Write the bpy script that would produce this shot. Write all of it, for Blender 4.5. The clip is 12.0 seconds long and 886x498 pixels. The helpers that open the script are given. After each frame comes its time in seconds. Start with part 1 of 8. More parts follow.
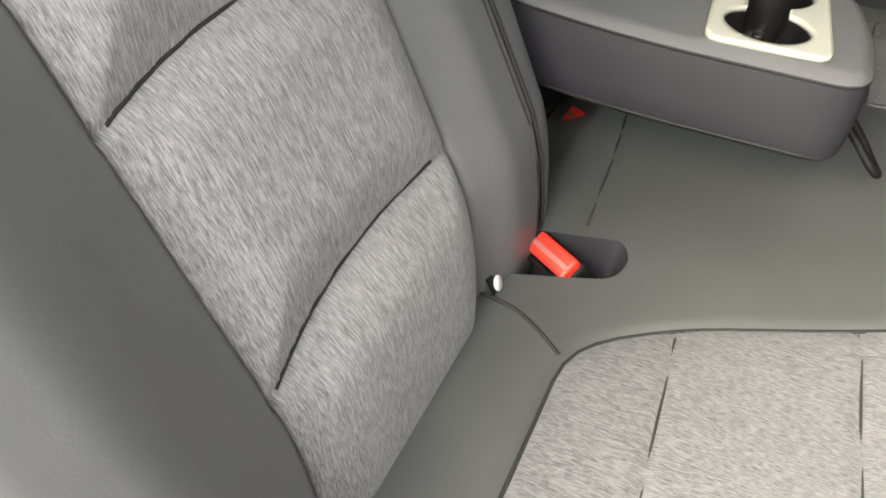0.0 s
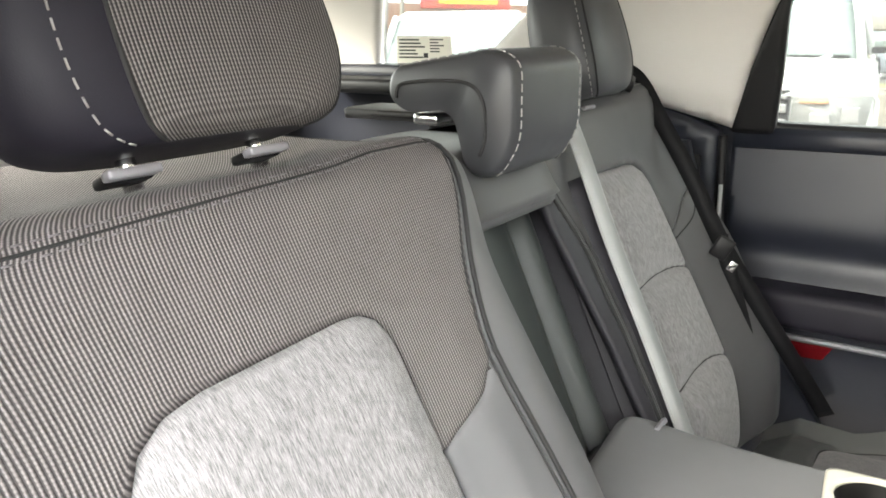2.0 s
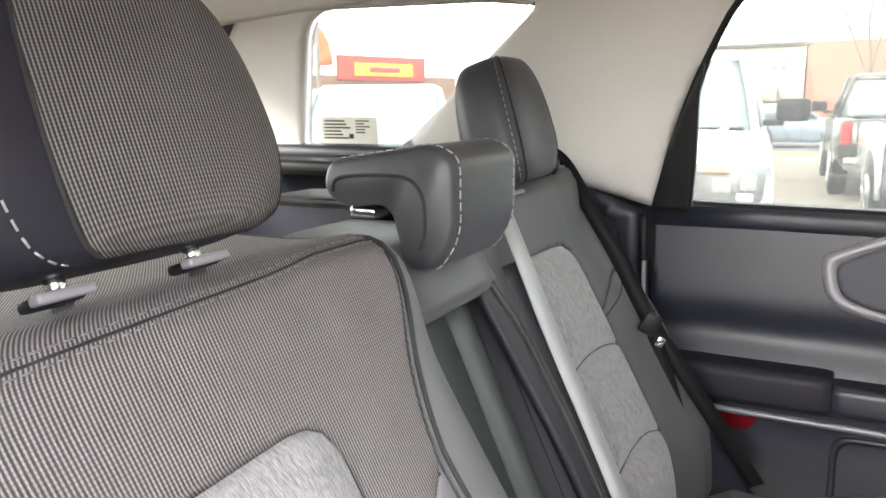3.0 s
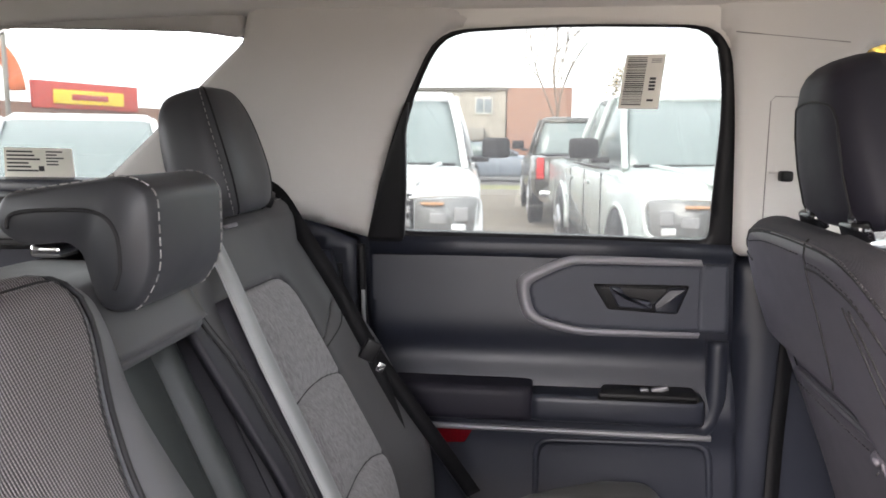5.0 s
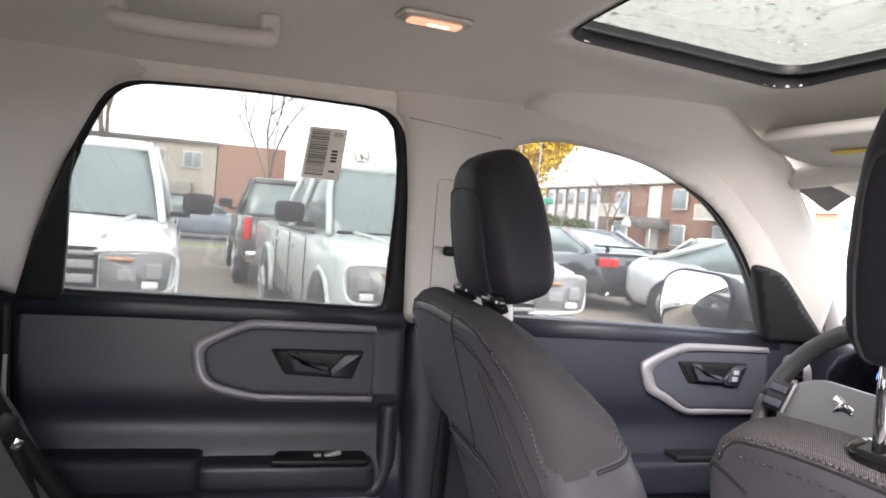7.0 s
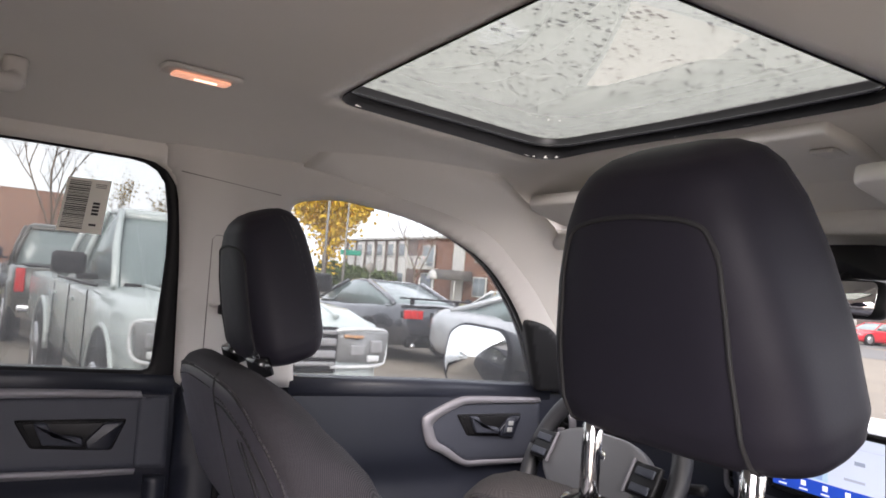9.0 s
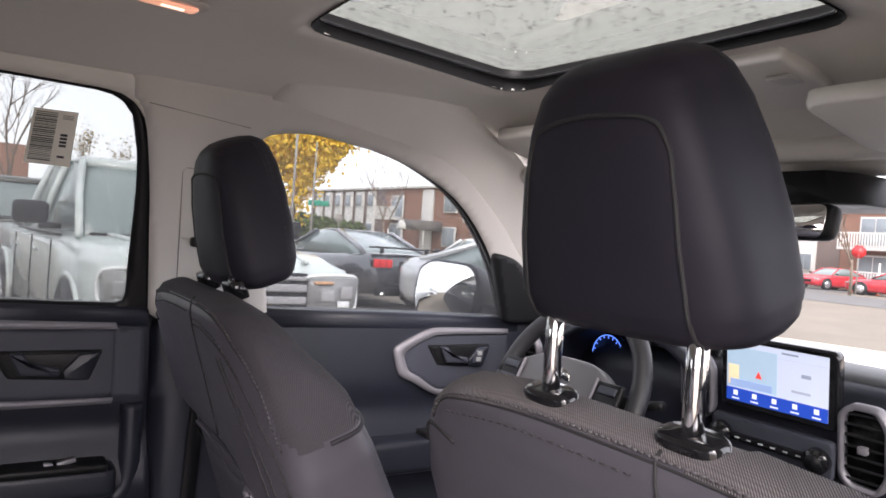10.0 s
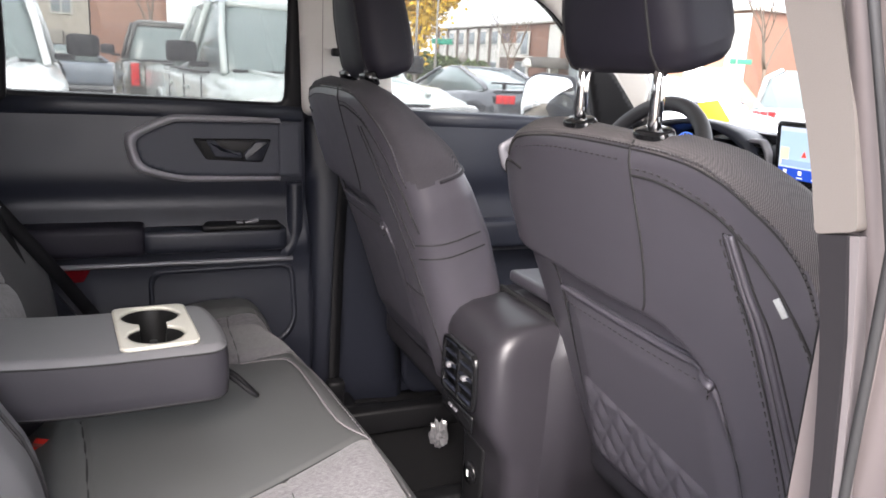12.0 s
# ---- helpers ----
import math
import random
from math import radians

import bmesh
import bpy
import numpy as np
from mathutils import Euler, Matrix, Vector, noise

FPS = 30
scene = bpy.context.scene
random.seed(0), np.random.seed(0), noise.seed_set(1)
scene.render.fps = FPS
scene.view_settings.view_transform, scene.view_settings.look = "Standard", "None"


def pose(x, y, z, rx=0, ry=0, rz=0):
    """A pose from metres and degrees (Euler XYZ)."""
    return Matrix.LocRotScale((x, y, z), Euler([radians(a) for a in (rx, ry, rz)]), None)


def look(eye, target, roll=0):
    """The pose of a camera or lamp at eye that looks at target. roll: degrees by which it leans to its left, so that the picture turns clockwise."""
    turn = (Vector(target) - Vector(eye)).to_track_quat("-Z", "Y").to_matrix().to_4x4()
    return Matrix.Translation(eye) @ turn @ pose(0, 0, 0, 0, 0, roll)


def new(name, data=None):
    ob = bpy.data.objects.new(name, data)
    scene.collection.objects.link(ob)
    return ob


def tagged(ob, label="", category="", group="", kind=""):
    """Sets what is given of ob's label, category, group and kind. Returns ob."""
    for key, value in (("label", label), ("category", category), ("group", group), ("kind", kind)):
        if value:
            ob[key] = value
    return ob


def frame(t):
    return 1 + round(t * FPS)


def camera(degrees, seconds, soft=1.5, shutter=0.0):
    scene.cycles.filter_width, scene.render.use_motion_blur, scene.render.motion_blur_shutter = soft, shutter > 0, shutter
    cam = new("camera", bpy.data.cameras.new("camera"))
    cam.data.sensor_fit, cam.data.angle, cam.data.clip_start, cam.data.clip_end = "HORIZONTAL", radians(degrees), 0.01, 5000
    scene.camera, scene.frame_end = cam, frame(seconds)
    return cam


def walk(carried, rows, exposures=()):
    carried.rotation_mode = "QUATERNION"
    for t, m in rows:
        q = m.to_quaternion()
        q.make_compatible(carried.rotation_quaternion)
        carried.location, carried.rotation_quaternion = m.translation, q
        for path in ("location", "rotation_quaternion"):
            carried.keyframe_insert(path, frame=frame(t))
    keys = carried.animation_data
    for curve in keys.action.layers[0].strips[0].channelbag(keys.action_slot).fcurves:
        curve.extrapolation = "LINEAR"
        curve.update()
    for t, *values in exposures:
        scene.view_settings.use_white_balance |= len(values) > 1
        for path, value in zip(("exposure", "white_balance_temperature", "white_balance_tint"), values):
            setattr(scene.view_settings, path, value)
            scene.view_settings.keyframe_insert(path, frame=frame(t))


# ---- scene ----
cam = camera(62.1, 12.0, soft=1.7)
PATH = [
    (0, (0.02, -0.655, 1.197), (-0.524, 0.733, -0.138), 5.4),
    (0.5, (0.03, -0.658, 1.248), (-0.771, 0.798, 0.135), 1.8),
    (1, (0.035, -0.655, 1.298), (-0.94, 0.839, 0.396), -0.5),
    (1.5, (0.033, -0.65, 1.338), (-1.034, 0.889, 0.638), -0.9),
    (2, (0.031, -0.646, 1.368), (-1.054, 0.942, 0.818), -0.8),
    (2.5, (0.02, -0.643, 1.384), (-1.016, 1.009, 0.938), -0.3),
    (2.7, (0.012, -0.644, 1.388), (-0.983, 1.041, 0.977), -0.5),
    (4.3, (0.001, -0.633, 1.399), (-0.494, 1.277, 1.07), -0.0),
    (4.5, (0.011, -0.633, 1.402), (-0.413, 1.295, 1.077), -0.0),
    (5, (0.028, -0.642, 1.389), (-0.21, 1.323, 1.101), 0.3),
    (5.5, (0.034, -0.646, 1.389), (0.006, 1.336, 1.124), 1.1),
    (6, (0.052, -0.647, 1.391), (0.211, 1.333, 1.161), 2.1),
    (6.5, (0.068, -0.652, 1.397), (0.414, 1.31, 1.222), 3.4),
    (7, (0.078, -0.653, 1.396), (0.605, 1.274, 1.311), 4.7),
    (7.5, (0.078, -0.653, 1.404), (0.779, 1.22, 1.421), 5.6),
    (7.7, (0.078, -0.652, 1.406), (0.839, 1.197, 1.459), 6.0),
    (9.3, (0.131, -0.682, 1.412), (1.153, 1.035, 1.502), 4.7),
    (9.5, (0.129, -0.685, 1.403), (1.171, 1.021, 1.473), 4.7),
    (10, (0.113, -0.701, 1.376), (1.184, 0.988, 1.347), 4.4),
    (10.5, (0.086, -0.732, 1.342), (1.145, 0.958, 1.184), 4.2),
    (11, (0.041, -0.786, 1.313), (1.035, 0.925, 1.018), 4.1),
    (11.5, (0.02, -0.878, 1.307), (0.905, 0.87, 0.907), 3.8),
    (12, (0.013, -1.007, 1.311), (0.787, 0.775, 0.838), 3.3),
]
EXPOSURES = [(0, 3.27, 7000, 4), (0.5, 3.66, 7000, 4), (1.0, 4.05, 7000, 5), (1.5, 4.30, 7000, 5), (2.7, 4.50, 6750, 8), (4.5, 3.85, 6550, 14), (6.5, 3.42, 6500, 16), (9.5, 2.65, 6450, 20), (10.5, 2.65, 6400, 21), (11.0, 2.65, 6300, 14), (11.5, 2.9, 6200, 9), (12, 3.12, 6450, 16)]
walk(cam, [(t, look(eye, target, roll)) for t, eye, target, roll in PATH], EXPOSURES)

# ---- daylight: bright overcast ----
SUN_ELEV, SUN_ROT = 38.0, 205.0
world = bpy.data.worlds.new("sky")
scene.world = world
world.use_nodes = True
wn = world.node_tree.nodes
sky = wn.new("ShaderNodeTexSky")
sky.sky_type, sky.sun_disc = "NISHITA", False
sky.sun_elevation, sky.sun_rotation = radians(SUN_ELEV), radians(SUN_ROT)
sky.air_density, sky.dust_density, sky.ozone_density = 1.0, 6.0, 1.0
haze = wn.new("ShaderNodeMix")
haze.data_type = "RGBA"
haze.inputs[0].default_value = 0.75
haze.inputs[7].default_value = (13.0, 13.2, 13.6, 1)
world.node_tree.links.new(sky.outputs[0], haze.inputs[6])
world.node_tree.links.new(haze.outputs[2], wn["Background"].inputs[0])
wn["Background"].inputs[1].default_value = 0.13
sun = new("sun", bpy.data.lights.new("sun", "SUN"))
sun.data.energy, sun.data.angle, sun.data.color = 1.5, radians(40), (1.0, 0.96, 0.9)
sun.matrix_world = look((0, 0, 26), (14, 30, 0))


# ---- materials ----
def mat(name, color, rough=0.5, metal=0.0, vary=0.12, vscale=9.0, grain=0.0, gscale=600.0, gdist=0.0004, spec=0.5, stretch=(1, 1, 1), coat=0.0, sheen=0.0):
    """A plain surface: colour with soft stains, fine grain as relief."""
    m = bpy.data.materials.new(name)
    m.use_nodes = True
    n, l = m.node_tree.nodes, m.node_tree.links
    b = n["Principled BSDF"]
    b.inputs["Roughness"].default_value = rough
    b.inputs["Metallic"].default_value = metal
    b.inputs["Specular IOR Level"].default_value = spec
    b.inputs["Coat Weight"].default_value = coat
    b.inputs["Sheen Weight"].default_value = sheen
    tc = n.new("ShaderNodeTexCoord")
    mp = n.new("ShaderNodeMapping")
    mp.inputs["Scale"].default_value = stretch
    l.new(tc.outputs["Object"], mp.inputs[0])
    big = n.new("ShaderNodeTexNoise")
    big.inputs["Scale"].default_value, big.inputs["Detail"].default_value = vscale, 5
    l.new(mp.outputs[0], big.inputs[0])
    mix = n.new("ShaderNodeMix")
    mix.data_type = "RGBA"
    mix.inputs[6].default_value = (*[c * (1 - vary) for c in color], 1)
    mix.inputs[7].default_value = (*[min(1, c * (1 + vary)) for c in color], 1)
    l.new(big.outputs[0], mix.inputs[0])
    l.new(mix.outputs[2], b.inputs["Base Color"])
    rr = n.new("ShaderNodeMapRange")
    rr.inputs["To Min"].default_value, rr.inputs["To Max"].default_value = rough * 0.85, min(1, rough * 1.15)
    l.new(big.outputs[0], rr.inputs[0])
    l.new(rr.outputs[0], b.inputs["Roughness"])
    if grain:
        fine = n.new("ShaderNodeTexNoise")
        fine.inputs["Scale"].default_value, fine.inputs["Detail"].default_value = gscale, 2
        l.new(tc.outputs["Object"], fine.inputs[0])
        bump = n.new("ShaderNodeBump")
        bump.inputs["Strength"].default_value, bump.inputs["Distance"].default_value = grain, gdist
        l.new(fine.outputs[0], bump.inputs["Height"])
        l.new(bump.outputs[0], b.inputs["Normal"])
    return m


def cloth(name, dark, light, stretch, fine=1500.0):
    """Heather upholstery: short light and dark yarns lying along one way."""
    m = mat(name, light, 0.95, vary=0.0, spec=0.2, sheen=0.15)
    n, l = m.node_tree.nodes, m.node_tree.links
    b = n["Principled BSDF"]
    tc = n["Texture Coordinate"]
    mp = n.new("ShaderNodeMapping")
    mp.inputs["Scale"].default_value = stretch
    l.new(tc.outputs["Object"], mp.inputs[0])
    yarn = n.new("ShaderNodeTexNoise")
    yarn.inputs["Scale"].default_value, yarn.inputs["Detail"].default_value, yarn.inputs["Roughness"].default_value = 1.0, 3, 0.7
    l.new(mp.outputs[0], yarn.inputs[0])
    blot = n.new("ShaderNodeTexNoise")
    blot.inputs["Scale"].default_value, blot.inputs["Detail"].default_value = 90, 4
    l.new(tc.outputs["Object"], blot.inputs[0])
    add = n.new("ShaderNodeMath")
    add.operation = "MULTIPLY_ADD"
    add.inputs[1].default_value, add.inputs[2].default_value = 0.14, -0.07
    l.new(blot.outputs[0], add.inputs[0])
    add2 = n.new("ShaderNodeMath")
    l.new(yarn.outputs[0], add2.inputs[0])
    l.new(add.outputs[0], add2.inputs[1])
    ramp = n.new("ShaderNodeValToRGB")
    ramp.color_ramp.elements[0].position, ramp.color_ramp.elements[1].position = 0.36, 0.64
    ramp.color_ramp.elements[0].color, ramp.color_ramp.elements[1].color = (*dark, 1), (*light, 1)
    l.new(add2.outputs[0], ramp.inputs[0])
    l.new(ramp.outputs[0], b.inputs["Base Color"])
    bump = n.new("ShaderNodeBump")
    bump.inputs["Strength"].default_value, bump.inputs["Distance"].default_value = 0.5, 0.0006
    l.new(yarn.outputs[0], bump.inputs["Height"])
    l.new(bump.outputs[0], b.inputs["Normal"])
    return m


def knit(name, dark, light, pitch=0.0031, turn=1.0):
    """Ribbed knit: beaded ribs running along local y."""
    m = mat(name, dark, 0.85, vary=0.0, spec=0.25)
    n, l = m.node_tree.nodes, m.node_tree.links
    b = n["Principled BSDF"]
    tc = n["Texture Coordinate"]
    sep, com, sub = n.new("ShaderNodeSeparateXYZ"), n.new("ShaderNodeCombineXYZ"), n.new("ShaderNodeMath")
    sub.operation = "SUBTRACT"
    l.new(tc.outputs["Object"], sep.inputs[0])
    both = n.new("ShaderNodeMath")
    both.operation = "MULTIPLY_ADD"
    both.inputs[1].default_value = turn
    l.new(sep.outputs[2], both.inputs[0])
    l.new(sep.outputs[0], both.inputs[2])
    l.new(both.outputs[0], com.inputs[0])
    l.new(sep.outputs[1], sub.inputs[0])
    l.new(sep.outputs[2], sub.inputs[1])
    l.new(sub.outputs[0], com.inputs[1])
    waves = []
    for axis, p in (("X", pitch), ("Y", pitch * 0.8)):
        w = n.new("ShaderNodeTexWave")
        w.bands_direction = axis
        w.inputs["Scale"].default_value = 0.314 / p
        w.inputs["Distortion"].default_value = 0.15
        w.inputs["Detail Scale"].default_value = 0.4
        l.new(com.outputs[0], w.inputs[0])
        waves.append(w)
    half = n.new("ShaderNodeMath")
    half.operation = "MULTIPLY_ADD"
    half.inputs[1].default_value, half.inputs[2].default_value = 0.35, 0.65
    l.new(waves[1].outputs[1], half.inputs[0])
    mul = n.new("ShaderNodeMath")
    mul.operation = "MULTIPLY"
    l.new(waves[0].outputs[1], mul.inputs[0])
    l.new(half.outputs[0], mul.inputs[1])
    ramp = n.new("ShaderNodeValToRGB")
    ramp.color_ramp.elements[0].position, ramp.color_ramp.elements[1].position = 0.15, 0.8
    ramp.color_ramp.elements[0].color, ramp.color_ramp.elements[1].color = (*dark, 1), (*light, 1)
    l.new(mul.outputs[0], ramp.inputs[0])
    l.new(ramp.outputs[0], b.inputs["Base Color"])
    bump = n.new("ShaderNodeBump")
    bump.inputs["Strength"].default_value, bump.inputs["Distance"].default_value = 0.8, 0.001
    l.new(mul.outputs[0], bump.inputs["Height"])
    l.new(bump.outputs[0], b.inputs["Normal"])
    return m


def glass(name, tint=(1, 1, 1), rough=0.0, film=0.0, gloss=0.03):
    """Clear or tinted glass; film: share of pale veil imitating washed-out daylight, spotted like dried drops."""
    m = bpy.data.materials.new(name)
    m.use_nodes = True
    n, l = m.node_tree.nodes, m.node_tree.links
    out = n["Material Output"]
    tr, gl, mx, lw = n.new("ShaderNodeBsdfTransparent"), n.new("ShaderNodeBsdfGlossy"), n.new("ShaderNodeMixShader"), n.new("ShaderNodeLayerWeight")
    up, ad = n.new("ShaderNodeMath"), n.new("ShaderNodeMath")
    up.operation, up.inputs[1].default_value = "POWER", 5.0
    ad.operation, ad.inputs[1].default_value, ad.inputs[2].default_value = "MULTIPLY_ADD", 0.7, gloss
    tr.inputs[0].default_value = (*tint, 1)
    gl.inputs["Roughness"].default_value = rough
    l.new(lw.outputs["Facing"], up.inputs[0])
    l.new(up.outputs[0], ad.inputs[0])
    l.new(ad.outputs[0], mx.inputs[0])
    if film:
        tc, spots, rmp, veil, mv = n.new("ShaderNodeTexCoord"), n.new("ShaderNodeTexNoise"), n.new("ShaderNodeMapRange"), n.new("ShaderNodeBsdfTranslucent"), n.new("ShaderNodeMixShader")
        spots.inputs["Scale"].default_value, spots.inputs["Detail"].default_value = 130, 4
        rmp.inputs["From Min"].default_value, rmp.inputs["From Max"].default_value = 0.35, 0.75
        rmp.inputs["To Min"].default_value, rmp.inputs["To Max"].default_value = film * 0.8, film * 1.5
        l.new(tc.outputs["Object"], spots.inputs[0])
        l.new(spots.outputs[0], rmp.inputs[0])
        l.new(rmp.outputs[0], mv.inputs[0])
        l.new(tr.outputs[0], mv.inputs[1])
        l.new(veil.outputs[0], mv.inputs[2])
        l.new(mv.outputs[0], mx.inputs[1])
    else:
        l.new(tr.outputs[0], mx.inputs[1])
    l.new(gl.outputs[0], mx.inputs[2])
    l.new(mx.outputs[0], out.inputs[0])
    return m


def glow(name, color, strength):
    m = bpy.data.materials.new(name)
    m.use_nodes = True
    b = m.node_tree.nodes["Principled BSDF"]
    b.inputs["Base Color"].default_value = (*color, 1)
    b.inputs["Roughness"].default_value = 0.25
    b.inputs["Emission Color"].default_value = (*color, 1)
    b.inputs["Emission Strength"].default_value = strength
    return m


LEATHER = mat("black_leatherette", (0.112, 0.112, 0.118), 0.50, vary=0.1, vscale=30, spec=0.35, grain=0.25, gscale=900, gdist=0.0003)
LEATHER_B = mat("black_leatherette_trim", (0.062, 0.058, 0.070), 0.36, vary=0.1, vscale=30, grain=0.2, gscale=900, gdist=0.0003)
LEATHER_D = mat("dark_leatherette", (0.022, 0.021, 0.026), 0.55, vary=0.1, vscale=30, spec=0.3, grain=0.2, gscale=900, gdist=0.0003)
LEATHER_H = mat("headrest_leatherette", (0.0135, 0.0125, 0.0185), 0.55, vary=0.15, vscale=30, spec=0.2, grain=0.25, gscale=900, gdist=0.0003)
# Three darker copies of LEATHER: shade on far seat, middle and cushion.
LEATHER_SHADE_F = mat("driver_side_leatherette_shaded", (0.066, 0.066, 0.069), 0.48, vary=0.1, vscale=30, spec=0.35, grain=0.25, gscale=900, gdist=0.0003)
LEATHER_SHADE_M = mat("middle_leatherette_shaded", (0.032, 0.033, 0.037), 0.45, vary=0.1, vscale=30, grain=0.25, gscale=900, gdist=0.0003)
LEATHER_SHADE_C = mat("cushion_leatherette_shaded", (0.061, 0.063, 0.063), 0.46, vary=0.12, vscale=25, grain=0.25, gscale=900, gdist=0.0003)
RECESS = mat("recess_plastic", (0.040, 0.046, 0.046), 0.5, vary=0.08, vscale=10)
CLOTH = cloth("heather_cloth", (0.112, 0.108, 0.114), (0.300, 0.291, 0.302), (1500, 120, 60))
# Same cloth at half brightness: the cushion's shade is in its colour.
CLOTH_SHADE = cloth("heather_cloth_cushion_shaded", (0.060, 0.058, 0.062), (0.150, 0.145, 0.152), (150, 1100, 100))
KNIT = knit("ribbed_knit", (0.046, 0.042, 0.044), (0.215, 0.198, 0.199), 0.0027)
KNIT_H = knit("headrest_knit", (0.020, 0.018, 0.019), (0.190, 0.178, 0.176), 0.0027)
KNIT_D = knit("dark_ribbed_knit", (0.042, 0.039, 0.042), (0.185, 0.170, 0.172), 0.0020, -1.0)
# Shaded copy of the front seat knit, for the driver's shoulders.
KNIT_SHADE = knit("ribbed_knit_shaded", (0.030, 0.028, 0.034), (0.082, 0.077, 0.086), 0.0020, -1.0)
STITCH = mat("pale_thread", (0.27, 0.265, 0.26), 0.8, vary=0.1)
STITCH_K = mat("black_thread", (0.03, 0.028, 0.03), 0.8, vary=0.1)
STRIP = mat("dark_satin_strip", (0.20, 0.20, 0.215), 0.45, metal=0.3, vary=0.05)
STITCH_D = mat("dark_thread", (0.13, 0.12, 0.128), 0.8, vary=0.1)
STITCH_B = mat("braid_thread", (0.060, 0.056, 0.060), 0.8, vary=0.1)
SEAM = mat("dark_seam", (0.012, 0.012, 0.013), 0.8, vary=0.1)
TRIM_D = mat("charcoal_plastic", (0.0140, 0.0160, 0.0245), 0.42, vary=0.12, vscale=14, spec=0.42, grain=0.35, gscale=1100, gdist=0.0003)
TRIM_G = mat("slate_plastic", (0.044, 0.048, 0.062), 0.52, vary=0.08, vscale=14, spec=0.3, grain=0.35, gscale=1100, gdist=0.0003)
BLACK = mat("black_plastic", (0.009, 0.009, 0.010), 0.45, vary=0.15, vscale=20, spec=0.22)
GLOSS = mat("gloss_black", (0.008, 0.008, 0.009), 0.12, vary=0.1)
SILVER = mat("satin_silver", (0.215, 0.208, 0.228), 0.45, metal=0.3, vary=0.05, grain=0.1, gscale=900)
CHROME = mat("chrome", (0.85, 0.85, 0.86), 0.1, metal=1.0, vary=0.03)
LINER = mat("headliner_fabric", (0.74, 0.715, 0.675), 0.95, vary=0.05, vscale=5, grain=0.5, gscale=1400, gdist=0.0005, spec=0.1)
PILLAR = mat("light_pillar_plastic", (0.56, 0.54, 0.515), 0.6, vary=0.04, vscale=6, grain=0.4, gscale=1300, gdist=0.0003)
JOINT = mat("joint_shadow_grey", (0.20, 0.19, 0.18), 0.8, vary=0.1)
CARPET = mat("black_carpet", (0.016, 0.016, 0.017), 1.0, vary=0.4, vscale=300, grain=1.0, gscale=700, gdist=0.002, spec=0.1)
WEB = mat("black_webbing", (0.006, 0.006, 0.007), 0.6, spec=0.15, vary=0.2, vscale=40, grain=0.6, gscale=1200)
WEB_S = mat("grey_webbing", (0.30, 0.31, 0.31), 0.55, vary=0.1, vscale=40, grain=0.5, gscale=1200)
RED = mat("buckle_red", (0.78, 0.035, 0.022), 0.4, vary=0.05)
REFLECT = mat("red_reflector", (0.13, 0.005, 0.009), 0.15, vary=0.3, vscale=200, coat=0.6)
IVORY = mat("cupholder_plate", (0.45, 0.44, 0.385), 0.42, vary=0.04)
PAPER = mat("paper", (0.72, 0.70, 0.63), 0.85, vary=0.05, vscale=40)
INK = mat("ink", (0.03, 0.03, 0.03), 0.8, vary=0.1)
WHITE = mat("white_print", (0.8, 0.8, 0.8), 0.6, vary=0.03)
CLEAR = glass("passenger_glass", (0.85, 0.87, 0.86))
# Dark tint holds down the daylight seen outside; the veil imitates its haze.
GLASS = glass("dimmed_glass", (0.42, 0.434, 0.429), film=0.012)
SCREEN = glass("windscreen_glass", (0.36, 0.372, 0.365), film=0.003)
TINTED = glass("privacy_glass", (0.34, 0.353, 0.344), film=0.015)
ROOF_GLASS = glass("tinted_roof_glass", (0.226, 0.233, 0.206), 0.0, film=0.034, gloss=0.0)


# ---- building blocks ----
def part(name, mesh, material, parent=None, label="", smooth=True):
    """Links (verts, faces) or a bmesh as one mesh object, under parent if given."""
    me = bpy.data.meshes.new(name)
    if isinstance(mesh, bmesh.types.BMesh):
        mesh.to_mesh(me)
        mesh.free()
    else:
        v, f = mesh
        me.from_pydata([tuple(map(float, p)) for p in v], [], [tuple(map(int, q)) for q in f])
    me.materials.append(material)
    for p in me.polygons:
        p.use_smooth = smooth
    me.update()
    ob = new(name, me)
    if parent is not None:
        ob.parent = parent
    if label:
        ob["label"] = label
    return ob


def thing(name, label, category, m=None, group="", kind=""):
    e = new(name)
    e.empty_display_size = 0.05
    if m is not None:
        e.matrix_world = m
    return tagged(e, label, category, group, kind)


def thick(ob, t, offset=-1.0):
    s = ob.modifiers.new("thickness", "SOLIDIFY")
    s.thickness, s.offset = t, offset
    return ob


def box(sx, sy, sz, at=(0, 0, 0), r=0.0, seg=2, m=None):
    bm = bmesh.new()
    bmesh.ops.create_cube(bm, size=1)
    bmesh.ops.scale(bm, vec=(sx, sy, sz), verts=bm.verts)
    if r > 0:
        bmesh.ops.bevel(bm, geom=bm.edges[:], offset=min(r, 0.49 * min(sx, sy, sz)), segments=seg, profile=0.6, affect="EDGES")
    if m is not None:
        bm.transform(m)
    bmesh.ops.translate(bm, vec=at, verts=bm.verts)
    return bm


def cyl(r, h, at=(0, 0, 0), n=24, r2=None, m=None, bev=0.0):
    bm = bmesh.new()
    bmesh.ops.create_cone(bm, cap_ends=True, segments=n, radius1=r, radius2=r if r2 is None else r2, depth=h)
    if bev:
        bmesh.ops.bevel(bm, geom=[e for e in bm.edges if len(e.link_faces) == 2 and any(len(f.verts) > 4 for f in e.link_faces)], offset=bev, segments=2, affect="EDGES")
    if m is not None:
        bm.transform(m)
    bmesh.ops.translate(bm, vec=at, verts=bm.verts)
    return bm


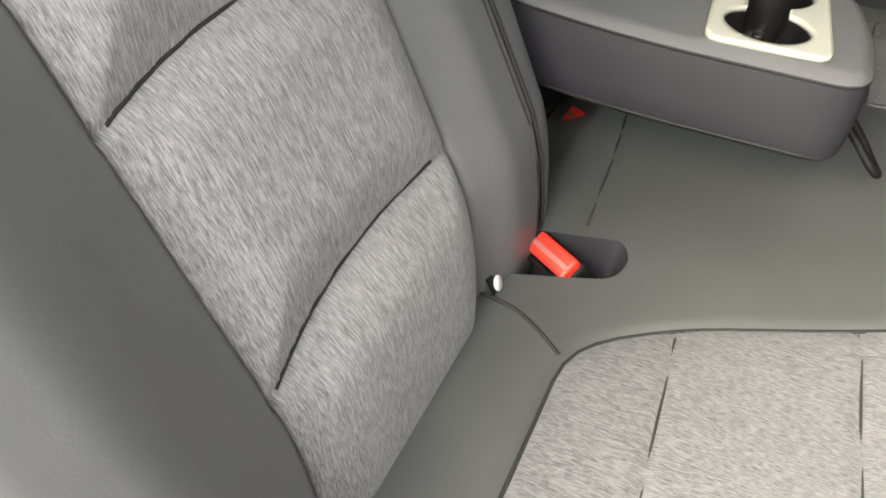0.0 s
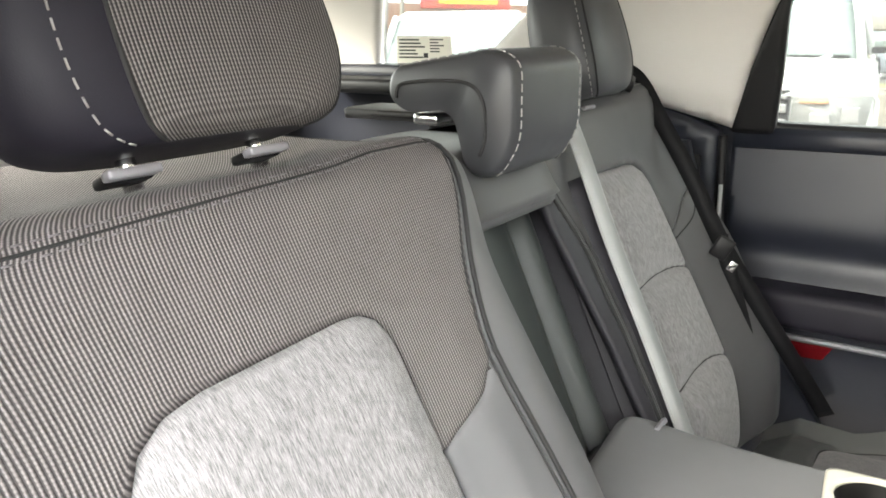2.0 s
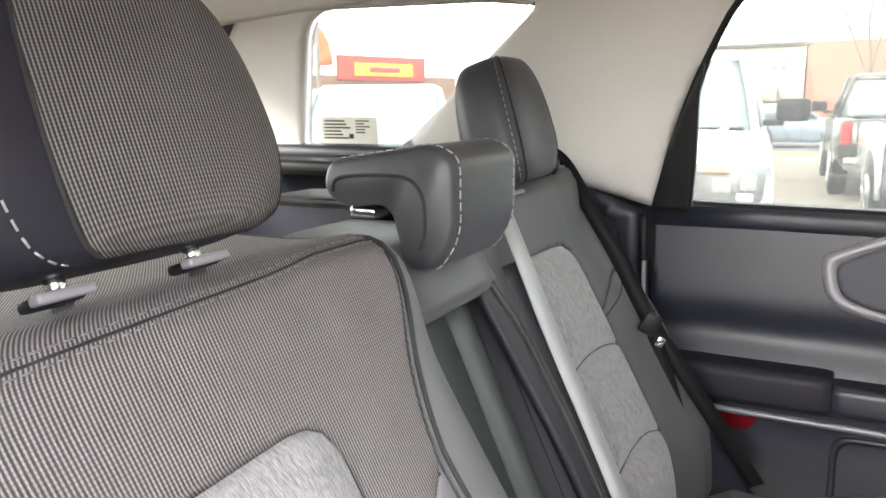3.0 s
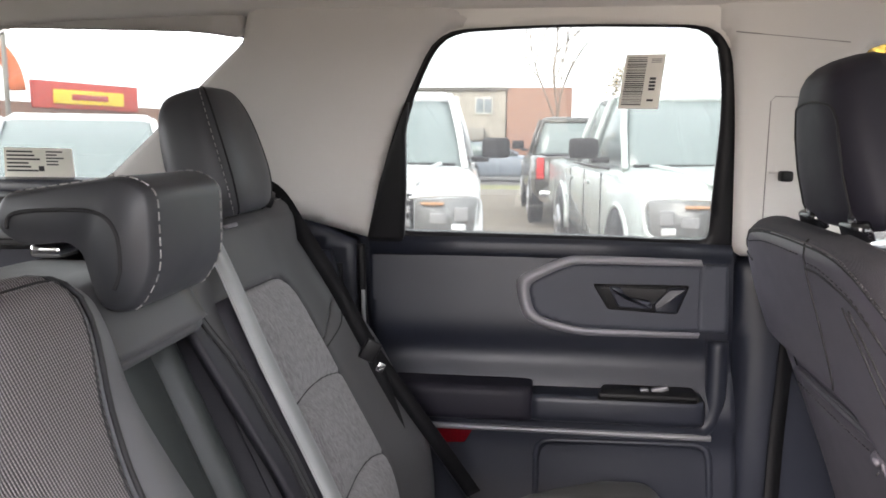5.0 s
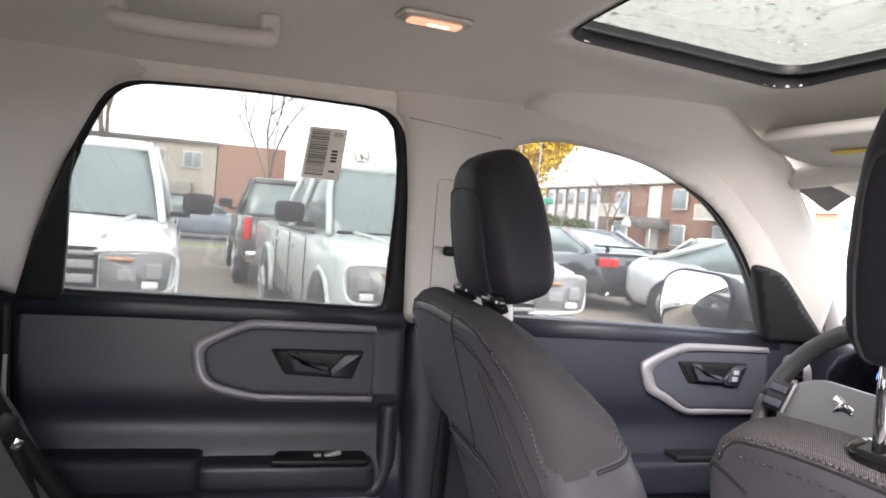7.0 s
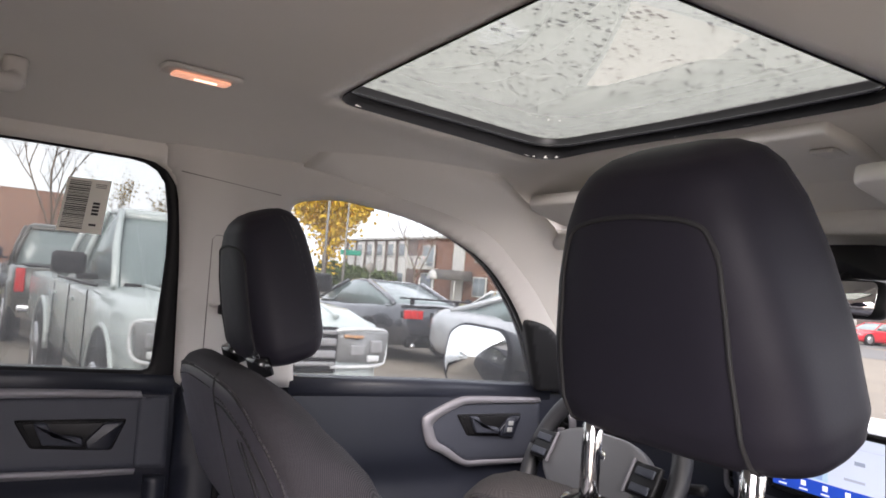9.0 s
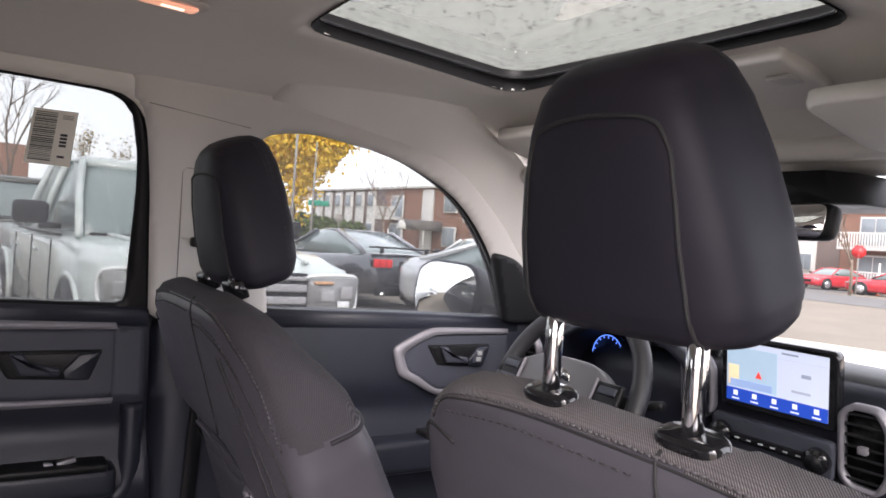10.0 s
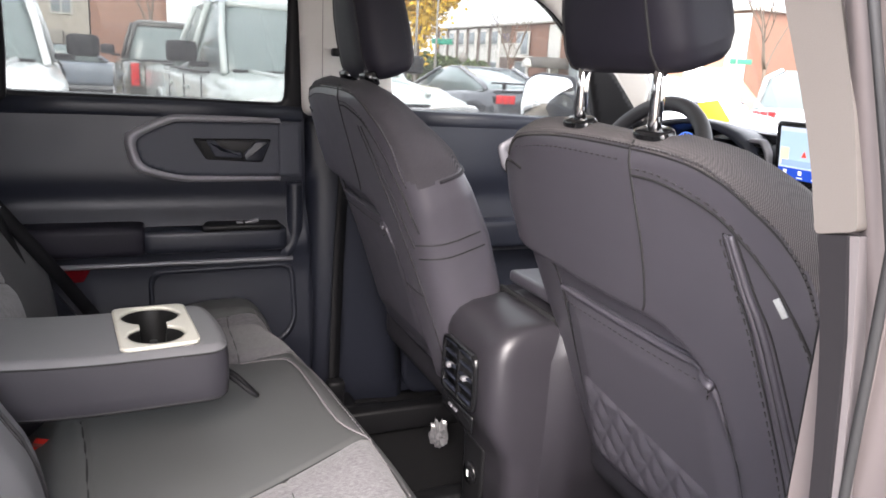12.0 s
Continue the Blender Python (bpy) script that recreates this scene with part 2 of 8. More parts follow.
def fillet(pts, r, n=5):
    """A closed polygon with its corners rounded; r: one radius or one for each corner."""
    out, k = [], len(pts)
    rs = r if hasattr(r, "__len__") else [r] * k
    for i in range(k):
        p, a, b = np.array(pts[i], float), np.array(pts[i - 1], float), np.array(pts[(i + 1) % k], float)
        da, db = np.linalg.norm(a - p), np.linalg.norm(b - p)
        q = min(rs[i], 0.45 * da, 0.45 * db)
        s, e = p + (a - p) / da * q, p + (b - p) / db * q
        for t in np.linspace(0, 1, n):
            out.append((1 - t) ** 2 * s + 2 * t * (1 - t) * p + t * t * e)
    return np.array(out)


def sd_poly(U, V, poly):
    """Signed distance to a closed polygon, negative inside."""
    d = np.full(U.shape, 1e9)
    sign = np.zeros(U.shape, bool)
    k = len(poly)
    for i in range(k):
        ax, ay = poly[i]
        bx, by = poly[(i + 1) % k]
        ex, ey = bx - ax, by - ay
        wx, wy = U - ax, V - ay
        t = np.clip((wx * ex + wy * ey) / (ex * ex + ey * ey + 1e-18), 0, 1)
        d = np.minimum(d, (wx - ex * t) ** 2 + (wy - ey * t) ** 2)
        cross = (ay > V) != (by > V)
        with np.errstate(divide="ignore", invalid="ignore"):
            sign ^= cross & (U < (bx - ax) * (V - ay) / (by - ay + 1e-18) + ax)
    return np.where(sign, -1, 1) * np.sqrt(d)


def sd_line(U, V, pts):
    """Distance to an open line."""
    d = np.full(U.shape, 1e9)
    for (ax, ay), (bx, by) in zip(pts[:-1], pts[1:]):
        ex, ey = bx - ax, by - ay
        wx, wy = U - ax, V - ay
        t = np.clip((wx * ex + wy * ey) / (ex * ex + ey * ey + 1e-18), 0, 1)
        d = np.minimum(d, (wx - ex * t) ** 2 + (wy - ey * t) ** 2)
    return np.sqrt(d)


def patch(u0, u1, v0, v1, cell, fmap, inside=None):
    """A grid over (u, v), cut along inside(u, v) = 0 and carried into space by fmap."""
    nu, nv = max(2, int(round((u1 - u0) / cell)) + 1), max(2, int(round((v1 - v0) / cell)) + 1)
    U, V = np.meshgrid(np.linspace(u0, u1, nu), np.linspace(v0, v1, nv), indexing="ij")
    idx = np.arange(nu * nv).reshape(nu, nv)
    quads = np.stack([idx[:-1, :-1], idx[1:, :-1], idx[1:, 1:], idx[:-1, 1:]], -1).reshape(-1, 4)
    if inside is not None:
        for _ in range(2):
            S, h = inside(U, V), 1e-4
            gu, gv = (inside(U + h, V) - inside(U - h, V)) / (2 * h), (inside(U, V + h) - inside(U, V - h)) / (2 * h)
            g = gu * gu + gv * gv + 1e-9
            near = np.abs(S) < 0.75 * cell
            U, V = np.where(near, U - S * gu / g, U), np.where(near, V - S * gv / g, V)
        cu, cv = U.ravel()[quads].mean(1), V.ravel()[quads].mean(1)
        quads = quads[inside(cu, cv) < -0.02 * cell]
        used = np.unique(quads)
        ren = np.full(nu * nv, -1)
        ren[used] = np.arange(len(used))
        quads = ren[quads]
        U, V = U.ravel()[used], V.ravel()[used]
    X, Y, Z = fmap(U.ravel(), V.ravel())
    return np.stack([X + 0 * U.ravel(), Y + 0 * U.ravel(), Z + 0 * U.ravel()], 1), quads


def loft(rings, cap=True, closed=True):
    """A skin over rings of equally many points."""
    n = len(rings[0])
    v = np.concatenate([np.asarray(r, float) for r in rings])
    f = []
    for i in range(len(rings) - 1):
        for j in range(n if closed else n - 1):
            k = (j + 1) % n
            f.append((i * n + j, i * n + k, (i + 1) * n + k, (i + 1) * n + j))
    if cap and closed:
        f.append(tuple(range(n))[::-1])
        f.append(tuple((len(rings) - 1) * n + j for j in range(n)))
    return v, f


def tube(pts, r, n=8, flat=1.0):
    """A round cord along points (flat < 1 squashes it along z)."""
    pts = np.array(pts, float)
    rings, up = [], np.array([0.12, 0.23, 0.97])
    for i, p in enumerate(pts):
        d = pts[min(i + 1, len(pts) - 1)] - pts[max(i - 1, 0)]
        d = d / (np.linalg.norm(d) + 1e-12)
        a = np.cross(d, up)
        a /= np.linalg.norm(a) + 1e-12
        b = np.cross(a, d)
        rr = r if not hasattr(r, "__len__") else r[i]
        rings.append([p + rr * (math.cos(t) * a + flat * math.sin(t) * b) for t in np.linspace(0, 2 * math.pi, n, endpoint=False)])
    return loft(rings)


def spline(pts, n=8, closed=False):
    """Smooth points through the given ones."""
    p = [np.array(q, float) for q in pts]
    k, out = len(p), []
    for i in range(k if closed else k - 1):
        a, b, c, d = (p[(i - 1) % k], p[i], p[(i + 1) % k], p[(i + 2) % k]) if closed else (p[max(i - 1, 0)], p[i], p[i + 1], p[min(i + 2, k - 1)])
        for t in np.linspace(0, 1, n, endpoint=False):
            out.append(0.5 * (2 * b + (c - a) * t + (2 * a - 5 * b + 4 * c - d) * t * t + (3 * b - a - 3 * c + d) * t ** 3))
    if not closed:
        out.append(p[-1])
    return np.array(out)


def merge(*meshes):
    vs, fs, k = [], [], 0
    for v, f in meshes:
        vs.extend(list(map(tuple, v)))
        fs.extend([tuple(int(i) + k for i in q) for q in f])
        k += len(v)
    return vs, fs


def dashes(pts, length, gap, r):
    """Thread stitches along a line."""
    pts = np.array(pts, float)
    seg = np.linalg.norm(np.diff(pts, axis=0), axis=1)
    s = np.r_[0, np.cumsum(seg)]
    at = lambda q: np.array([np.interp(q, s, pts[:, i]) for i in range(3)])
    out, q = [], 0.0
    while q + length < s[-1]:
        out.append(tube([at(q), at(q + length / 2), at(q + length)], r, 5))
        q += length + gap
    return merge(*out) if out else ([], [])


def prism(poly, depth, axes, origin=(0, 0, 0), r=0.0, seg=2):
    """A plate: a closed polygon in the plane of two axes, given a depth along the third; front edge rounded by r."""
    a, b, c = [np.array(x, float) for x in axes]
    o = np.array(origin, float)
    bm = bmesh.new()
    vs = [bm.verts.new(o + a * p[0] + b * p[1]) for p in poly]
    f = bm.faces.new(vs)
    ext = bmesh.ops.extrude_face_region(bm, geom=[f])
    top = [g for g in ext["geom"] if isinstance(g, bmesh.types.BMVert)]
    bmesh.ops.translate(bm, vec=c * depth, verts=top)
    if r:
        tv = set(top)
        bmesh.ops.bevel(bm, geom=[e for e in bm.edges if e.verts[0] in tv and e.verts[1] in tv], offset=r, segments=seg, affect="EDGES", profile=0.5)
    bmesh.ops.recalc_face_normals(bm, faces=bm.faces)
    return bm


def ring_plate(outer, inner, depth, axes, origin=(0, 0, 0)):
    """A flat frame between two closed lines of equally many points, with depth."""
    a, b, c = [np.array(x, float) for x in axes]
    o = np.array(origin, float)
    P = lambda q, h: o + a * q[0] + b * q[1] + c * h
    rings = [[P(q, 0) for q in outer], [P(q, depth) for q in outer], [P(q, depth) for q in inner], [P(q, 0) for q in inner]]
    rings.append(rings[0])
    return loft(rings, cap=False)


def resample(poly, n):
    poly = np.array(poly, float)
    p = np.vstack([poly, poly[:1]])
    s = np.r_[0, np.cumsum(np.linalg.norm(np.diff(p, axis=0), axis=1))]
    q = np.linspace(0, s[-1], n, endpoint=False)
    return np.stack([np.interp(q, s, p[:, i]) for i in range(p.shape[1])], 1)


def sellipse(w, d, n=28, e=3.0):
    """A rounded-box ring, half sizes w and d."""
    t = np.linspace(0, 2 * math.pi, n, endpoint=False)
    c, s = np.cos(t), np.sin(t)
    return np.stack([w * np.sign(c) * np.abs(c) ** (2 / e), d * np.sign(s) * np.abs(s) ** (2 / e)], 1)


XF, YL, ZU = (1, 0, 0), (0, 1, 0), (0, 0, 1)


# ---- the car's shell: +x ahead, +y to the driver's side, ground at z = 0 ----
def side_y(z):
    return 0.715 - 0.22 * np.clip(np.asarray(z, float) - 1.2, 0, 1)


def side(u, v, out=0.0, m=1):
    """A place on the sloping side wall; out: metres outwards; m = -1 for the passenger's side."""
    y = side_y(v)
    k = (y + 0.646) / 1.346
    return 0.03 + (u - 0.03) * k, m * (y + out), 1.39 + (v - 1.39) * k


def wall_plate(name, poly, r, material, parent=None, out=0.0, t=0.02, m=1, holes=(), cell=0.02, label="", bulge=0.0):
    pl = fillet(poly, r)
    hs = [fillet(h, hr) for h, hr in holes]

    def inside(U, V):
        d = sd_poly(U, V, pl)
        for h in hs:
            d = np.maximum(d, -sd_poly(U, V, h))
        return d

    def carry(U, V):
        o = out - bulge * np.clip(-inside(U, V) / 0.05, 0, 1) ** 0.5 if bulge else out
        return side(U, V, o, m)

    (u0, v0), (u1, v1) = pl.min(0) - cell, pl.max(0) + cell
    v, f = patch(u0, u1, v0, v1, cell, carry, inside)
    if m < 0:
        f = f[:, ::-1]
    ob = part(name, (v, f), material, parent, label)
    return thick(ob, t)


def outset(poly, d):
    c = np.mean(np.array(poly, float), 0)
    return [tuple(c + (np.array(p) - c) * (1 + d / np.linalg.norm(np.array(p) - c))) for p in poly]


REAR_WIN = [(-0.213, 1.222), (0.340, 1.217), (0.352, 1.45), (0.340, 1.584), (0.074, 1.590), (-0.137, 1.580), (-0.190, 1.475), (-0.214, 1.36)]
REAR_WIN_R = [0.012, 0.012, 0.2, 0.075, 0.3, 0.05, 0.2, 0.1]
REAR_FRAME = [(-0.284, 1.206), (0.387, 1.194), (0.380, 1.45), (0.362, 1.596), (0.074, 1.600), (-0.152, 1.591), (-0.222, 1.45), (-0.265, 1.34)]
REAR_FRAME_R = [0.01, 0.01, 0.1, 0.085, 0.3, 0.05, 0.2, 0.2]
FRONT_WIN = [(0.60, 1.210), (1.190, 1.197), (1.140, 1.335), (1.032, 1.472), (0.85, 1.549), (0.66, 1.571), (0.568, 1.548)]
FRONT_WIN_R = [0.012, 0.01, 0.2, 0.2, 0.2, 0.2, 0.03]
FRONT_FRAME = [(0.585, 1.20), (1.220, 1.187), (1.158, 1.342), (1.044, 1.483), (0.855, 1.559), (0.66, 1.581), (0.556, 1.557)]
FRONT_FRAME_R = [0.01, 0.01, 0.2, 0.2, 0.2, 0.2, 0.03]
QUARTER = [(-1.065, 1.304), (-0.80, 1.304), (-0.512, 1.575), (-0.60, 1.588), (-1.00, 1.600), (-1.04, 1.57)]
QUARTER_R = [0.03, 0.02, 0.015, 0.1, 0.03, 0.05]
C_TRIM = [(-0.25, 1.206), (-0.18, 1.34), (-0.12, 1.45), (-0.06, 1.585), (-0.13, 1.64), (-0.30, 1.650), (-0.49, 1.65), (-0.50, 1.60), (-0.508, 1.566), (-0.80, 1.306), (-0.72, 1.29), (-0.396, 1.243)]
SIDE_TRIM = [(0.388, 1.192), (0.36, 1.24), (0.35, 1.45), (0.33, 1.60), (0.32, 1.65), (0.64, 1.66), (0.85, 1.655), (0.98, 1.62), (1.13, 1.50), (1.30, 1.30), (1.36, 1.187)]
FRONT_HOLE = [(0.605, 1.17), (1.190, 1.17), (1.147, 1.334), (1.034, 1.473), (0.851, 1.545), (0.66, 1.566), (0.566, 1.545)]
RAIL_HOLE = [(-0.270, 1.206), (0.379, 1.194), (0.372, 1.45), (0.354, 1.588), (0.074, 1.594), (-0.147, 1.585), (-0.207, 1.46), (-0.248, 1.34)]


def shell(m, tag_side):
    """Pillars and body side of one side of the cabin."""
    tagged(wall_plate("trim_c_pillar", C_TRIM, [.01, .2, .15, .02, .02, .05, .02, .02, .02, .03, .1, .03], PILLAR, m=m, out=-0.002, t=0.03, bulge=0.016, holes=[(RAIL_HOLE, REAR_FRAME_R)], cell=0.012), "light grey moulded rear pillar trim between two windows", "pillar trim", kind="structure")
    fore = SIDE_TRIM if m > 0 else [(max(u, 0.45), w) for u, w in SIDE_TRIM[::4][:1] + SIDE_TRIM[4:]]
    tagged(wall_plate("trim_b_pillar", fore, 0.02 if m < 0 else [.01, .01, .1, .03, .02, .1, .02, .05, .1, .1, .02], PILLAR, m=m, out=-0.002, t=0.03, bulge=0.013, holes=[(outset(REAR_FRAME, -0.008), REAR_FRAME_R), (FRONT_HOLE, FRONT_WIN_R)], cell=0.012), "light grey moulded trim round the front door window and pillar", "pillar trim", kind="structure")
    for line in ([(0.362, 1.575), (0.45, 1.566), (0.545, 1.556)], [(0.425, 1.24), (0.425, 1.46), (0.432, 1.468), (0.56, 1.464)]):
        tagged(part("trim_seam", tube([side(u, w, -0.0146, m) for u, w in line], 0.0008, 6), JOINT), "thin joint line in the pillar trim", "trim seam", kind="structure")
    low = [(0.389, 1.19), (0.61, 1.19), (0.66, 0.44), (0.412, 0.44)]
    tagged(wall_plate("trim_b_pillar_lower", low, .01, TRIM_D, m=m, out=0.012, t=0.03, bulge=0.02), "charcoal plastic lower pillar trim beside the front seat", "pillar trim", kind="structure")
    rail = [(-0.15, 1.55), (0.366, 1.55), (0.366, 1.665), (-0.15, 1.665)]
    tagged(wall_plate("trim_roof_rail", rail, .005, LINER, m=m, out=-0.003, t=0.012, holes=[(RAIL_HOLE, REAR_FRAME_R)], cell=0.01, bulge=0.004), "pale grey roof edge above the rear door window", "roof trim", kind="structure")
    dp = [(-1.36, 1.29), (-1.066, 1.29), (-1.065, 1.304), (-1.04, 1.57), (-1.00, 1.600), (-0.60, 1.588), (-0.512, 1.575), (-0.50, 1.66), (-1.2, 1.66), (-1.3, 1.5)]
    tagged(wall_plate("trim_d_pillar", dp, [.02, .01, .01, .05, .03, .1, .01, .01, .05, .1], PILLAR, m=m, out=0.0, t=0.03), "light grey moulded rearmost pillar trim round the quarter window", "pillar trim", kind="structure")
    ledge = [(-1.4, 1.31), (-0.75, 1.31), (-0.72, 1.286), (-0.39, 1.24), (-0.29, 1.204), (-0.275, 0.46), (-1.4, 0.46)]
    tagged(wall_plate("trim_cargo_side", ledge, [.01, .02, .03, .03, .01, .01, .01], TRIM_D, m=m, out=-0.02, t=0.03), "dark plastic cargo side trim below the quarter window", "side trim", kind="structure")
    q = tagged(wall_plate("window_quarter", QUARTER, QUARTER_R, TINTED, m=m, out=0.02, t=0.004), "clear fixed quarter window glass", "window", kind="structure")
    q.visible_shadow = False
    band = [(-0.29, 0.475), (0.42, 0.475), (0.44, 0.30), (-0.29, 0.30)]
    tagged(wall_plate("trim_sill", band, .01, TRIM_D, m=m, out=-0.03, t=0.05), "black plastic door sill trim", "sill", kind="structure")
    # outer skin that keeps daylight out of the wall
    skin = [(-1.45, 0.30), (2.1, 0.30), (2.1, 1.16), (1.30, 1.19), (0.95, 1.64), (-1.40, 1.66)]
    holes = [(outset(FRONT_WIN, 0.010), FRONT_WIN_R), (outset(QUARTER, 0.010), QUARTER_R)]
    if m > 0:
        holes.append((outset(REAR_WIN, 0.010), REAR_WIN_R))
    else:
        holes.append(([(-0.30, 0.40), (0.40, 0.40), (0.36, 1.60), (-0.13, 1.60), (-0.28, 1.25)], .03))
    tagged(wall_plate("wall_" + tag_side, skin, .02, TRIM_D if m > 0 else BODY, m=m, out=0.032, t=0.012, holes=holes, cell=0.02), "painted body side of the car", "body side", kind="structure")


BODY = mat("body_paint", (0.105, 0.090, 0.089), 0.6, vary=0.05, spec=0.2)
post = thing("body_pillar", "dark painted body pillar with a rubber seal in the door opening", "body pillar")
part("pillar", loft([[(0.377 - 0.02 * k, -0.722 + 0.06 * k, z), (0.52, -0.728 + 0.06 * k, z), (0.52, -0.83 + 0.08 * k, z), (0.384 - 0.02 * k, -0.83 + 0.08 * k, z)] for z, k in ((0.42, 0), (1.2, 0), (1.42, 0.7), (1.60, 1.4))]), BODY, post, smooth=False)
REARWARD = ((0, 1, 0), ZU, (-1, 0, 0))
part("upper_cover", prism(fillet([(-0.7425, 1.240), (-0.7363, 1.2663), (-0.7275, 1.301), (-0.7173, 1.330), (-0.707, 1.359), (-0.673, 1.45), (-0.628, 1.58), (-0.586, 1.58), (-0.632, 1.45), (-0.6684, 1.361), (-0.6783, 1.339), (-0.6894, 1.314), (-0.6996, 1.2895), (-0.7089, 1.262), (-0.7165, 1.233)], 0.004), 0.012, REARWARD, (0.378, 0, 0)), mat("pillar_cover_beige", (0.098, 0.088, 0.081), 0.6, vary=0.05, vscale=8, grain=0.3, gscale=1300), post, "beige moulded upper pillar cover", smooth=False)
part("lower_cover", prism([(-0.7365, 1.2364), (-0.7414, 1.2118), (-0.7468, 1.1815), (-0.7503, 1.1498), (-0.7535, 1.1173), (-0.7562, 1.088), (-0.763, 0.95), (-0.765, 0.46), (-0.752, 0.46), (-0.75, 0.95), (-0.7445, 1.08), (-0.7414, 1.1108), (-0.7371, 1.1439), (-0.7332, 1.1697), (-0.7253, 1.2072), (-0.7189, 1.2335)], 0.012, REARWARD, (0.378, 0, 0)), mat("pillar_lower_plastic", (0.013, 0.012, 0.0135), 0.8, vary=0.08, spec=0.1), post, "charcoal lower pillar cover", smooth=False)
part("edge_strip", prism([(-0.7428, 1.2372), (-0.7468, 1.2072), (-0.7519, 1.1704), (-0.7554, 1.1455), (-0.7581, 1.1198), (-0.7614, 1.091), (-0.77, 0.95), (-0.772, 0.46), (-0.7654, 0.46), (-0.7634, 0.95), (-0.7566, 1.088), (-0.7539, 1.1173), (-0.7507, 1.1498), (-0.7472, 1.1815), (-0.7418, 1.2118), (-0.7369, 1.2364)], 0.010, REARWARD, (0.378, 0, 0)), mat("edge_strip_grey", (0.10, 0.09, 0.092), 0.5, vary=0.05), post, "pale grey edge strip", smooth=False)
part("seal", tube([(0.372, -0.772, 0.45), (0.370, -0.762, 1.10), (0.366, -0.763, 1.235), (0.362, -0.729, 1.36), (0.352, -0.668, 1.54)], 0.003, 8), SEAM, post, "dark rubber seal")
part("inner_flange", tube([(0.392, -0.722, 0.45), (0.390, -0.722, 1.19)], 0.010, 8), BLACK, post)

shell(1, "left")
shell(-1, "right")


def roof_z(x, y):
    z = 1.672 - 0.075 * np.abs(y / 0.64) ** 4 - 0.15 * np.clip((x - 0.95) / 0.4, 0, 1.2) ** 1.4 - 0.05 * np.clip((-x - 0.5) / 0.9, 0, 1) ** 2
    return z


SUN_OPEN = fillet([(0.49, -0.25), (0.960, -0.228), (0.966, 0.05), (0.945, 0.402), (0.49, 0.312)], [.03, .05, .5, .06, .04])


def roof_surface(x, y):
    d = sd_poly(x, y, SUN_OPEN)
    lip = 0.009 * np.exp(-((d - 0.03) / 0.045) ** 2)
    return x, y, roof_z(x, y) - lip


rim = patch(-1.36, 1.42, -0.645, 0.645, 0.02, roof_surface, lambda U, V: np.maximum(-sd_poly(U, V, SUN_OPEN), sd_poly(U, V, fillet([(-1.36, -0.62), (1.0, -0.645), (1.335, -0.575), (1.335, 0.575), (1.0, 0.645), (-1.36, 0.62)], .05))))
ceiling = thick(part("ceiling", (rim[0], rim[1][:, ::-1]), LINER), 0.012)
tagged(ceiling, "pale grey fabric headliner with a sunroof opening", "headliner", kind="structure")
roofskin = patch(-1.42, 1.32, -0.70, 0.70, 0.05, lambda x, y: (x, y, roof_z(x, y) + 0.055), lambda U, V: -sd_poly(U, V, fillet([(0.42, -0.36), (1.02, -0.36), (1.02, 0.48), (0.42, 0.48)], .06)))
tagged(thick(part("roof", roofskin, TRIM_D), 0.01), "painted steel roof panel over the headliner", "roof", kind="structure")

# ---- sunroof ----
sunroof = thing("sunroof", "closed glass sunroof speckled with rain in a black frame", "sunroof")
ring = lambda a, z: [(p[0], p[1], z) for p in a]
cx = np.array([0.725, 0.06])
so = resample(SUN_OPEN, 96)
grow = lambda k: cx + (so - cx) * np.array(k)
edge_ring = [(p[0], p[1], float(roof_z(p[0], p[1])) - 0.0085) for p in so]
part("seal", loft([edge_ring, ring(so, 1.672), ring(grow((0.992, 0.994)), 1.674), ring(grow((0.991, 0.993)), 1.682), ring(so, 1.684), ring(so, 1.693)], cap=False), BLACK, sunroof)
rail = tube([(p[0], p[1], 1.677) for p in grow((0.978, 0.983))] + [(grow((0.978, 0.983))[0][0], grow((0.978, 0.983))[0][1], 1.677)], 0.003, 6)
part("rail", rail, GLOSS, sunroof)
pane = part("pane", box(0.62, 0.86, 0.005, (0.72, 0.06, 1.695)), ROOF_GLASS, sunroof, smooth=False)
pane.visible_shadow = False
rng = random.Random(4)
drops = []
for _ in range(1900):
    x, y, r = rng.uniform(0.46, 0.98), rng.uniform(-0.33, 0.44), rng.choice((0.0011, 0.0014, 0.0018, 0.0022, 0.0032))
    el, an = rng.uniform(1.0, 1.9), rng.uniform(-0.5, 0.5)
    n = 7
    top = [(x + r * el * math.cos(a + an), y + r * math.sin(a), 1.699) for a in np.linspace(0, 2 * math.pi, n, endpoint=False)]
    v = top + [(x, y, 1.699 + r * 0.45)]
    drops.append((v, [(i, (i + 1) % n, n) for i in range(n)] + [tuple(range(n))[::-1]]))
DROP = glass("rain_drop", (0.36, 0.37, 0.34), 0.05)
tagged(part("raindrops", merge(*drops), DROP, sunroof), kind="stuff")

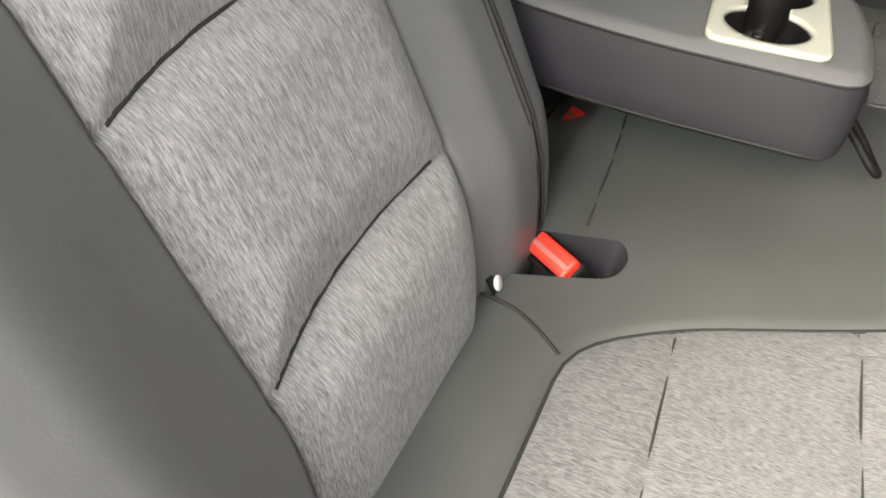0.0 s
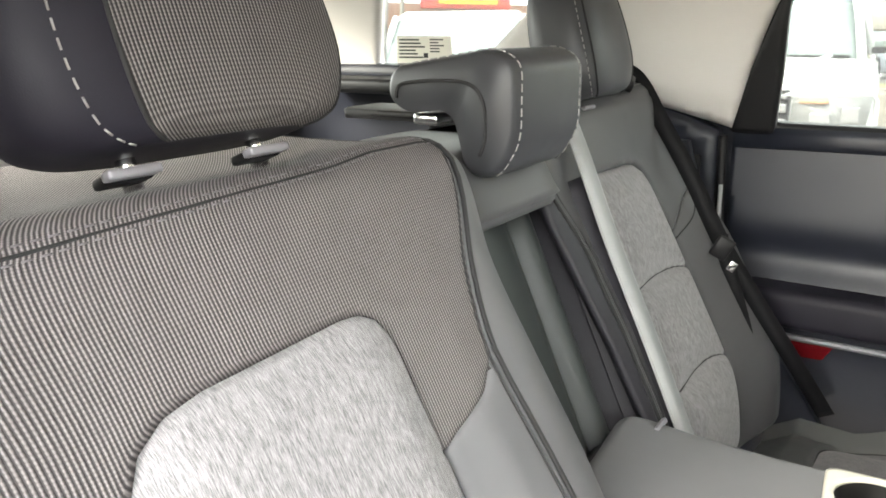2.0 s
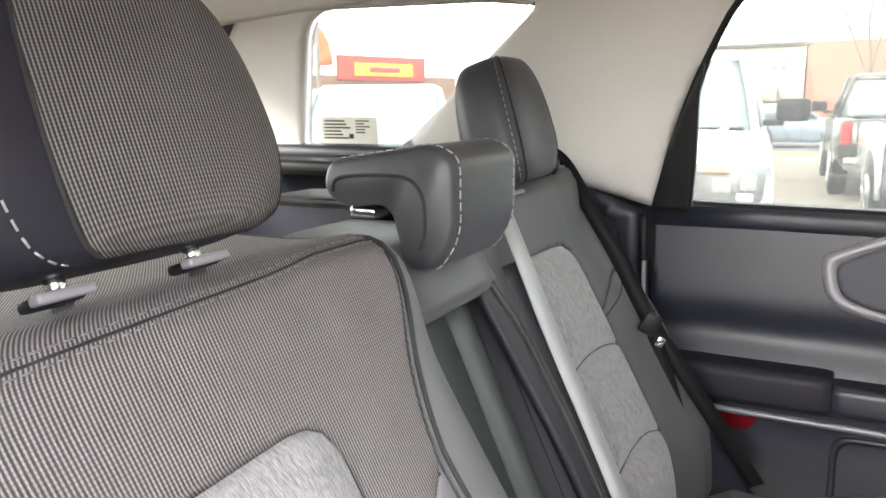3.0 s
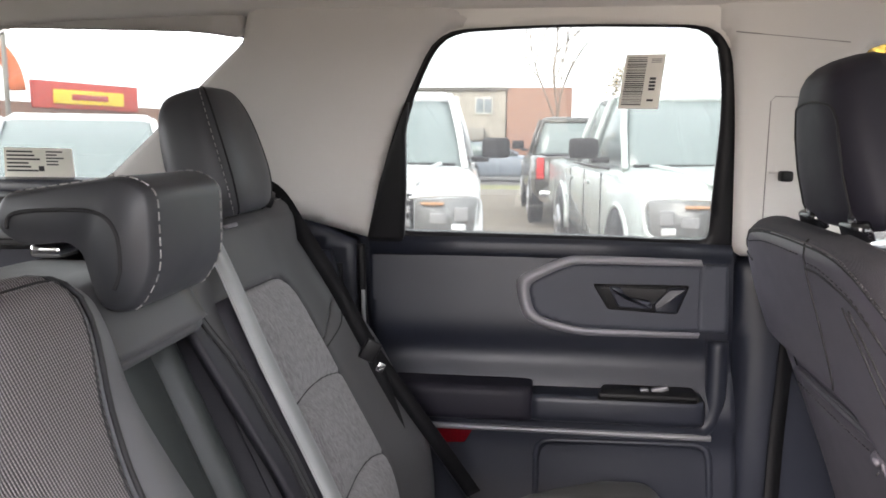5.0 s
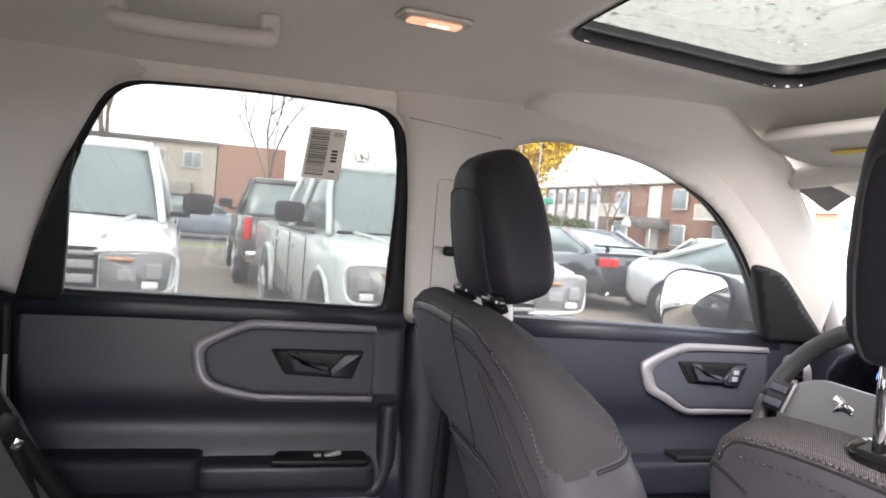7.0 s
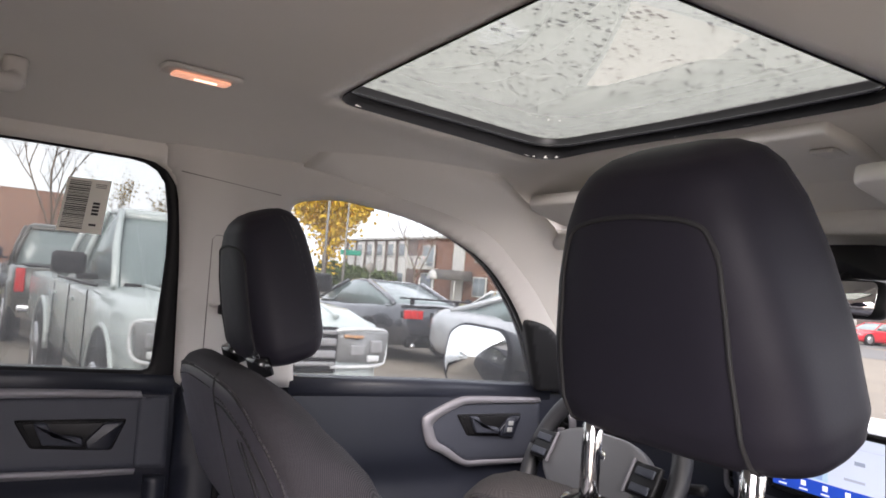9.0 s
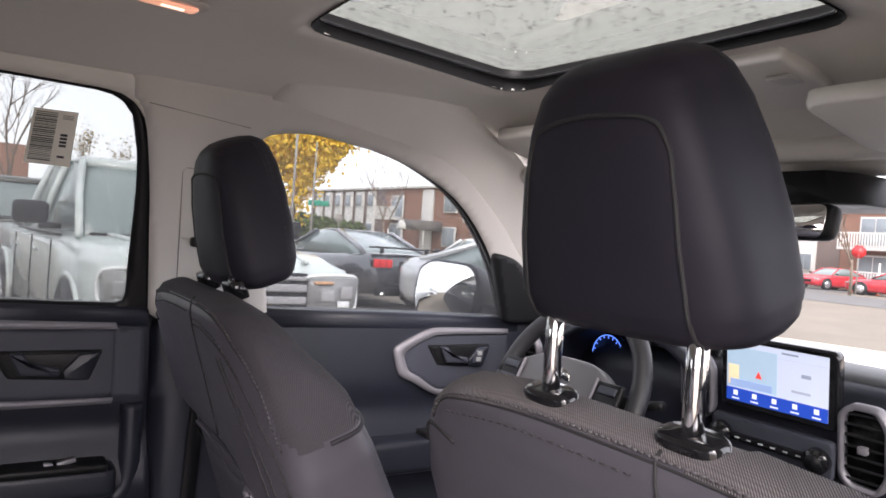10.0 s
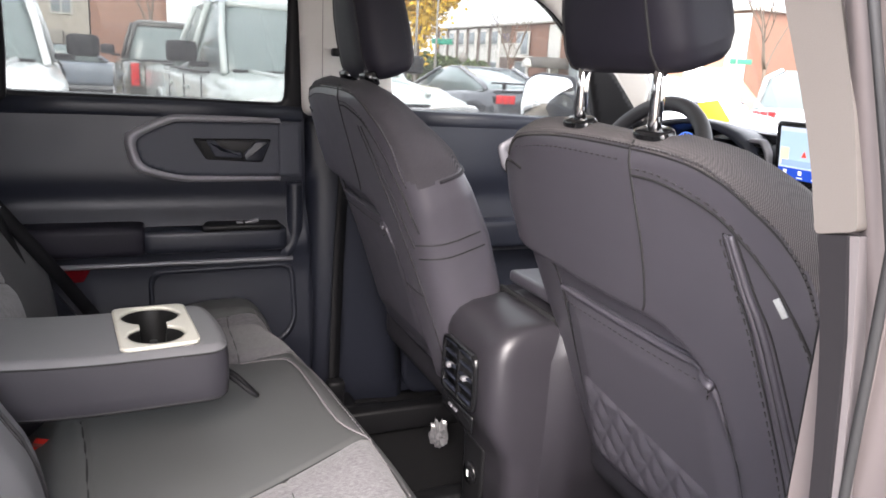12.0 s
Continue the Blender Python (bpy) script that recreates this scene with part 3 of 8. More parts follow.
# ---- reading lamp, coat hook cover, grab handle, visors ----
lamp = thing("reading_lamp", "small lit reading lamp in a grey bezel on the headliner", "lamp", pose(0.31, 0.335, 1.664, 0, 0, 8))
bez = fillet([(-0.052, -0.024), (0.052, -0.024), (0.052, 0.024), (-0.052, 0.024)], .012)
part("bezel", prism(bez, 0.006, (XF, YL, (0, 0, -1)), (0, 0, 0.002), .003), PILLAR, lamp)
part("lens", prism(fillet([(-0.038, -0.013), (0.038, -0.013), (0.038, 0.013), (-0.038, 0.013)], .006), 0.003, (XF, YL, (0, 0, -1)), (0, 0, -0.0055), .001), glow("warm_lens", (1.0, 0.48, 0.30), 0.11), lamp)
part("bulb", cyl(0.004, 0.03, (0.006, 0, -0.0065), 10, m=pose(0, 0, 0, 0, 90, 0)), glow("bulb_glow", (1.0, 0.75, 0.5), 0.35), lamp)
clip = thing("roof_clip", "small round grey clip in the headliner above the visor", "clip", pose(0.985, 0.60, 1.603))
part("cap", cyl(0.016, 0.006, (0, 0, 0), 20, m=pose(0, 0, 0, -25, 0, 0), bev=0.002), PILLAR, clip)

grab = thing("grab_handle", "pale grey plastic grab handle over the rear door", "grab handle", pose(-0.005, 0.415, 1.648) @ Matrix.Scale(0.82, 4))
gp = [(-0.125, 0.02, 0.01), (-0.122, 0.0, -0.025), (-0.105, -0.02, -0.036), (0, -0.026, -0.040), (0.105, -0.02, -0.036), (0.122, 0.0, -0.025), (0.125, 0.02, 0.01)]
part("grip", tube(spline(gp, 6), 0.016, 12), PILLAR, grab)
for sx in (-1, 1):
    part("mount", box(0.036, 0.03, 0.05, (sx * 0.122, 0.006, -0.012), 0.01), PILLAR, grab)


def visor(m):
    v = thing("sun_visor", "pale grey sun visor folded up against the headliner", "sun visor", group="sun visors")
    pl = fillet([(1.02, 0.12), (1.20, 0.13), (1.195, 0.53), (1.10, 0.575), (1.01, 0.555)], [.03, .03, .06, .05, .05])
    bm = prism([(p[0], m * p[1]) for p in pl], 0.022, (XF, YL, (0, 0, -1)), (0, 0, 0), .008)
    bmesh.ops.rotate(bm, cent=(1.0, 0, 0), matrix=Matrix.Rotation(radians(14), 3, "Y"), verts=bm.verts)
    bmesh.ops.translate(bm, vec=(0, 0, 1.612), verts=bm.verts)
    part("body", bm, LINER, v)
    lab = box(0.085, 0.15, 0.002, (0, 0, 0), 0.0008)
    bmesh.ops.rotate(lab, cent=(0, 0, 0), matrix=Matrix.Rotation(radians(14), 3, "Y"), verts=lab.verts)
    bmesh.ops.translate(lab, vec=(1.115, m * 0.36, 1.612 - 0.0235 - 0.12 * 0.249), verts=lab.verts)
    part("label", lab, PAPER, v, "pale printed warning label")
    strip = box(0.014, 0.15, 0.002, (0, 0, 0), 0.0008)
    bmesh.ops.rotate(strip, cent=(0, 0, 0), matrix=Matrix.Rotation(radians(14), 3, "Y"), verts=strip.verts)
    bmesh.ops.translate(strip, vec=(1.075, m * 0.36, 1.612 - 0.0255 - 0.08 * 0.249), verts=strip.verts)
    part("label_band", strip, mat("label_yellow", (0.75, 0.55, 0.05), 0.7), v, "yellow band of the warning label")
    return v


visor(1)
visor(-1)

# ---- floor, tunnel, rear bulkhead, cargo, glass fore and aft ----
fl = patch(-1.4, 2.0, -0.74, 0.74, 0.03, lambda x, y: (x, y, 0.452 + 0.10 * np.exp(-(y / 0.13) ** 4) * (x > -0.2) + 0.004 * np.sin(37 * x) * np.sin(29 * y)))
tagged(thick(part("floor", fl, CARPET), 0.05), "black carpeted car floor", "floor", kind="structure")
tagged(part("floor_cargo", box(0.95, 1.36, 0.04, (-0.93, 0, 0.80), 0.005), CARPET), "black carpeted cargo floor behind the seats", "cargo floor", kind="structure")
hatch = thing("liftgate", "closed liftgate with dark trim and clear glass", "liftgate")
gw = fillet([(-0.52, 1.30), (0.52, 1.30), (0.47, 1.57), (-0.47, 1.57)], .05)
go = fillet([(-0.72, 0.45), (0.72, 0.45), (0.72, 1.25), (0.62, 1.66), (-0.62, 1.66), (-0.72, 1.25)], .03)
v, f = patch(-0.75, 0.75, 0.42, 1.68, 0.03, lambda y, z: (-1.38 + 0.22 * np.clip(z - 1.2, 0, 1), y, z), lambda U, V: np.maximum(sd_poly(U, V, go), -sd_poly(U, V, gw)))
thick(part("panel", (v, f), PILLAR, hatch), 0.03)
v, f = patch(-0.55, 0.55, 1.27, 1.60, 0.06, lambda y, z: (-1.39 + 0.22 * np.clip(z - 1.2, 0, 1), y, z), lambda U, V: sd_poly(U, V, gw))
g = part("pane", (v, f), TINTED, hatch)
g.visible_shadow = False
v, f = patch(-0.60, 0.60, 0, 1, 0.1, lambda y, s: (1.26 + 0.62 * s, y * (1 + 0.16 * s), 1.575 - 0.40 * s + 0.02 * (1 - (y / 0.6) ** 2)))
wind = tagged(part("windscreen", (v, f), SCREEN), "clear curved windscreen glass", "windscreen", kind="structure")
wind.visible_shadow = False
for m in (1, -1):
    p = spline([(1.02, m * 0.640, 1.635), (1.15, m * 0.662, 1.55), (1.27, m * 0.690, 1.41), (1.34, m * 0.692, 1.27), (1.40, m * 0.71, 1.15)], 6)
    tagged(part("trim_screen_pillar", tube(p, 0.020, 14), mat("screen_pillar_plastic", (0.34, 0.33, 0.32), 0.6, vary=0.05)), "light grey windscreen pillar cover", "pillar trim", kind="structure")
for m in (1, -1):
    inner_edge = spline([(0.58, m * 0.50, 1.668), (0.78, m * 0.505, 1.652), (0.92, m * 0.530, 1.628), (1.02, m * 0.570, 1.590), (1.09, m * 0.572, 1.553), (1.135, m * 0.60, 1.525), (1.19, m * 0.625, 1.46), (1.25, m * 0.645, 1.395), (1.32, m * 0.665, 1.28), (1.36, m * 0.68, 1.18)], 5)
    inner_edge = [(p[0], p[1], p[2] + 0.014) for p in inner_edge]
    outer_edge = spline([side(u, w, o, m) for u, w, o in ((0.58, 1.615, 0.012), (0.74, 1.592, 0.008), (0.90, 1.562, 0.008), (1.02, 1.520, 0.008), (1.10, 1.458, 0.008), (1.16, 1.39, 0.008), (1.22, 1.31, 0.008), (1.27, 1.24, 0.008), (1.32, 1.18, 0.008))], 5)
    rows = []
    for a, b in zip(inner_edge, outer_edge):
        a, b = np.array(a), np.array(b)
        rows.append([tuple(a * (1 - s) + b * s + np.array((0.0, -m * 0.006, -0.006)) * math.sin(math.pi * s)) for s in np.linspace(0, 1, 9)])
    grid_v = [p for r in rows for p in r]
    grid_f = [(9 * i + j, 9 * i + j + 1, 9 * i + j + 10, 9 * i + j + 9) for i in range(len(rows) - 1) for j in range(8)]
    tagged(thick(part("trim_pillar_cover", (np.array(grid_v), np.array(grid_f) if m < 0 else np.array(grid_f)[:, ::-1]), LINER), 0.008), "pale grey cover where the windscreen pillar meets the headliner", "pillar trim", kind="structure")
head = spline([(1.14, -0.60, 1.532), (1.225, -0.3, 1.562), (1.245, 0, 1.566), (1.225, 0.3, 1.562), (1.14, 0.60, 1.532)], 6)
tagged(part("trim_screen_header", tube(head, 0.022, 10), LINER), "pale grey header above the windscreen", "header", kind="structure")


# ---- doors ----
def door_panel_y(x, z):
    y = 0.698 + 0.016 * np.clip((z - 1.0) / 0.2, 0, 1) + 0.016 * np.exp(-((z - 0.995) / 0.035) ** 2)
    y = y - 0.016 * np.exp(-((z - 0.895) / 0.045) ** 2)
    y = y - 0.02 * np.clip((0.86 - z) / 0.2, 0, 1)
    return y


def door_trim_ring(parent, m, cx0, cx1, z_hi=1.182, z_lo=1.040):
    """The open C-shaped silver surround of the inner door handle."""
    o = spline([(cx1, z_hi), (cx0 + 0.13, z_hi + 0.003), (cx0 + 0.082, z_hi - 0.003), (cx0 + 0.02, z_hi - 0.03), (cx0, z_hi - 0.045), (cx0 + 0.003, 1.10), (cx0 + 0.016, 1.068), (cx0 + 0.05, 1.052), (cx0 + 0.11, z_lo), (cx0 + 0.16, z_lo - 0.002), (cx1, z_lo)], 5)
    i = spline([(cx1 + 0.004, z_hi - 0.011), (cx0 + 0.13, z_hi - 0.012), (cx0 + 0.09, z_hi - 0.018), (cx0 + 0.045, z_hi - 0.038), (cx0 + 0.024, z_hi - 0.055), (cx0 + 0.026, 1.10), (cx0 + 0.036, 1.079), (cx0 + 0.06, 1.066), (cx0 + 0.112, z_lo + 0.0135), (cx0 + 0.16, z_lo + 0.0115), (cx1 + 0.002, z_lo + 0.010)], 5)
    rings = []
    for a, b in zip(o, i):
        ya, yb = door_panel_y(*a), door_panel_y(*b)
        rings.append([(a[0], m * (ya + 0.004), a[1]), (a[0], m * (ya - 0.008), a[1]), (b[0], m * (yb - 0.010), b[1]), (b[0], m * (yb + 0.004), b[1])])
    part("handle_surround", loft(rings), SILVER, parent, "satin silver surround")
    plate = [tuple(p) for p in i] 
    v, f = patch(cx0, cx1 + 0.02, z_lo - 0.01, z_hi + 0.01, 0.006, lambda x, z: (x, m * (door_panel_y(x, z) - 0.004), z), lambda U, V: sd_poly(U, V, np.array(plate)))
    thick(part("inlay", (v, f if m > 0 else f[:, ::-1]), TRIM_G, parent, "slate grey inlay panel"), 0.006)


def inner_handle(parent, m, x0, lock=False):
    """A dark cup with a pull lever; x0 is its rear end."""
    y0 = door_panel_y(x0 + 0.085, 1.11)
    cup = fillet([(x0, 1.134), (x0 + 0.172, 1.135), (x0 + 0.152, 1.081), (x0 + 0.028, 1.087)], .006)
    h = part("handle_cup", prism([(p[0], p[1]) for p in cup], 0.006, (XF, ZU, (0, -m, 0)), (0, m * (y0 - 0.001), 0), .003), BLACK, parent, "black handle cup")
    inn = fillet([(x0 + 0.012, 1.129), (x0 + 0.160, 1.130), (x0 + 0.145, 1.086), (x0 + 0.033, 1.091)], .006)
    part("recess", prism([(p[0], p[1]) for p in inn], 0.002, (XF, ZU, (0, -m, 0)), (0, m * (y0 - 0.007), 0), .001), BLACK, h)
    lev = fillet([(x0 + 0.028, 1.131), (x0 + 0.048, 1.131), (x0 + 0.060, 1.112), (x0 + 0.105, 1.106), (x0 + 0.105, 1.092), (x0 + 0.045, 1.095)], .005)
    part("lever", prism([(p[0], p[1]) for p in lev], 0.012, (XF, ZU, (0, -m, 0)), (0, m * (y0 - 0.008), 0), .004), TRIM_G, h, "slate grey pull lever")
    wedge = fillet([(x0 + 0.108, 1.100), (x0 + 0.135, 1.130), (x0 + 0.166, 1.131), (x0 + 0.148, 1.084), (x0 + 0.112, 1.086)], .004)
    part("wedge", prism([(p[0], p[1]) for p in wedge], 0.008, (XF, ZU, (0, -m, 0)), (0, m * (y0 - 0.008), 0), .003), TRIM_D, h)
    if lock:
        sw = fillet([(x0 + 0.118, 1.093), (x0 + 0.142, 1.093), (x0 + 0.148, 1.126), (x0 + 0.124, 1.126)], .004)
        part("lock_switch", prism([(p[0], p[1]) for p in sw], 0.004, (XF, ZU, (0, -m, 0)), (0, m * (y0 - 0.016), 0), .002), TRIM_G, h, "slate lock switch")
        for dz in (0, 0.014):
            part("lock_button", box(0.013, 0.003, 0.010, (x0 + 0.131 + dz * 0.2, m * (y0 - 0.021), 1.102 + dz), 0.001), WEB_S, h, "pale lock mark")


def rear_door(m, name="door_1", label="closed dark grey rear car door with silver handle surround and armrest"):
    d = thing(name, label, "car door", kind="structure")
    body = [(-0.278, 1.208), (0.388, 1.194), (0.392, 1.02), (0.412, 0.76), (0.405, 0.47), (-0.16, 0.47), (-0.26, 0.70)]
    pl = fillet(body, [.01, .01, .02, .02, .04, .1, .1])
    v, f = patch(-0.30, 0.43, 0.45, 1.23, 0.008, lambda x, z: (x, m * door_panel_y(x, z), z), lambda U, V: sd_poly(U, V, pl))
    thick(part("panel", (v, f if m > 0 else f[:, ::-1]), TRIM_D, d), 0.02)
    part("belt_rail", loft([[(x, m * y, z) for y, z in ((0.735, zb - 0.012), (0.7135, zb - 0.018), (0.710, zb - 0.004), (0.709, zb + 0.010), (0.713, zb + 0.022), (0.735, zb + 0.028))] for x, zb in ((-0.275, 1.190), (-0.1, 1.192), (0.15, 1.191), (0.385, 1.186))]), TRIM_D, d)
    wall_plate("window_frame", REAR_FRAME, REAR_FRAME_R, BLACK, d, out=0.004, t=0.020, m=m, holes=[(REAR_WIN, REAR_WIN_R)], cell=0.012, bulge=0.004)
    g = wall_plate("pane", REAR_FRAME, REAR_FRAME_R, TINTED, d, out=0.012, t=0.004, m=m)
    g.visible_shadow = False
    tri = fillet([(-0.276, 1.206), (-0.207, 1.206), (-0.203, 1.30), (-0.204, 1.40), (-0.196, 1.47), (-0.215, 1.42), (-0.250, 1.32)], .008)
    wall_plate("corner_cover", [tuple(p) for p in tri], .004, BLACK, d, out=-0.014, t=0.02, m=m, cell=0.01)
    door_trim_ring(d, m, 0.004, 0.331)
    inner_handle(d, m, 0.141)
    end = fillet([(0.329, 1.052), (0.383, 1.048), (0.379, 1.174), (0.329, 1.171)], .006)
    v, f = patch(0.32, 0.39, 1.04, 1.18, 0.006, lambda x, z: (x, m * (door_panel_y(x, z) - 0.006), z), lambda U, V: sd_poly(U, V, end))
    thick(part("inlay_end", (v, f if m > 0 else f[:, ::-1]), TRIM_G, d, "slate grey inlay end"), 0.008)
    part("end_column", tube(spline([(0.366, m * 0.700, 1.036), (0.367, m * 0.698, 0.96), (0.364, m * 0.698, 0.905), (0.350, m * 0.698, 0.876), (0.320, m * 0.700, 0.864), (0.28, m * 0.706, 0.860)], 6), [0.019] * 20 + [0.017, 0.015, 0.012, 0.009, 0.007] + [0.006] * 6, 12), TRIM_D, d)
    # armrest: padded rear half, hard front half with a window switch
    def arm(x0, x1, y_in, z0, z1, r):
        pr = fillet([(0.0, z0 + 0.012), (0.0, z1), (-y_in, z1), (-y_in, z0 + 0.010), (-y_in + 0.02, z0)], [.002, .01, r, r, .01])
        rings = []
        for x, k in ((x0, 0.9), (x0 + 0.006, 0.97), (x0 + 0.02, 1), (x1 - 0.02, 1), (x1 - 0.006, 0.97), (x1, 0.9)):
            zc = (z0 + z1) / 2
            rings.append([(x, m * (0.715 + q[0] * k), zc + (q[1] - zc) * k) for q in pr])
        return loft(rings)
    part("armrest_pad", arm(-0.24, 0.036, 0.080, 0.882, 0.952, .016), LEATHER_H, d, "padded black armrest")
    part("armrest", arm(0.030, 0.338, 0.076, 0.884, 0.940, .012), TRIM_D, d)
    sw = fillet([(0.150, 0.0), (0.165, 0.055), (0.325, 0.055), (0.325, 0.0)], .01)
    s = part("switch_panel", prism([(p[0], p[1]) for p in sw], 0.012, (XF, (0, m, 0), ZU), (0, m * 0.636, 0.938), .003), BLACK, d)
    part("window_switch", box(0.03, 0.012, 0.008, (0.262, m * 0.662, 0.953), 0.002, m=pose(0, 0, 0, 0, -14, 0)), STRIP, s, "dark satin window switch")
    part("window_switch", box(0.014, 0.012, 0.006, (0.235, m * 0.662, 0.951), 0.002), STRIP, s, "dark satin window switch")
    part("trim_strip", loft([[(x, m * (door_panel_y(x, 0.857) - 0.012 + dy), 0.857 + dz) for dy, dz in ((0.02, -0.005), (0.002, -0.0045), (0.002, 0.004), (0.02, 0.005))] for x in np.linspace(-0.225, 0.36, 12)]), STRIP, d, "dark satin strip")
    rf = fillet([(-0.158, 0.850), (-0.074, 0.850), (-0.090, 0.822), (-0.130, 0.820)], .003)
    part("reflector", prism([(p[0], p[1]) for p in rf], 0.006, (XF, ZU, (0, -m, 0)), (0, m * 0.695, 0), .002), REFLECT, d, "dark red reflector")
    # pocket: a raised lip round a recess, and the speaker field
    po = resample(fillet([(0.040, 0.840), (0.365, 0.846), (0.372, 0.69), (0.30, 0.62), (0.04, 0.62)], .03), 60)
    pc = po.mean(0)
    pi = pc + (po - pc) * np.array([0.93, 0.91])
    part("pocket_rim", loft([[(p[0], m * (door_panel_y(p[0], p[1]) + 0.002), p[1]) for p in po], [(p[0], m * (door_panel_y(p[0], p[1]) - 0.006), p[1]) for p in po], [(p[0], m * (door_panel_y(p[0], p[1]) - 0.006), p[1]) for p in pi], [(p[0], m * (door_panel_y(p[0], p[1]) + 0.001), p[1]) for p in pi]], cap=False), TRIM_D, d)
    spk = resample(fillet([(0.18, 0.832), (0.345, 0.835), (0.352, 0.70), (0.29, 0.64), (0.20, 0.66)], .05), 40)
    part("speaker_grille", prism([tuple(p) for p in spk], 0.005, (XF, ZU, (0, -m, 0)), (0, m * 0.699, 0), .003), BLACK, d, "black speaker grille")
    return d


rear_door(1)
open_door = rear_door(-1, "door_4", "open dark grey rear car door swung out from the pillar")
open_door.matrix_world = Matrix.Translation((0.40, -0.80, 0)) @ Matrix.Rotation(radians(74), 4, "Z") @ Matrix.Translation((-0.40, 0.74, 0))


def front_door(m):
    d = thing("door_2" if m > 0 else "door_3", "closed dark grey front car door with silver handle surround", "car door", kind="structure")
    body = [(0.60, 1.20), (1.25, 1.187), (1.40, 1.18), (1.42, 0.47), (0.66, 0.47), (0.62, 0.8)]
    pl = fillet(body, [.01, .02, .01, .02, .05, .05])
    v, f = patch(0.58, 1.44, 0.45, 1.22, 0.012, lambda x, z: (x, m * door_panel_y(x, z), z), lambda U, V: sd_poly(U, V, pl))
    thick(part("panel", (v, f if m > 0 else f[:, ::-1]), TRIM_D, d), 0.02)
    part("belt_rail", loft([[(x, m * y, z) for y, z in ((0.735, zb - 0.012), (0.7135, zb - 0.018), (0.710, zb - 0.004), (0.709, zb + 0.010), (0.713, zb + 0.022), (0.735, zb + 0.028))] for x, zb in ((0.60, 1.184), (0.9, 1.181), (1.24, 1.172))]), TRIM_D, d)
    wall_plate("window_frame", FRONT_FRAME, FRONT_FRAME_R, BLACK, d, out=0.002, t=0.014, m=m, holes=[(FRONT_WIN, FRONT_WIN_R)], cell=0.012, bulge=0.004)
    wall_plate("mirror_corner_cover", [(1.175, 1.19), (1.33, 1.19), (1.20, 1.34), (1.13, 1.35)], [.01, .02, .06, .02], BLACK, d, out=-0.025, t=0.03, m=m, cell=0.01)
    g = wall_plate("pane", FRONT_FRAME, FRONT_FRAME_R, GLASS if m > 0 else CLEAR, d, out=0.012, t=0.004, m=m)
    g.visible_shadow = False
    door_trim_ring(d, m, 0.898, 1.205, 1.170, 1.022)
    inner_handle(d, m, 0.982, True)
    part("armrest", loft([[(x, m * (0.715 - q[0] * k), 0.90 + q[1] * k) for q in fillet([(0, -0.03), (0, 0.04), (0.08, 0.04), (0.08, -0.03)], .014)] for x, k in ((0.66, 0.9), (0.68, 1), (1.20, 1), (1.23, 0.9))]), TRIM_D, d)
    part("switch_panel", box(0.20, 0.05, 0.014, (1.06, m * 0.665, 0.944), 0.004), BLACK, d)
    part("trim_strip", box(0.55, 0.012, 0.014, (0.95, m * 0.693, 0.858), 0.003), STRIP, d, "dark satin strip")
    return d


front_door(1)
front_door(-1)


# ---- paper labels on the glass ----
def sticker(name, label, corners, rows, t=0.0012, base=0.011):
    """Paper on the side glass: corners in side coordinates (top left, top right, bottom right, bottom left)."""
    e = thing(name, label, "sticker")
    P = lambda a, b, o: np.array(side(*(np.array(corners[0]) * (1 - a) * (1 - b) + np.array(corners[1]) * a * (1 - b) + np.array(corners[2]) * a * b + np.array(corners[3]) * (1 - a) * b), base - o))
    def quad(a0, b0, a1, b1, o0, o1):
        v = [P(a, b, o) for o in (o0, o1) for a, b in ((a0, b0), (a1, b0), (a1, b1), (a0, b1))]
        return v, [(0, 1, 2, 3), (4, 7, 6, 5), (0, 4, 5, 1), (1, 5, 6, 2), (2, 6, 7, 3), (3, 7, 4, 0)]
    part("sheet", quad(0, 0, 1, 1, 0.002, 0.002 + t), PAPER, e, smooth=False)
    part("print", merge(*[quad(*r, 0.0025 + t, 0.0029 + t) for r in rows]), INK, e, "dark printed bars", smooth=False)
    return e


rng = random.Random(11)
bars, b = [], 0.05
while b < 0.95:
    w = rng.choice((0.010, 0.014, 0.022))
    bars.append((0.06, b, 0.55, min(0.96, b + w)))
    b += w + rng.choice((0.012, 0.016, 0.02))
for i, b in enumerate((0.08, 0.11, 0.14)):
    bars.append((0.66, b, 0.92, b + 0.01))
for b in np.arange(0.42, 0.66, 0.065):
    bars.append((0.68, b, 0.84, b + 0.045))
bars.append((0.68, 0.82, 0.84, 0.86))
sticker("stock_sticker", "cream paper barcode sticker on the rear door glass", [(0.186, 1.541), (0.253, 1.542), (0.243, 1.448), (0.174, 1.449)], bars)
tx = [(0.04, 0.1 + 0.13 * i, 0.04 + rng.uniform(0.3, 0.5), 0.16 + 0.13 * i) for i in range(6)] + [(0.62, 0.1 + 0.11 * i, 0.62 + rng.uniform(0.15, 0.33), 0.15 + 0.11 * i) for i in range(5)] + [(0.5, 0.62, 0.58, 0.80)]
sticker("paper_label", "cream paper sheet with dark print on the quarter window", [(-1.016, 1.374), (-0.872, 1.372), (-0.868, 1.316), (-1.018, 1.316)], tx, base=0.019)


# ---- seats ----
def seat_frame(x, y, z, lean):
    """Local x to the driver's side, y up along the backrest, z out of its front."""
    a = radians(lean)
    return Matrix(((0, -math.sin(a), math.cos(a), x), (1, 0, 0, y), (0, math.cos(a), math.sin(a), z), (0, 0, 0, 1)))


TH = 28.0


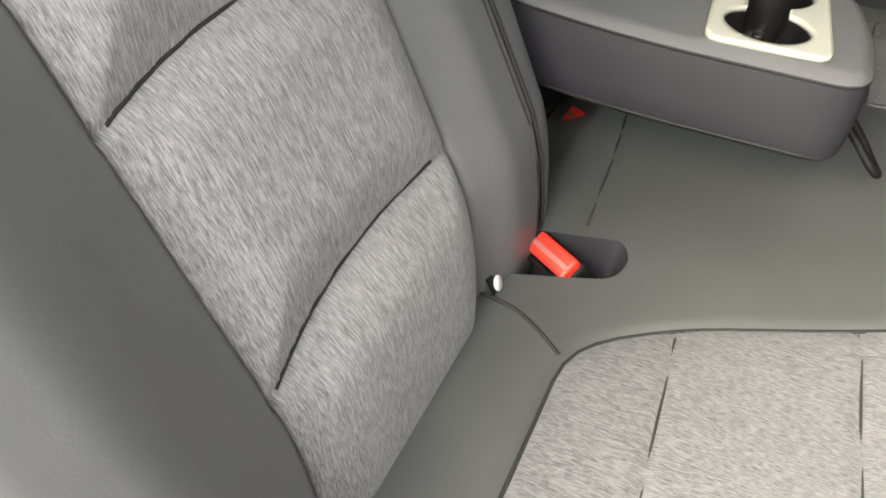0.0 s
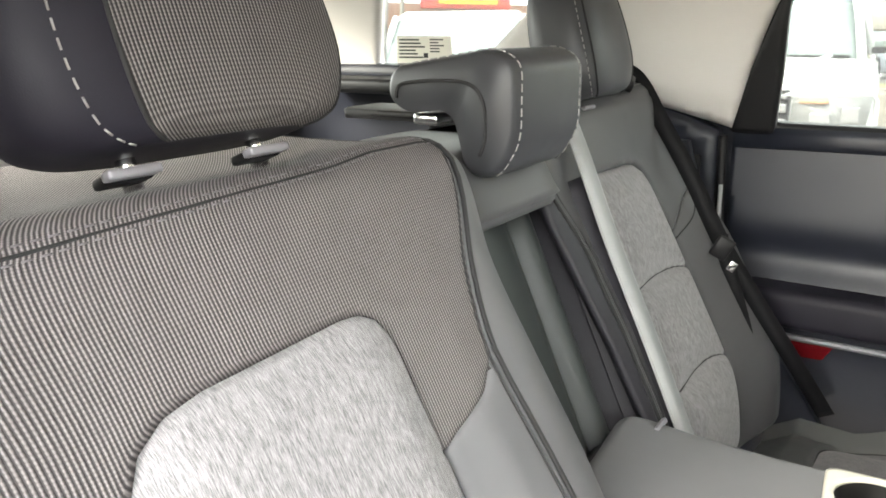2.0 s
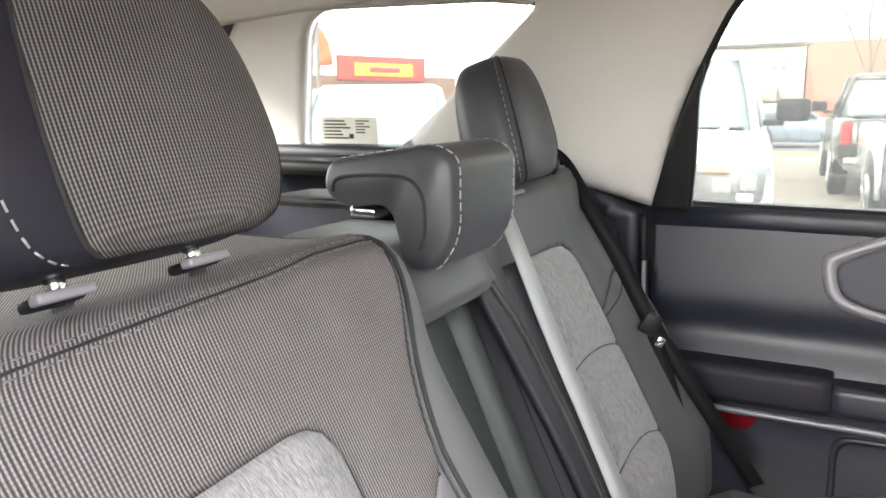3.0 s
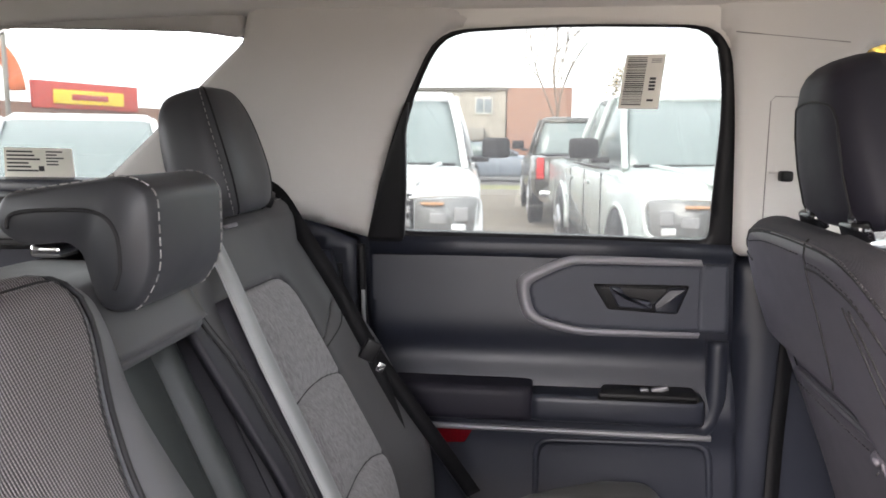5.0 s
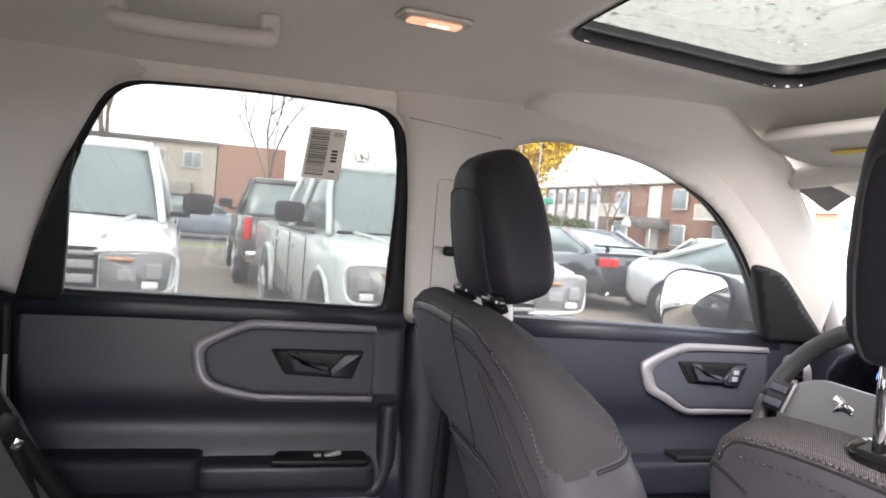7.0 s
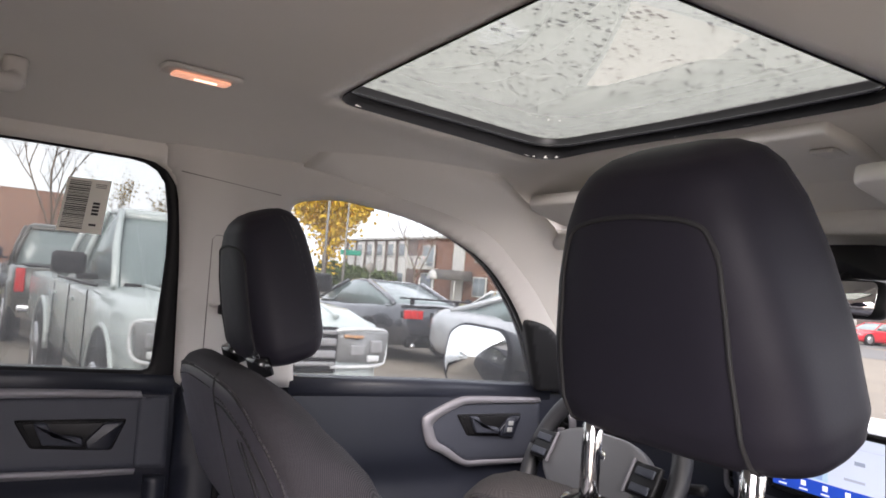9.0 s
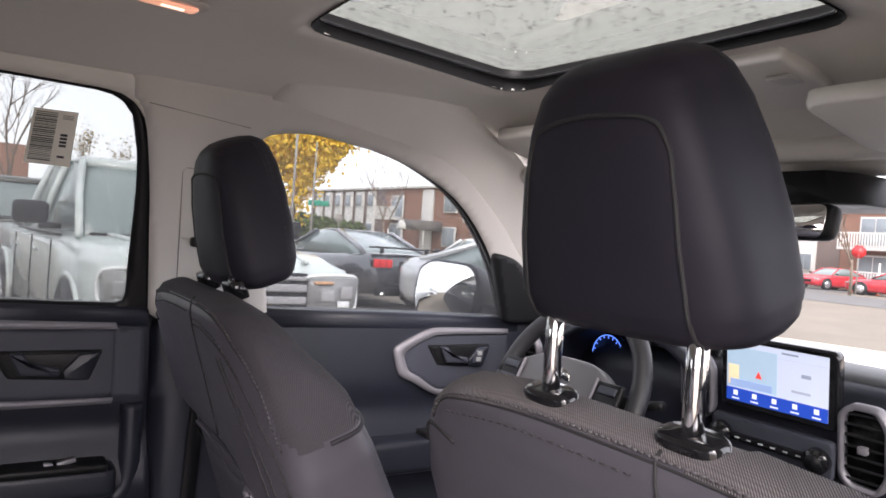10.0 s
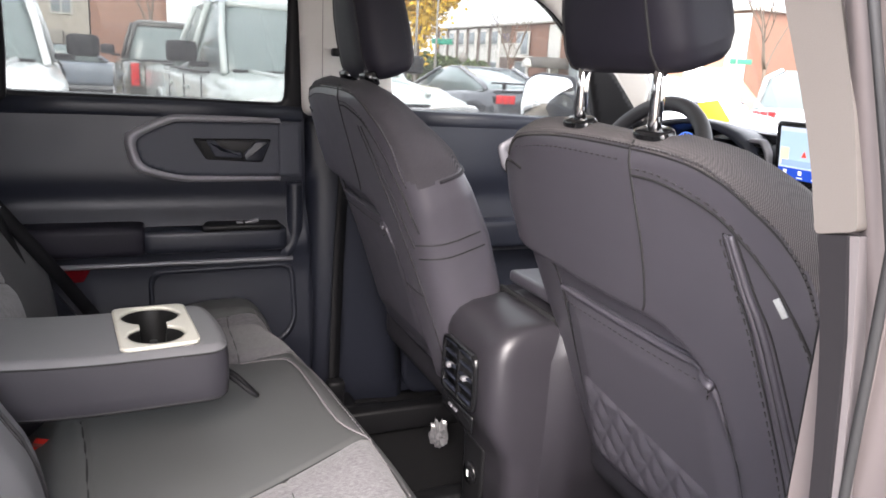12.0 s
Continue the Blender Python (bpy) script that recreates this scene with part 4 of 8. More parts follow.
def roll_over(h, d, h0=0.535, r=0.034, turn=62.0):
    """Carries (height along the back, rise) over the rounded top edge and on to the rear."""
    a = np.clip((h - h0) / r, 0, radians(turn))
    rest = np.clip(h - h0 - r * radians(turn), 0, None)
    hh = np.minimum(h, h0) + r * np.sin(a) + rest * math.cos(radians(turn))
    dd = -r * (1 - np.cos(a)) - rest * math.sin(radians(turn))
    return hh + d * np.sin(a), dd + d * np.cos(a)


bench = thing("rear_bench_seat", "rear bench seat in black leatherette with grey heather cloth panels", "bench seat")
PANEL = fillet([(-0.110, -0.03), (0.110, -0.03), (0.112, 0.30), (0.108, 0.458), (-0.108, 0.452), (-0.112, 0.30)], [.005, .005, .3, .042, .06, .3])
SEAM1 = spline([(-0.125, 0.268), (-0.06, 0.285), (0.02, 0.292), (0.125, 0.287)], 5)
SEAM2 = spline([(-0.125, 0.118), (-0.06, 0.140), (0.02, 0.148), (0.125, 0.142)], 5)
INNER = spline([(0.246, 0.74), (0.246, 0.60), (0.240, 0.540), (0.215, 0.455), (0.196, 0.385), (0.200, 0.30), (0.209, 0.15), (0.216, -0.03)], 5)
KNIT_LOW = [(0.107, 0.338), (0.122, 0.346), (0.165, 0.362), (0.198, 0.388)]
KNIT_LOW_O = [(-0.107, 0.328), (-0.124, 0.336), (-0.174, 0.373), (-0.235, 0.392), (-0.30, 0.398)]


def back_rise(s, h):
    d = np.zeros_like(s)
    pan = sd_poly(s, h, PANEL)
    edge = np.minimum(np.minimum(sd_line(s, h, SEAM1), sd_line(s, h, SEAM2)), np.abs(pan))
    d = d + np.where(pan < 0, 0.011 * (1 - np.exp(-(edge / 0.022) ** 2)), 0.0)
    o = np.clip((-s - 0.105) / 0.10, 0, 1)
    low = np.clip((0.46 - h) / 0.20, 0, 1)
    d = d + 0.042 * (o * o * (3 - 2 * o)) * (0.25 + 0.75 * low * low * (3 - 2 * low))
    d = d - 0.10 * np.clip((-s - 0.225) / 0.075, 0, 2) ** 2
    i = np.clip((s - 0.105) / 0.06, 0, 1)
    d = d + 0.016 * i * i * (3 - 2 * i) * (0.3 + 0.7 * low)
    d = d - 0.030 * np.clip((s - 0.215) / 0.075, 0, 2) ** 2
    d = d + 0.014 * np.exp(-((h - 0.53) / 0.06) ** 2) - 0.038 * np.clip((0.11 - h) / 0.12, 0, 1.3) ** 1.5
    groove = np.minimum(np.abs(pan) * 1.0, sd_line(s, h, INNER))
    d = d - 0.0045 * np.exp(-(groove / 0.0035) ** 2) - 0.004 * np.exp(-(np.minimum(sd_line(s, h, SEAM1) + 10 * (pan > 0), sd_line(s, h, SEAM2) + 10 * (pan > 0)) / 0.003) ** 2)
    d = d - 0.002 * np.exp(-(np.abs(h - 0.557 - 0.045 * np.minimum(0, s - 0.16)) / 0.003) ** 2)
    knl = np.minimum(sd_line(s, h, KNIT_LOW), sd_line(s, h, KNIT_LOW_O))
    d = d - 0.0018 * np.exp(-(knl / 0.003) ** 2)
    return d


def inner_s(h):
    a = INNER[np.argsort(INNER[:, 1])]
    return np.interp(h, a[:, 1], a[:, 0])


def knit_low(s):
    a = np.array(sorted(KNIT_LOW_O + [(0, 0.33)] + KNIT_LOW + [(0.30, 0.40)]))
    return np.interp(s, a[:, 0], a[:, 1])


def rear_backrest(m, x, y, label, knit_top=True, outer=0.298, inner=0.288):
    shell_mesh = loft([[(m * q, hh, dd) for q, hh, dd in ((0.03 - outer, h, -0.075 + k), (inner - 0.02, h, -0.075 + k), (inner - 0.02, h, -0.12 - k2), (0.03 - outer, h, -0.12 - k2))] for h, k, k2 in ((-0.03, -0.01, 0.0), (0.3, 0.0, 0.0), (0.52, 0.0, 0.02), (0.60, -0.06, 0.06))])
    e = part("backrest", shell_mesh, BLACK, bench, label, smooth=False)
    e.matrix_basis = seat_frame(x, y, 0.785, TH)

    def carry(U, V):
        hh, dd = roll_over(V, back_rise(U, V))
        return m * U, hh, dd

    def region(name, inside, material, cell=0.004, lab=""):
        v, f = patch(-0.30, 0.295, -0.03, 0.80, cell, carry, inside)
        ob = part(name, (v, f if m > 0 else f[:, ::-1]), material, e, lab)
        return thick(ob, 0.012)

    lim = lambda U, V: np.maximum(-outer - U, U - inner)
    pan = lambda U, V: sd_poly(U, V, PANEL)
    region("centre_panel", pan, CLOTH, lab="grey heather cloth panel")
    inn = lambda U, V: (U - inner_s(V)) * 0.97
    region("upper_knit" if knit_top else "upper_cover", lambda U, V: np.maximum.reduce([-pan(U, V), (knit_low(U) - V) * 0.93, inn(U, V), lim(U, V)]), KNIT if knit_top else LEATHER_SHADE_F, lab="ribbed grey knit cover" if knit_top else "")
    region("bolster", lambda U, V: np.maximum.reduce([-pan(U, V), -(knit_low(U) - V) * 0.93, U, lim(U, V)]), LEATHER if knit_top else LEATHER_SHADE_F)
    region("bolster", lambda U, V: np.maximum.reduce([-pan(U, V), -(knit_low(U) - V) * 0.93, -U, inn(U, V)]), LEATHER if knit_top else LEATHER_SHADE_F)
    # Driver-side band takes a darker tone as painted shade beside the recess.
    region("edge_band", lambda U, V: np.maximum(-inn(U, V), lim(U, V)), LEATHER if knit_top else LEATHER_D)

    def on(pts, lift):
        P = np.array(pts, float)
        X, H, D = carry(P[:, 0], P[:, 1])
        hh, dd = roll_over(P[:, 1], back_rise(P[:, 0], P[:, 1]) + lift)
        return np.stack([m * P[:, 0], hh, dd], 1)

    part("piping", tube(on(INNER + [0.003, 0], 0.002), 0.0022, 6), SEAM, e)
    part("seam", tube(on(INNER - [0.009, 0], 0.0002), 0.0009, 6), SEAM, e)
    if knit_top:
        for hh in (0.5535, 0.5605):
            part("stitching", dashes(on([(q, hh + 0.045 * min(0, q - 0.16)) for q in np.linspace(-0.27, 0.236, 60)], 0.0006), 0.0055, 0.004, 0.0006), STITCH_D, e)
        part("piping", tube(on([(q, 0.557 + 0.045 * min(0, q - 0.16)) for q in np.linspace(-0.28, 0.242, 60)], 0.0), 0.0014, 6), SEAM, e)
    else:
        part("stitching", dashes(on([(q, 0.556) for q in np.linspace(-0.22, 0.236, 60)], 0.0008), 0.0075, 0.003, 0.0010), STITCH, e, "pale stitching")
        arc = spline([(-0.222, 0.44), (-0.205, 0.385), (-0.165, 0.338), (-0.113, 0.318)], 8)
        part("piping", tube(on(arc, 0.0004), 0.0011, 6), SEAM, e)
    for sm in (SEAM1, SEAM2):
        keep = sm[np.abs(sm[:, 0]) < 0.108]
        part("seam", tube(on(keep, 0.0006), 0.0013, 6), SEAM, e)
    part("anchor_tag", box(0.018, 0.024, 0.002, (m * 0.128, 0.010, float(back_rise(np.array([0.128]), np.array([0.01]))[0]) + 0.003), 0.0005), BLACK, e)
    part("anchor_mark", cyl(0.0065, 0.0012, (m * 0.128, 0.012, float(back_rise(np.array([0.128]), np.array([0.012]))[0]) + 0.0052), 16), WHITE, e, "round white child seat anchor mark")
    return e


rear_backrest(1, -0.070, -0.372, "passenger side backrest in leatherette, grey heather cloth and ribbed knit")
rear_backrest(-1, -0.141, 0.353, "driver side backrest in black leatherette with grey heather cloth", False, 0.238, 0.236)


def rear_headrest(x, y, z, lean, knit_front, label, s=1.0):
    hs = [0, 0.004, 0.016, 0.05, 0.10, 0.14, 0.165, 0.180, 0.186]
    ws = [0.070, 0.090, 0.106, 0.116, 0.113, 0.103, 0.088, 0.066, 0.03]
    ds = [0.030, 0.040, 0.048, 0.054, 0.053, 0.049, 0.043, 0.034, 0.015]
    n = 80
    rings = []
    for h, w, d in spline(list(zip(hs, ws, ds)), 4):
        r = sellipse(w * s, d, n, 3.2)
        rings.append(np.stack([r[:, 0], np.full(n, h), r[:, 1] - 0.02 + 0.10 * (h - 0.09) * 0.3], 1))
    fine = rings
    v, f = loft(fine)
    lo, hi = (5, 25) if knit_front else (11, 29)
    front = [q for q in f if len(q) == 4 and all(lo <= i % n <= hi for i in q)]
    seam = set(map(tuple, front))
    rest = [q for q in f if tuple(q) not in seam]
    e = part("headrest", (v, rest), LEATHER_H if knit_front else LEATHER_SHADE_M, bench, label)
    e.matrix_basis = seat_frame(x, y, z, lean)
    part("front_cover", (v, front), KNIT_H if knit_front else LEATHER_SHADE_M, e, "ribbed grey knit cover" if knit_front else "")
    for m in (-1, 1):
        line = []
        edge_line = []
        for r in fine[1:-2]:
            line.append(r[8 if m > 0 else (29 if knit_front else 32)] * [1.008, 1, 1] + [0, 0, 0.0008])
            edge_line.append(r[lo if m > 0 else hi] + [0, 0, 0.0004])
        if m < 0 or not knit_front:
            part("stitching", dashes(line, 0.006, 0.004, 0.0007), STITCH, e, "pale stitching")
        part("piping", tube(edge_line, 0.0015, 6), SEAM, e)
        part("post", cyl(0.006, 0.03, (m * 0.05, -0.004, -0.03), 12, m=pose(0, 0, 0, 90, 0, 0)), CHROME, e, "chrome post")
        part("post_guide", box(0.030, 0.007, 0.020, (m * 0.05 - 0.012, -0.013, -0.018), 0.003), BLACK, e)
        if m < 0 or knit_front:
            part("button", box(0.034, 0.006, 0.010, (m * 0.05 - 0.014, -0.0125, -0.004), 0.002), SILVER, e, "silver release button")
    return e


rear_headrest(-0.345, -0.341, 1.311, 20, True, "passenger side headrest in black leatherette with a knit front", 1.10)
rear_headrest(-0.385, 0.388, 1.286, 17, False, "driver side headrest in black leatherette with pale stitching", 0.80)

# middle headrest: a folded L of padded leatherette
Lp = fillet([(-0.438, 1.312), (-0.432, 1.340), (-0.320, 1.357), (-0.296, 1.345), (-0.296, 1.275), (-0.318, 1.243), (-0.345, 1.243), (-0.358, 1.293), (-0.372, 1.302), (-0.415, 1.297)], [.012, .016, .03, .018, .02, .016, .014, .02, .015, .012], 5)
Lc = np.array([-0.345, 1.312])
Lrings = []
for y, k in ((-0.077, 0.96), (-0.074, 1.01), (-0.068, 1.05), (-0.059, 1.065), (0.059, 1.065), (0.068, 1.05), (0.074, 1.01), (0.077, 0.96)):
    Lrings.append([(Lc[0] + (p[0] - Lc[0]) * k, y, Lc[1] + (p[1] - Lc[1]) * k) for p in Lp])
mid = part("middle_headrest", loft(Lrings), LEATHER_SHADE_M, bench, "low L-shaped black leatherette middle headrest")
mid.matrix_basis = pose(0, 0.022, 0)
for y, k in ((-0.0635, 1.062), (0.0635, 1.062)):
    line = [(Lc[0] + (p[0] - Lc[0]) * (k + 0.004), y, Lc[1] + (p[1] - Lc[1]) * (k + 0.004)) for p in Lp[5:30]]
    part("stitching", dashes(line, 0.0075, 0.0035, 0.0008), STITCH, mid, "pale stitching")
inset = spline([(-0.424, 1.312), (-0.417, 1.325), (-0.372, 1.329), (-0.340, 1.326), (-0.326, 1.310), (-0.324, 1.28), (-0.330, 1.262)], 6)
part("piping", tube([(Lc[0] + (p[0] - Lc[0]) * 1.03, -0.0772, Lc[1] + (p[1] - Lc[1]) * 1.03) for p in inset], 0.0020, 6), SEAM, mid)
for y in (-0.045, 0.05):
    part("post_guide", box(0.03, 0.03, 0.012, (-0.405, y, 1.290), 0.004), CHROME, mid, "chrome post guide")

# middle of the backrest: bridge above, recess behind the folded armrest
MO = 0.118


def mid_carry(U, V):
    d = -0.012 - 0.02 * np.abs(U / MO) ** 4 + 0.006 * np.exp(-((V - 0.46) / 0.02) ** 2)
    hh, dd = roll_over(V, d)
    return U, hh, dd


midback = part("middle_backrest", box(0.30, 0.56, 0.012, (0.03, 0.25, -0.122), 0.003), BLACK, bench, "slate grey recess behind the folded armrest")
midback.matrix_basis = seat_frame(-0.085, 0.018, 0.785, TH)
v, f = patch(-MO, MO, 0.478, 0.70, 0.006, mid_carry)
thick(part("bridge", (v, f), LEATHER_SHADE_F, midback), 0.03)
part("bridge_lip", tube([(q, 0.480, -0.030 - 0.02 * abs(q / MO) ** 4) for q in np.linspace(-MO, MO, 12)], 0.012, 10), LEATHER_SHADE_F, midback)


def recess_strip(name, profile, material, label="", h0=0.0, h1=0.485):
    """A long moulding: (across, depth) profile carried up the backrest."""
    P = spline(profile, 5)
    rows = [[(p[0] + 0.12 * (h - 0.47), h, p[1]) for p in P] for h in np.linspace(h0, h1, 30)]
    v, f = loft(rows, closed=False)
    return thick(part(name, (v, [q[::-1] for q in f]), material, midback, label), 0.006)


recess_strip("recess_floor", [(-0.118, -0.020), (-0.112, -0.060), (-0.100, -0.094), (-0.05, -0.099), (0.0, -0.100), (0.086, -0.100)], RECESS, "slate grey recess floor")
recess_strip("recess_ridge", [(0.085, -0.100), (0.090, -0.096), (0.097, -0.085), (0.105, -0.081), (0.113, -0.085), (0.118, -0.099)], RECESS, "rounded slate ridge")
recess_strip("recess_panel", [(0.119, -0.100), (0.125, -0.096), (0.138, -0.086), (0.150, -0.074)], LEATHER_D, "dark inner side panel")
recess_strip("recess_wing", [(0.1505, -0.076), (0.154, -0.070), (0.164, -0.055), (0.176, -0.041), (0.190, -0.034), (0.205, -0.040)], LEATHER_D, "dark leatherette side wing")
part("recess_line", tube([(0.1205 + 0.12 * (h - 0.47), h, -0.0925) for h in np.linspace(0.02, 0.48, 20)], 0.0011, 6), STRIP, midback, "pale plastic edge line")
part("recess_hole", cyl(0.004, 0.003, (0.062, 0.425, -0.0995), 12), BLACK, midback)
part("hinge_plate", box(0.20, 0.012, 0.07, (0.0, 0.185, -0.055), 0.005), BLACK, midback)
part("hinge_clip", box(0.03, 0.006, 0.006, (0.080, 0.192, -0.012), 0.002), SILVER, midback, "silver hinge clip")

# folded centre armrest with two cupholders
AP = fillet([(-0.225, -0.092), (0.122, -0.098), (0.132, 0.0), (0.122, 0.098), (-0.225, 0.092)], [.03, .03, .3, .03, .03])
AP = resample(AP, 80)
ac = np.array([-0.05, 0.032])
AP = AP + [0.0, 0.032]
A = lambda k, z: [(ac[0] + (p[0] - ac[0]) * k, ac[1] + (p[1] - ac[1]) * (1 - (1 - k) * 1.6), z + 0.016 * max(0, -p[0] / 0.22) ** 2) for p in AP]
cup_plate = resample(fillet([(-0.012, -0.052), (0.088, -0.048), (0.088, 0.118), (-0.012, 0.118)], .014), 80)


def cup_shape(U, V):
    a = np.hypot(U - 0.036, V + 0.006) - 0.036
    b = np.hypot(U - 0.036, V - 0.073) - 0.039
    c = np.maximum(np.abs(U - 0.036) - 0.018, np.abs(V - 0.033) - 0.03)
    return np.minimum(np.minimum(a, b), c)


top_in = lambda U, V: np.maximum(sd_poly(U, V, np.array([q[:2] for q in A(0.988, 0)])), -(sd_poly(U, V, cup_plate)))
A_EDGE = np.array([q[:2] for q in A(1.0, 0)])
# Armrest sides and underside get a darker leatherette as shade; the top is paler.
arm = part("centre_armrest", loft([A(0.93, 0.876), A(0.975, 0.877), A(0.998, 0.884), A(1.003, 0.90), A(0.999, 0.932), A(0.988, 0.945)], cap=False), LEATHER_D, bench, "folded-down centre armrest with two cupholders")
arm.matrix_basis = pose(0, 0, -0.016, 0, 0, 4.5)
v, f = patch(-0.24, 0.13, -0.09, 0.15, 0.005, lambda x, y: (x, y, 0.9555 + 0.016 * np.clip(-x / 0.22, 0, 2) ** 2 - 0.011 * (1 - np.clip(-sd_poly(x, y, A_EDGE) / 0.014, 0, 1)) ** 2), top_in)
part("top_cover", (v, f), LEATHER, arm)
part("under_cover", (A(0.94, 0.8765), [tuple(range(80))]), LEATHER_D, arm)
part("piping", tube([(p[0], p[1], p[2]) for p in A(0.985, 0.9465) + A(0.985, 0.9465)[:1]], 0.0014, 6), SEAM, arm)
part("piping", tube([(p[0], p[1], p[2]) for p in A(0.985, 0.881) + A(0.985, 0.881)[:1]], 0.0018, 6), SEAM, arm)
v, f = patch(-0.02, 0.10, -0.06, 0.13, 0.003, lambda x, y: (x, y, 0.9605 + 0 * x), lambda U, V: np.maximum(sd_poly(U, V, cup_plate), -cup_shape(U, V)))
cp = part("cupholder_plate", (v, f), IVORY, arm, "ivory cupholder surround")
thick(cp, 0.005)
v, f = patch(-0.01, 0.085, -0.05, 0.12, 0.003, lambda x, y: (x, y, 0.885 + 0.073 * np.clip((cup_shape(x, y) + 0.006) / 0.006, 0, 1)), lambda U, V: cup_shape(U, V) - 0.0005)
part("cup_well", (v, f), mat("well_black", (0.006, 0.006, 0.006), 0.35), arm, "black cup wells")
part("cup_grip", box(0.012, 0.012, 0.05, (0.036, 0.033, 0.912), 0.004), BLACK, arm)
part("pull_loop", tube(spline([(0.106, 0.040, 0.900), (0.130, 0.038, 0.882), (0.150, 0.032, 0.866), (0.166, 0.008, 0.852), (0.168, -0.016, 0.854), (0.156, -0.018, 0.864), (0.135, 0.002, 0.880), (0.106, 0.022, 0.898)], 6), 0.0038, 8), WEB, arm, "black webbing pull loop")

# ---- rear bench cushion ----


def front_x(y):
    return 0.362 - 0.085 * (y + 0.2)


def cush(x, y):
    """Height of the bench."""
    fx = front_x(y)
    t = np.clip((x - fx + 0.075) / 0.085, 0, 1)
    z = 0.782 + 0.010 * np.clip(x / 0.3, 0, 1) - 0.085 * t * t * t - 0.02 * np.clip((x - fx) / 0.02, 0, 5)
    for yc in (-0.36, 0.40):
        q = np.abs(y - yc) / 0.19
        z = z - 0.012 * np.exp(-q ** 4) * np.clip((x + 0.10) / 0.1, 0, 1)
    z = z + 0.022 * np.clip((np.abs(y - 0.02) - 0.53) / 0.06, 0, 1) - 0.05 * np.clip((np.abs(y - 0.02) - 0.64) / 0.05, 0, 2) ** 2
    z = z - 0.03 * np.clip((-0.10 - x) / 0.05, 0, 1)
    z = z - 0.038 * np.clip((y - 0.30) / 0.25, 0, 1) ** 1.5
    well = sd_poly(x, y, WELL)
    z = z - 0.055 * np.clip(-well / 0.008, 0, 1)
    for pl in (CP_R, CP_L):
        d = np.abs(sd_poly(x, y, pl))
        z = z - 0.004 * np.exp(-(d / 0.0035) ** 2)
        ins = sd_poly(x, y, pl) < 0
        for xs in (0.054, 0.188):
            z = z - np.where(ins, 0.004 * np.exp(-((x - xs - 0.05 * np.sign(pl[:, 1].mean()) * (y - pl[:, 1].mean())) / 0.003) ** 2), 0)
        z = z + np.where(ins, 0.005 * (1 - np.exp(-(d / 0.02) ** 2)), 0)
    z = z - 0.003 * np.exp(-(sd_line(x, y, MIDSEAM) / 0.003) ** 2) - 0.004 * np.exp(-(sd_line(x, y, SPLIT) / 0.003) ** 2)
    return z


CP_R = fillet([(-0.022, -0.50), (-0.022, -0.262), (0.050, -0.208), (0.200, -0.142), (0.322, -0.070), (0.330, -0.50)], [.03, .045, .2, .3, .015, .03])
CP_L = fillet([(-0.06, 0.29), (0.18, 0.262), (0.305, 0.312), (0.285, 0.60), (0.0, 0.56), (-0.06, 0.53)], [.04, .3, .03, .04, .1, .04])
MIDSEAM = spline([(0.181, 0.262), (0.245, 0.262), (0.268, 0.235), (0.276, 0.12), (0.284, -0.01), (0.300, -0.055), (0.322, -0.070)], 6)
SPLIT = [(-0.050, -0.128), (-0.058, 0.0), (-0.069, 0.10)]
WELL = fillet([(-0.115, -0.236), (-0.010, -0.182), (-0.003, -0.156), (-0.014, -0.134), (-0.115, -0.168)], [.004, .012, .012, .012, .004])
cu = lambda x, y: (x, y, cush(x, y))
allc = lambda U, V: np.maximum.reduce([np.abs(V - 0.02) - 0.69, V - 0.585 - 0.45 * np.clip(U + 0.02, 0, 0.3), U - front_x(V) - 0.02, -0.15 - U])
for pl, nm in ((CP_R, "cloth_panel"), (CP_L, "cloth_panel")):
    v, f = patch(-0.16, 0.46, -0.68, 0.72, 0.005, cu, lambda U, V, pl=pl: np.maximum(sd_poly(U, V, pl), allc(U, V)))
    part(nm, (v, f), CLOTH_SHADE, bench, "grey heather cloth panel")
v, f = patch(-0.16, 0.46, -0.68, 0.72, 0.005, cu, lambda U, V: np.maximum.reduce([-sd_poly(U, V, CP_R), -sd_poly(U, V, CP_L), -sd_poly(U, V, WELL), allc(U, V)]))
cushion = part("cushion", (v, f), LEATHER_SHADE_C, bench)
# Well cut out of the cushion and coloured darker to hold its shade.
v2, f2 = patch(-0.125, 0.01, -0.25, -0.12, 0.003, cu, lambda U, V: sd_poly(U, V, WELL))
part("buckle_well", (v2, f2), LEATHER_D, cushion, "buckle well with its shade painted dark")
apron = [[(front_x(y) + 0.02, y, float(cush(np.array([front_x(y) + 0.02]), np.array([y]))[0])), (front_x(y) + 0.012, y, 0.62), (front_x(y) - 0.03, y, 0.48)] for y in np.linspace(-0.66, 0.70, 40)]
part("apron", loft(apron, closed=False), LEATHER, cushion)
on = lambda pts, k: [(p[0], p[1], float(cush(np.array([p[0]]), np.array([p[1]]))[0]) + k) for p in pts]
part("piping", tube(on(MIDSEAM, 0.001), 0.0022, 6), STITCH_D, cushion)
part("seam", tube(on(spline([(-0.103, -0.257), (-0.072, -0.257), (-0.047, -0.267), (-0.026, -0.280)], 6), 0.0008), 0.0016, 6), SEAM, cushion)
part("seam", tube(on(spline(SPLIT, 6), 0.0006), 0.0016, 6), SEAM, cushion)
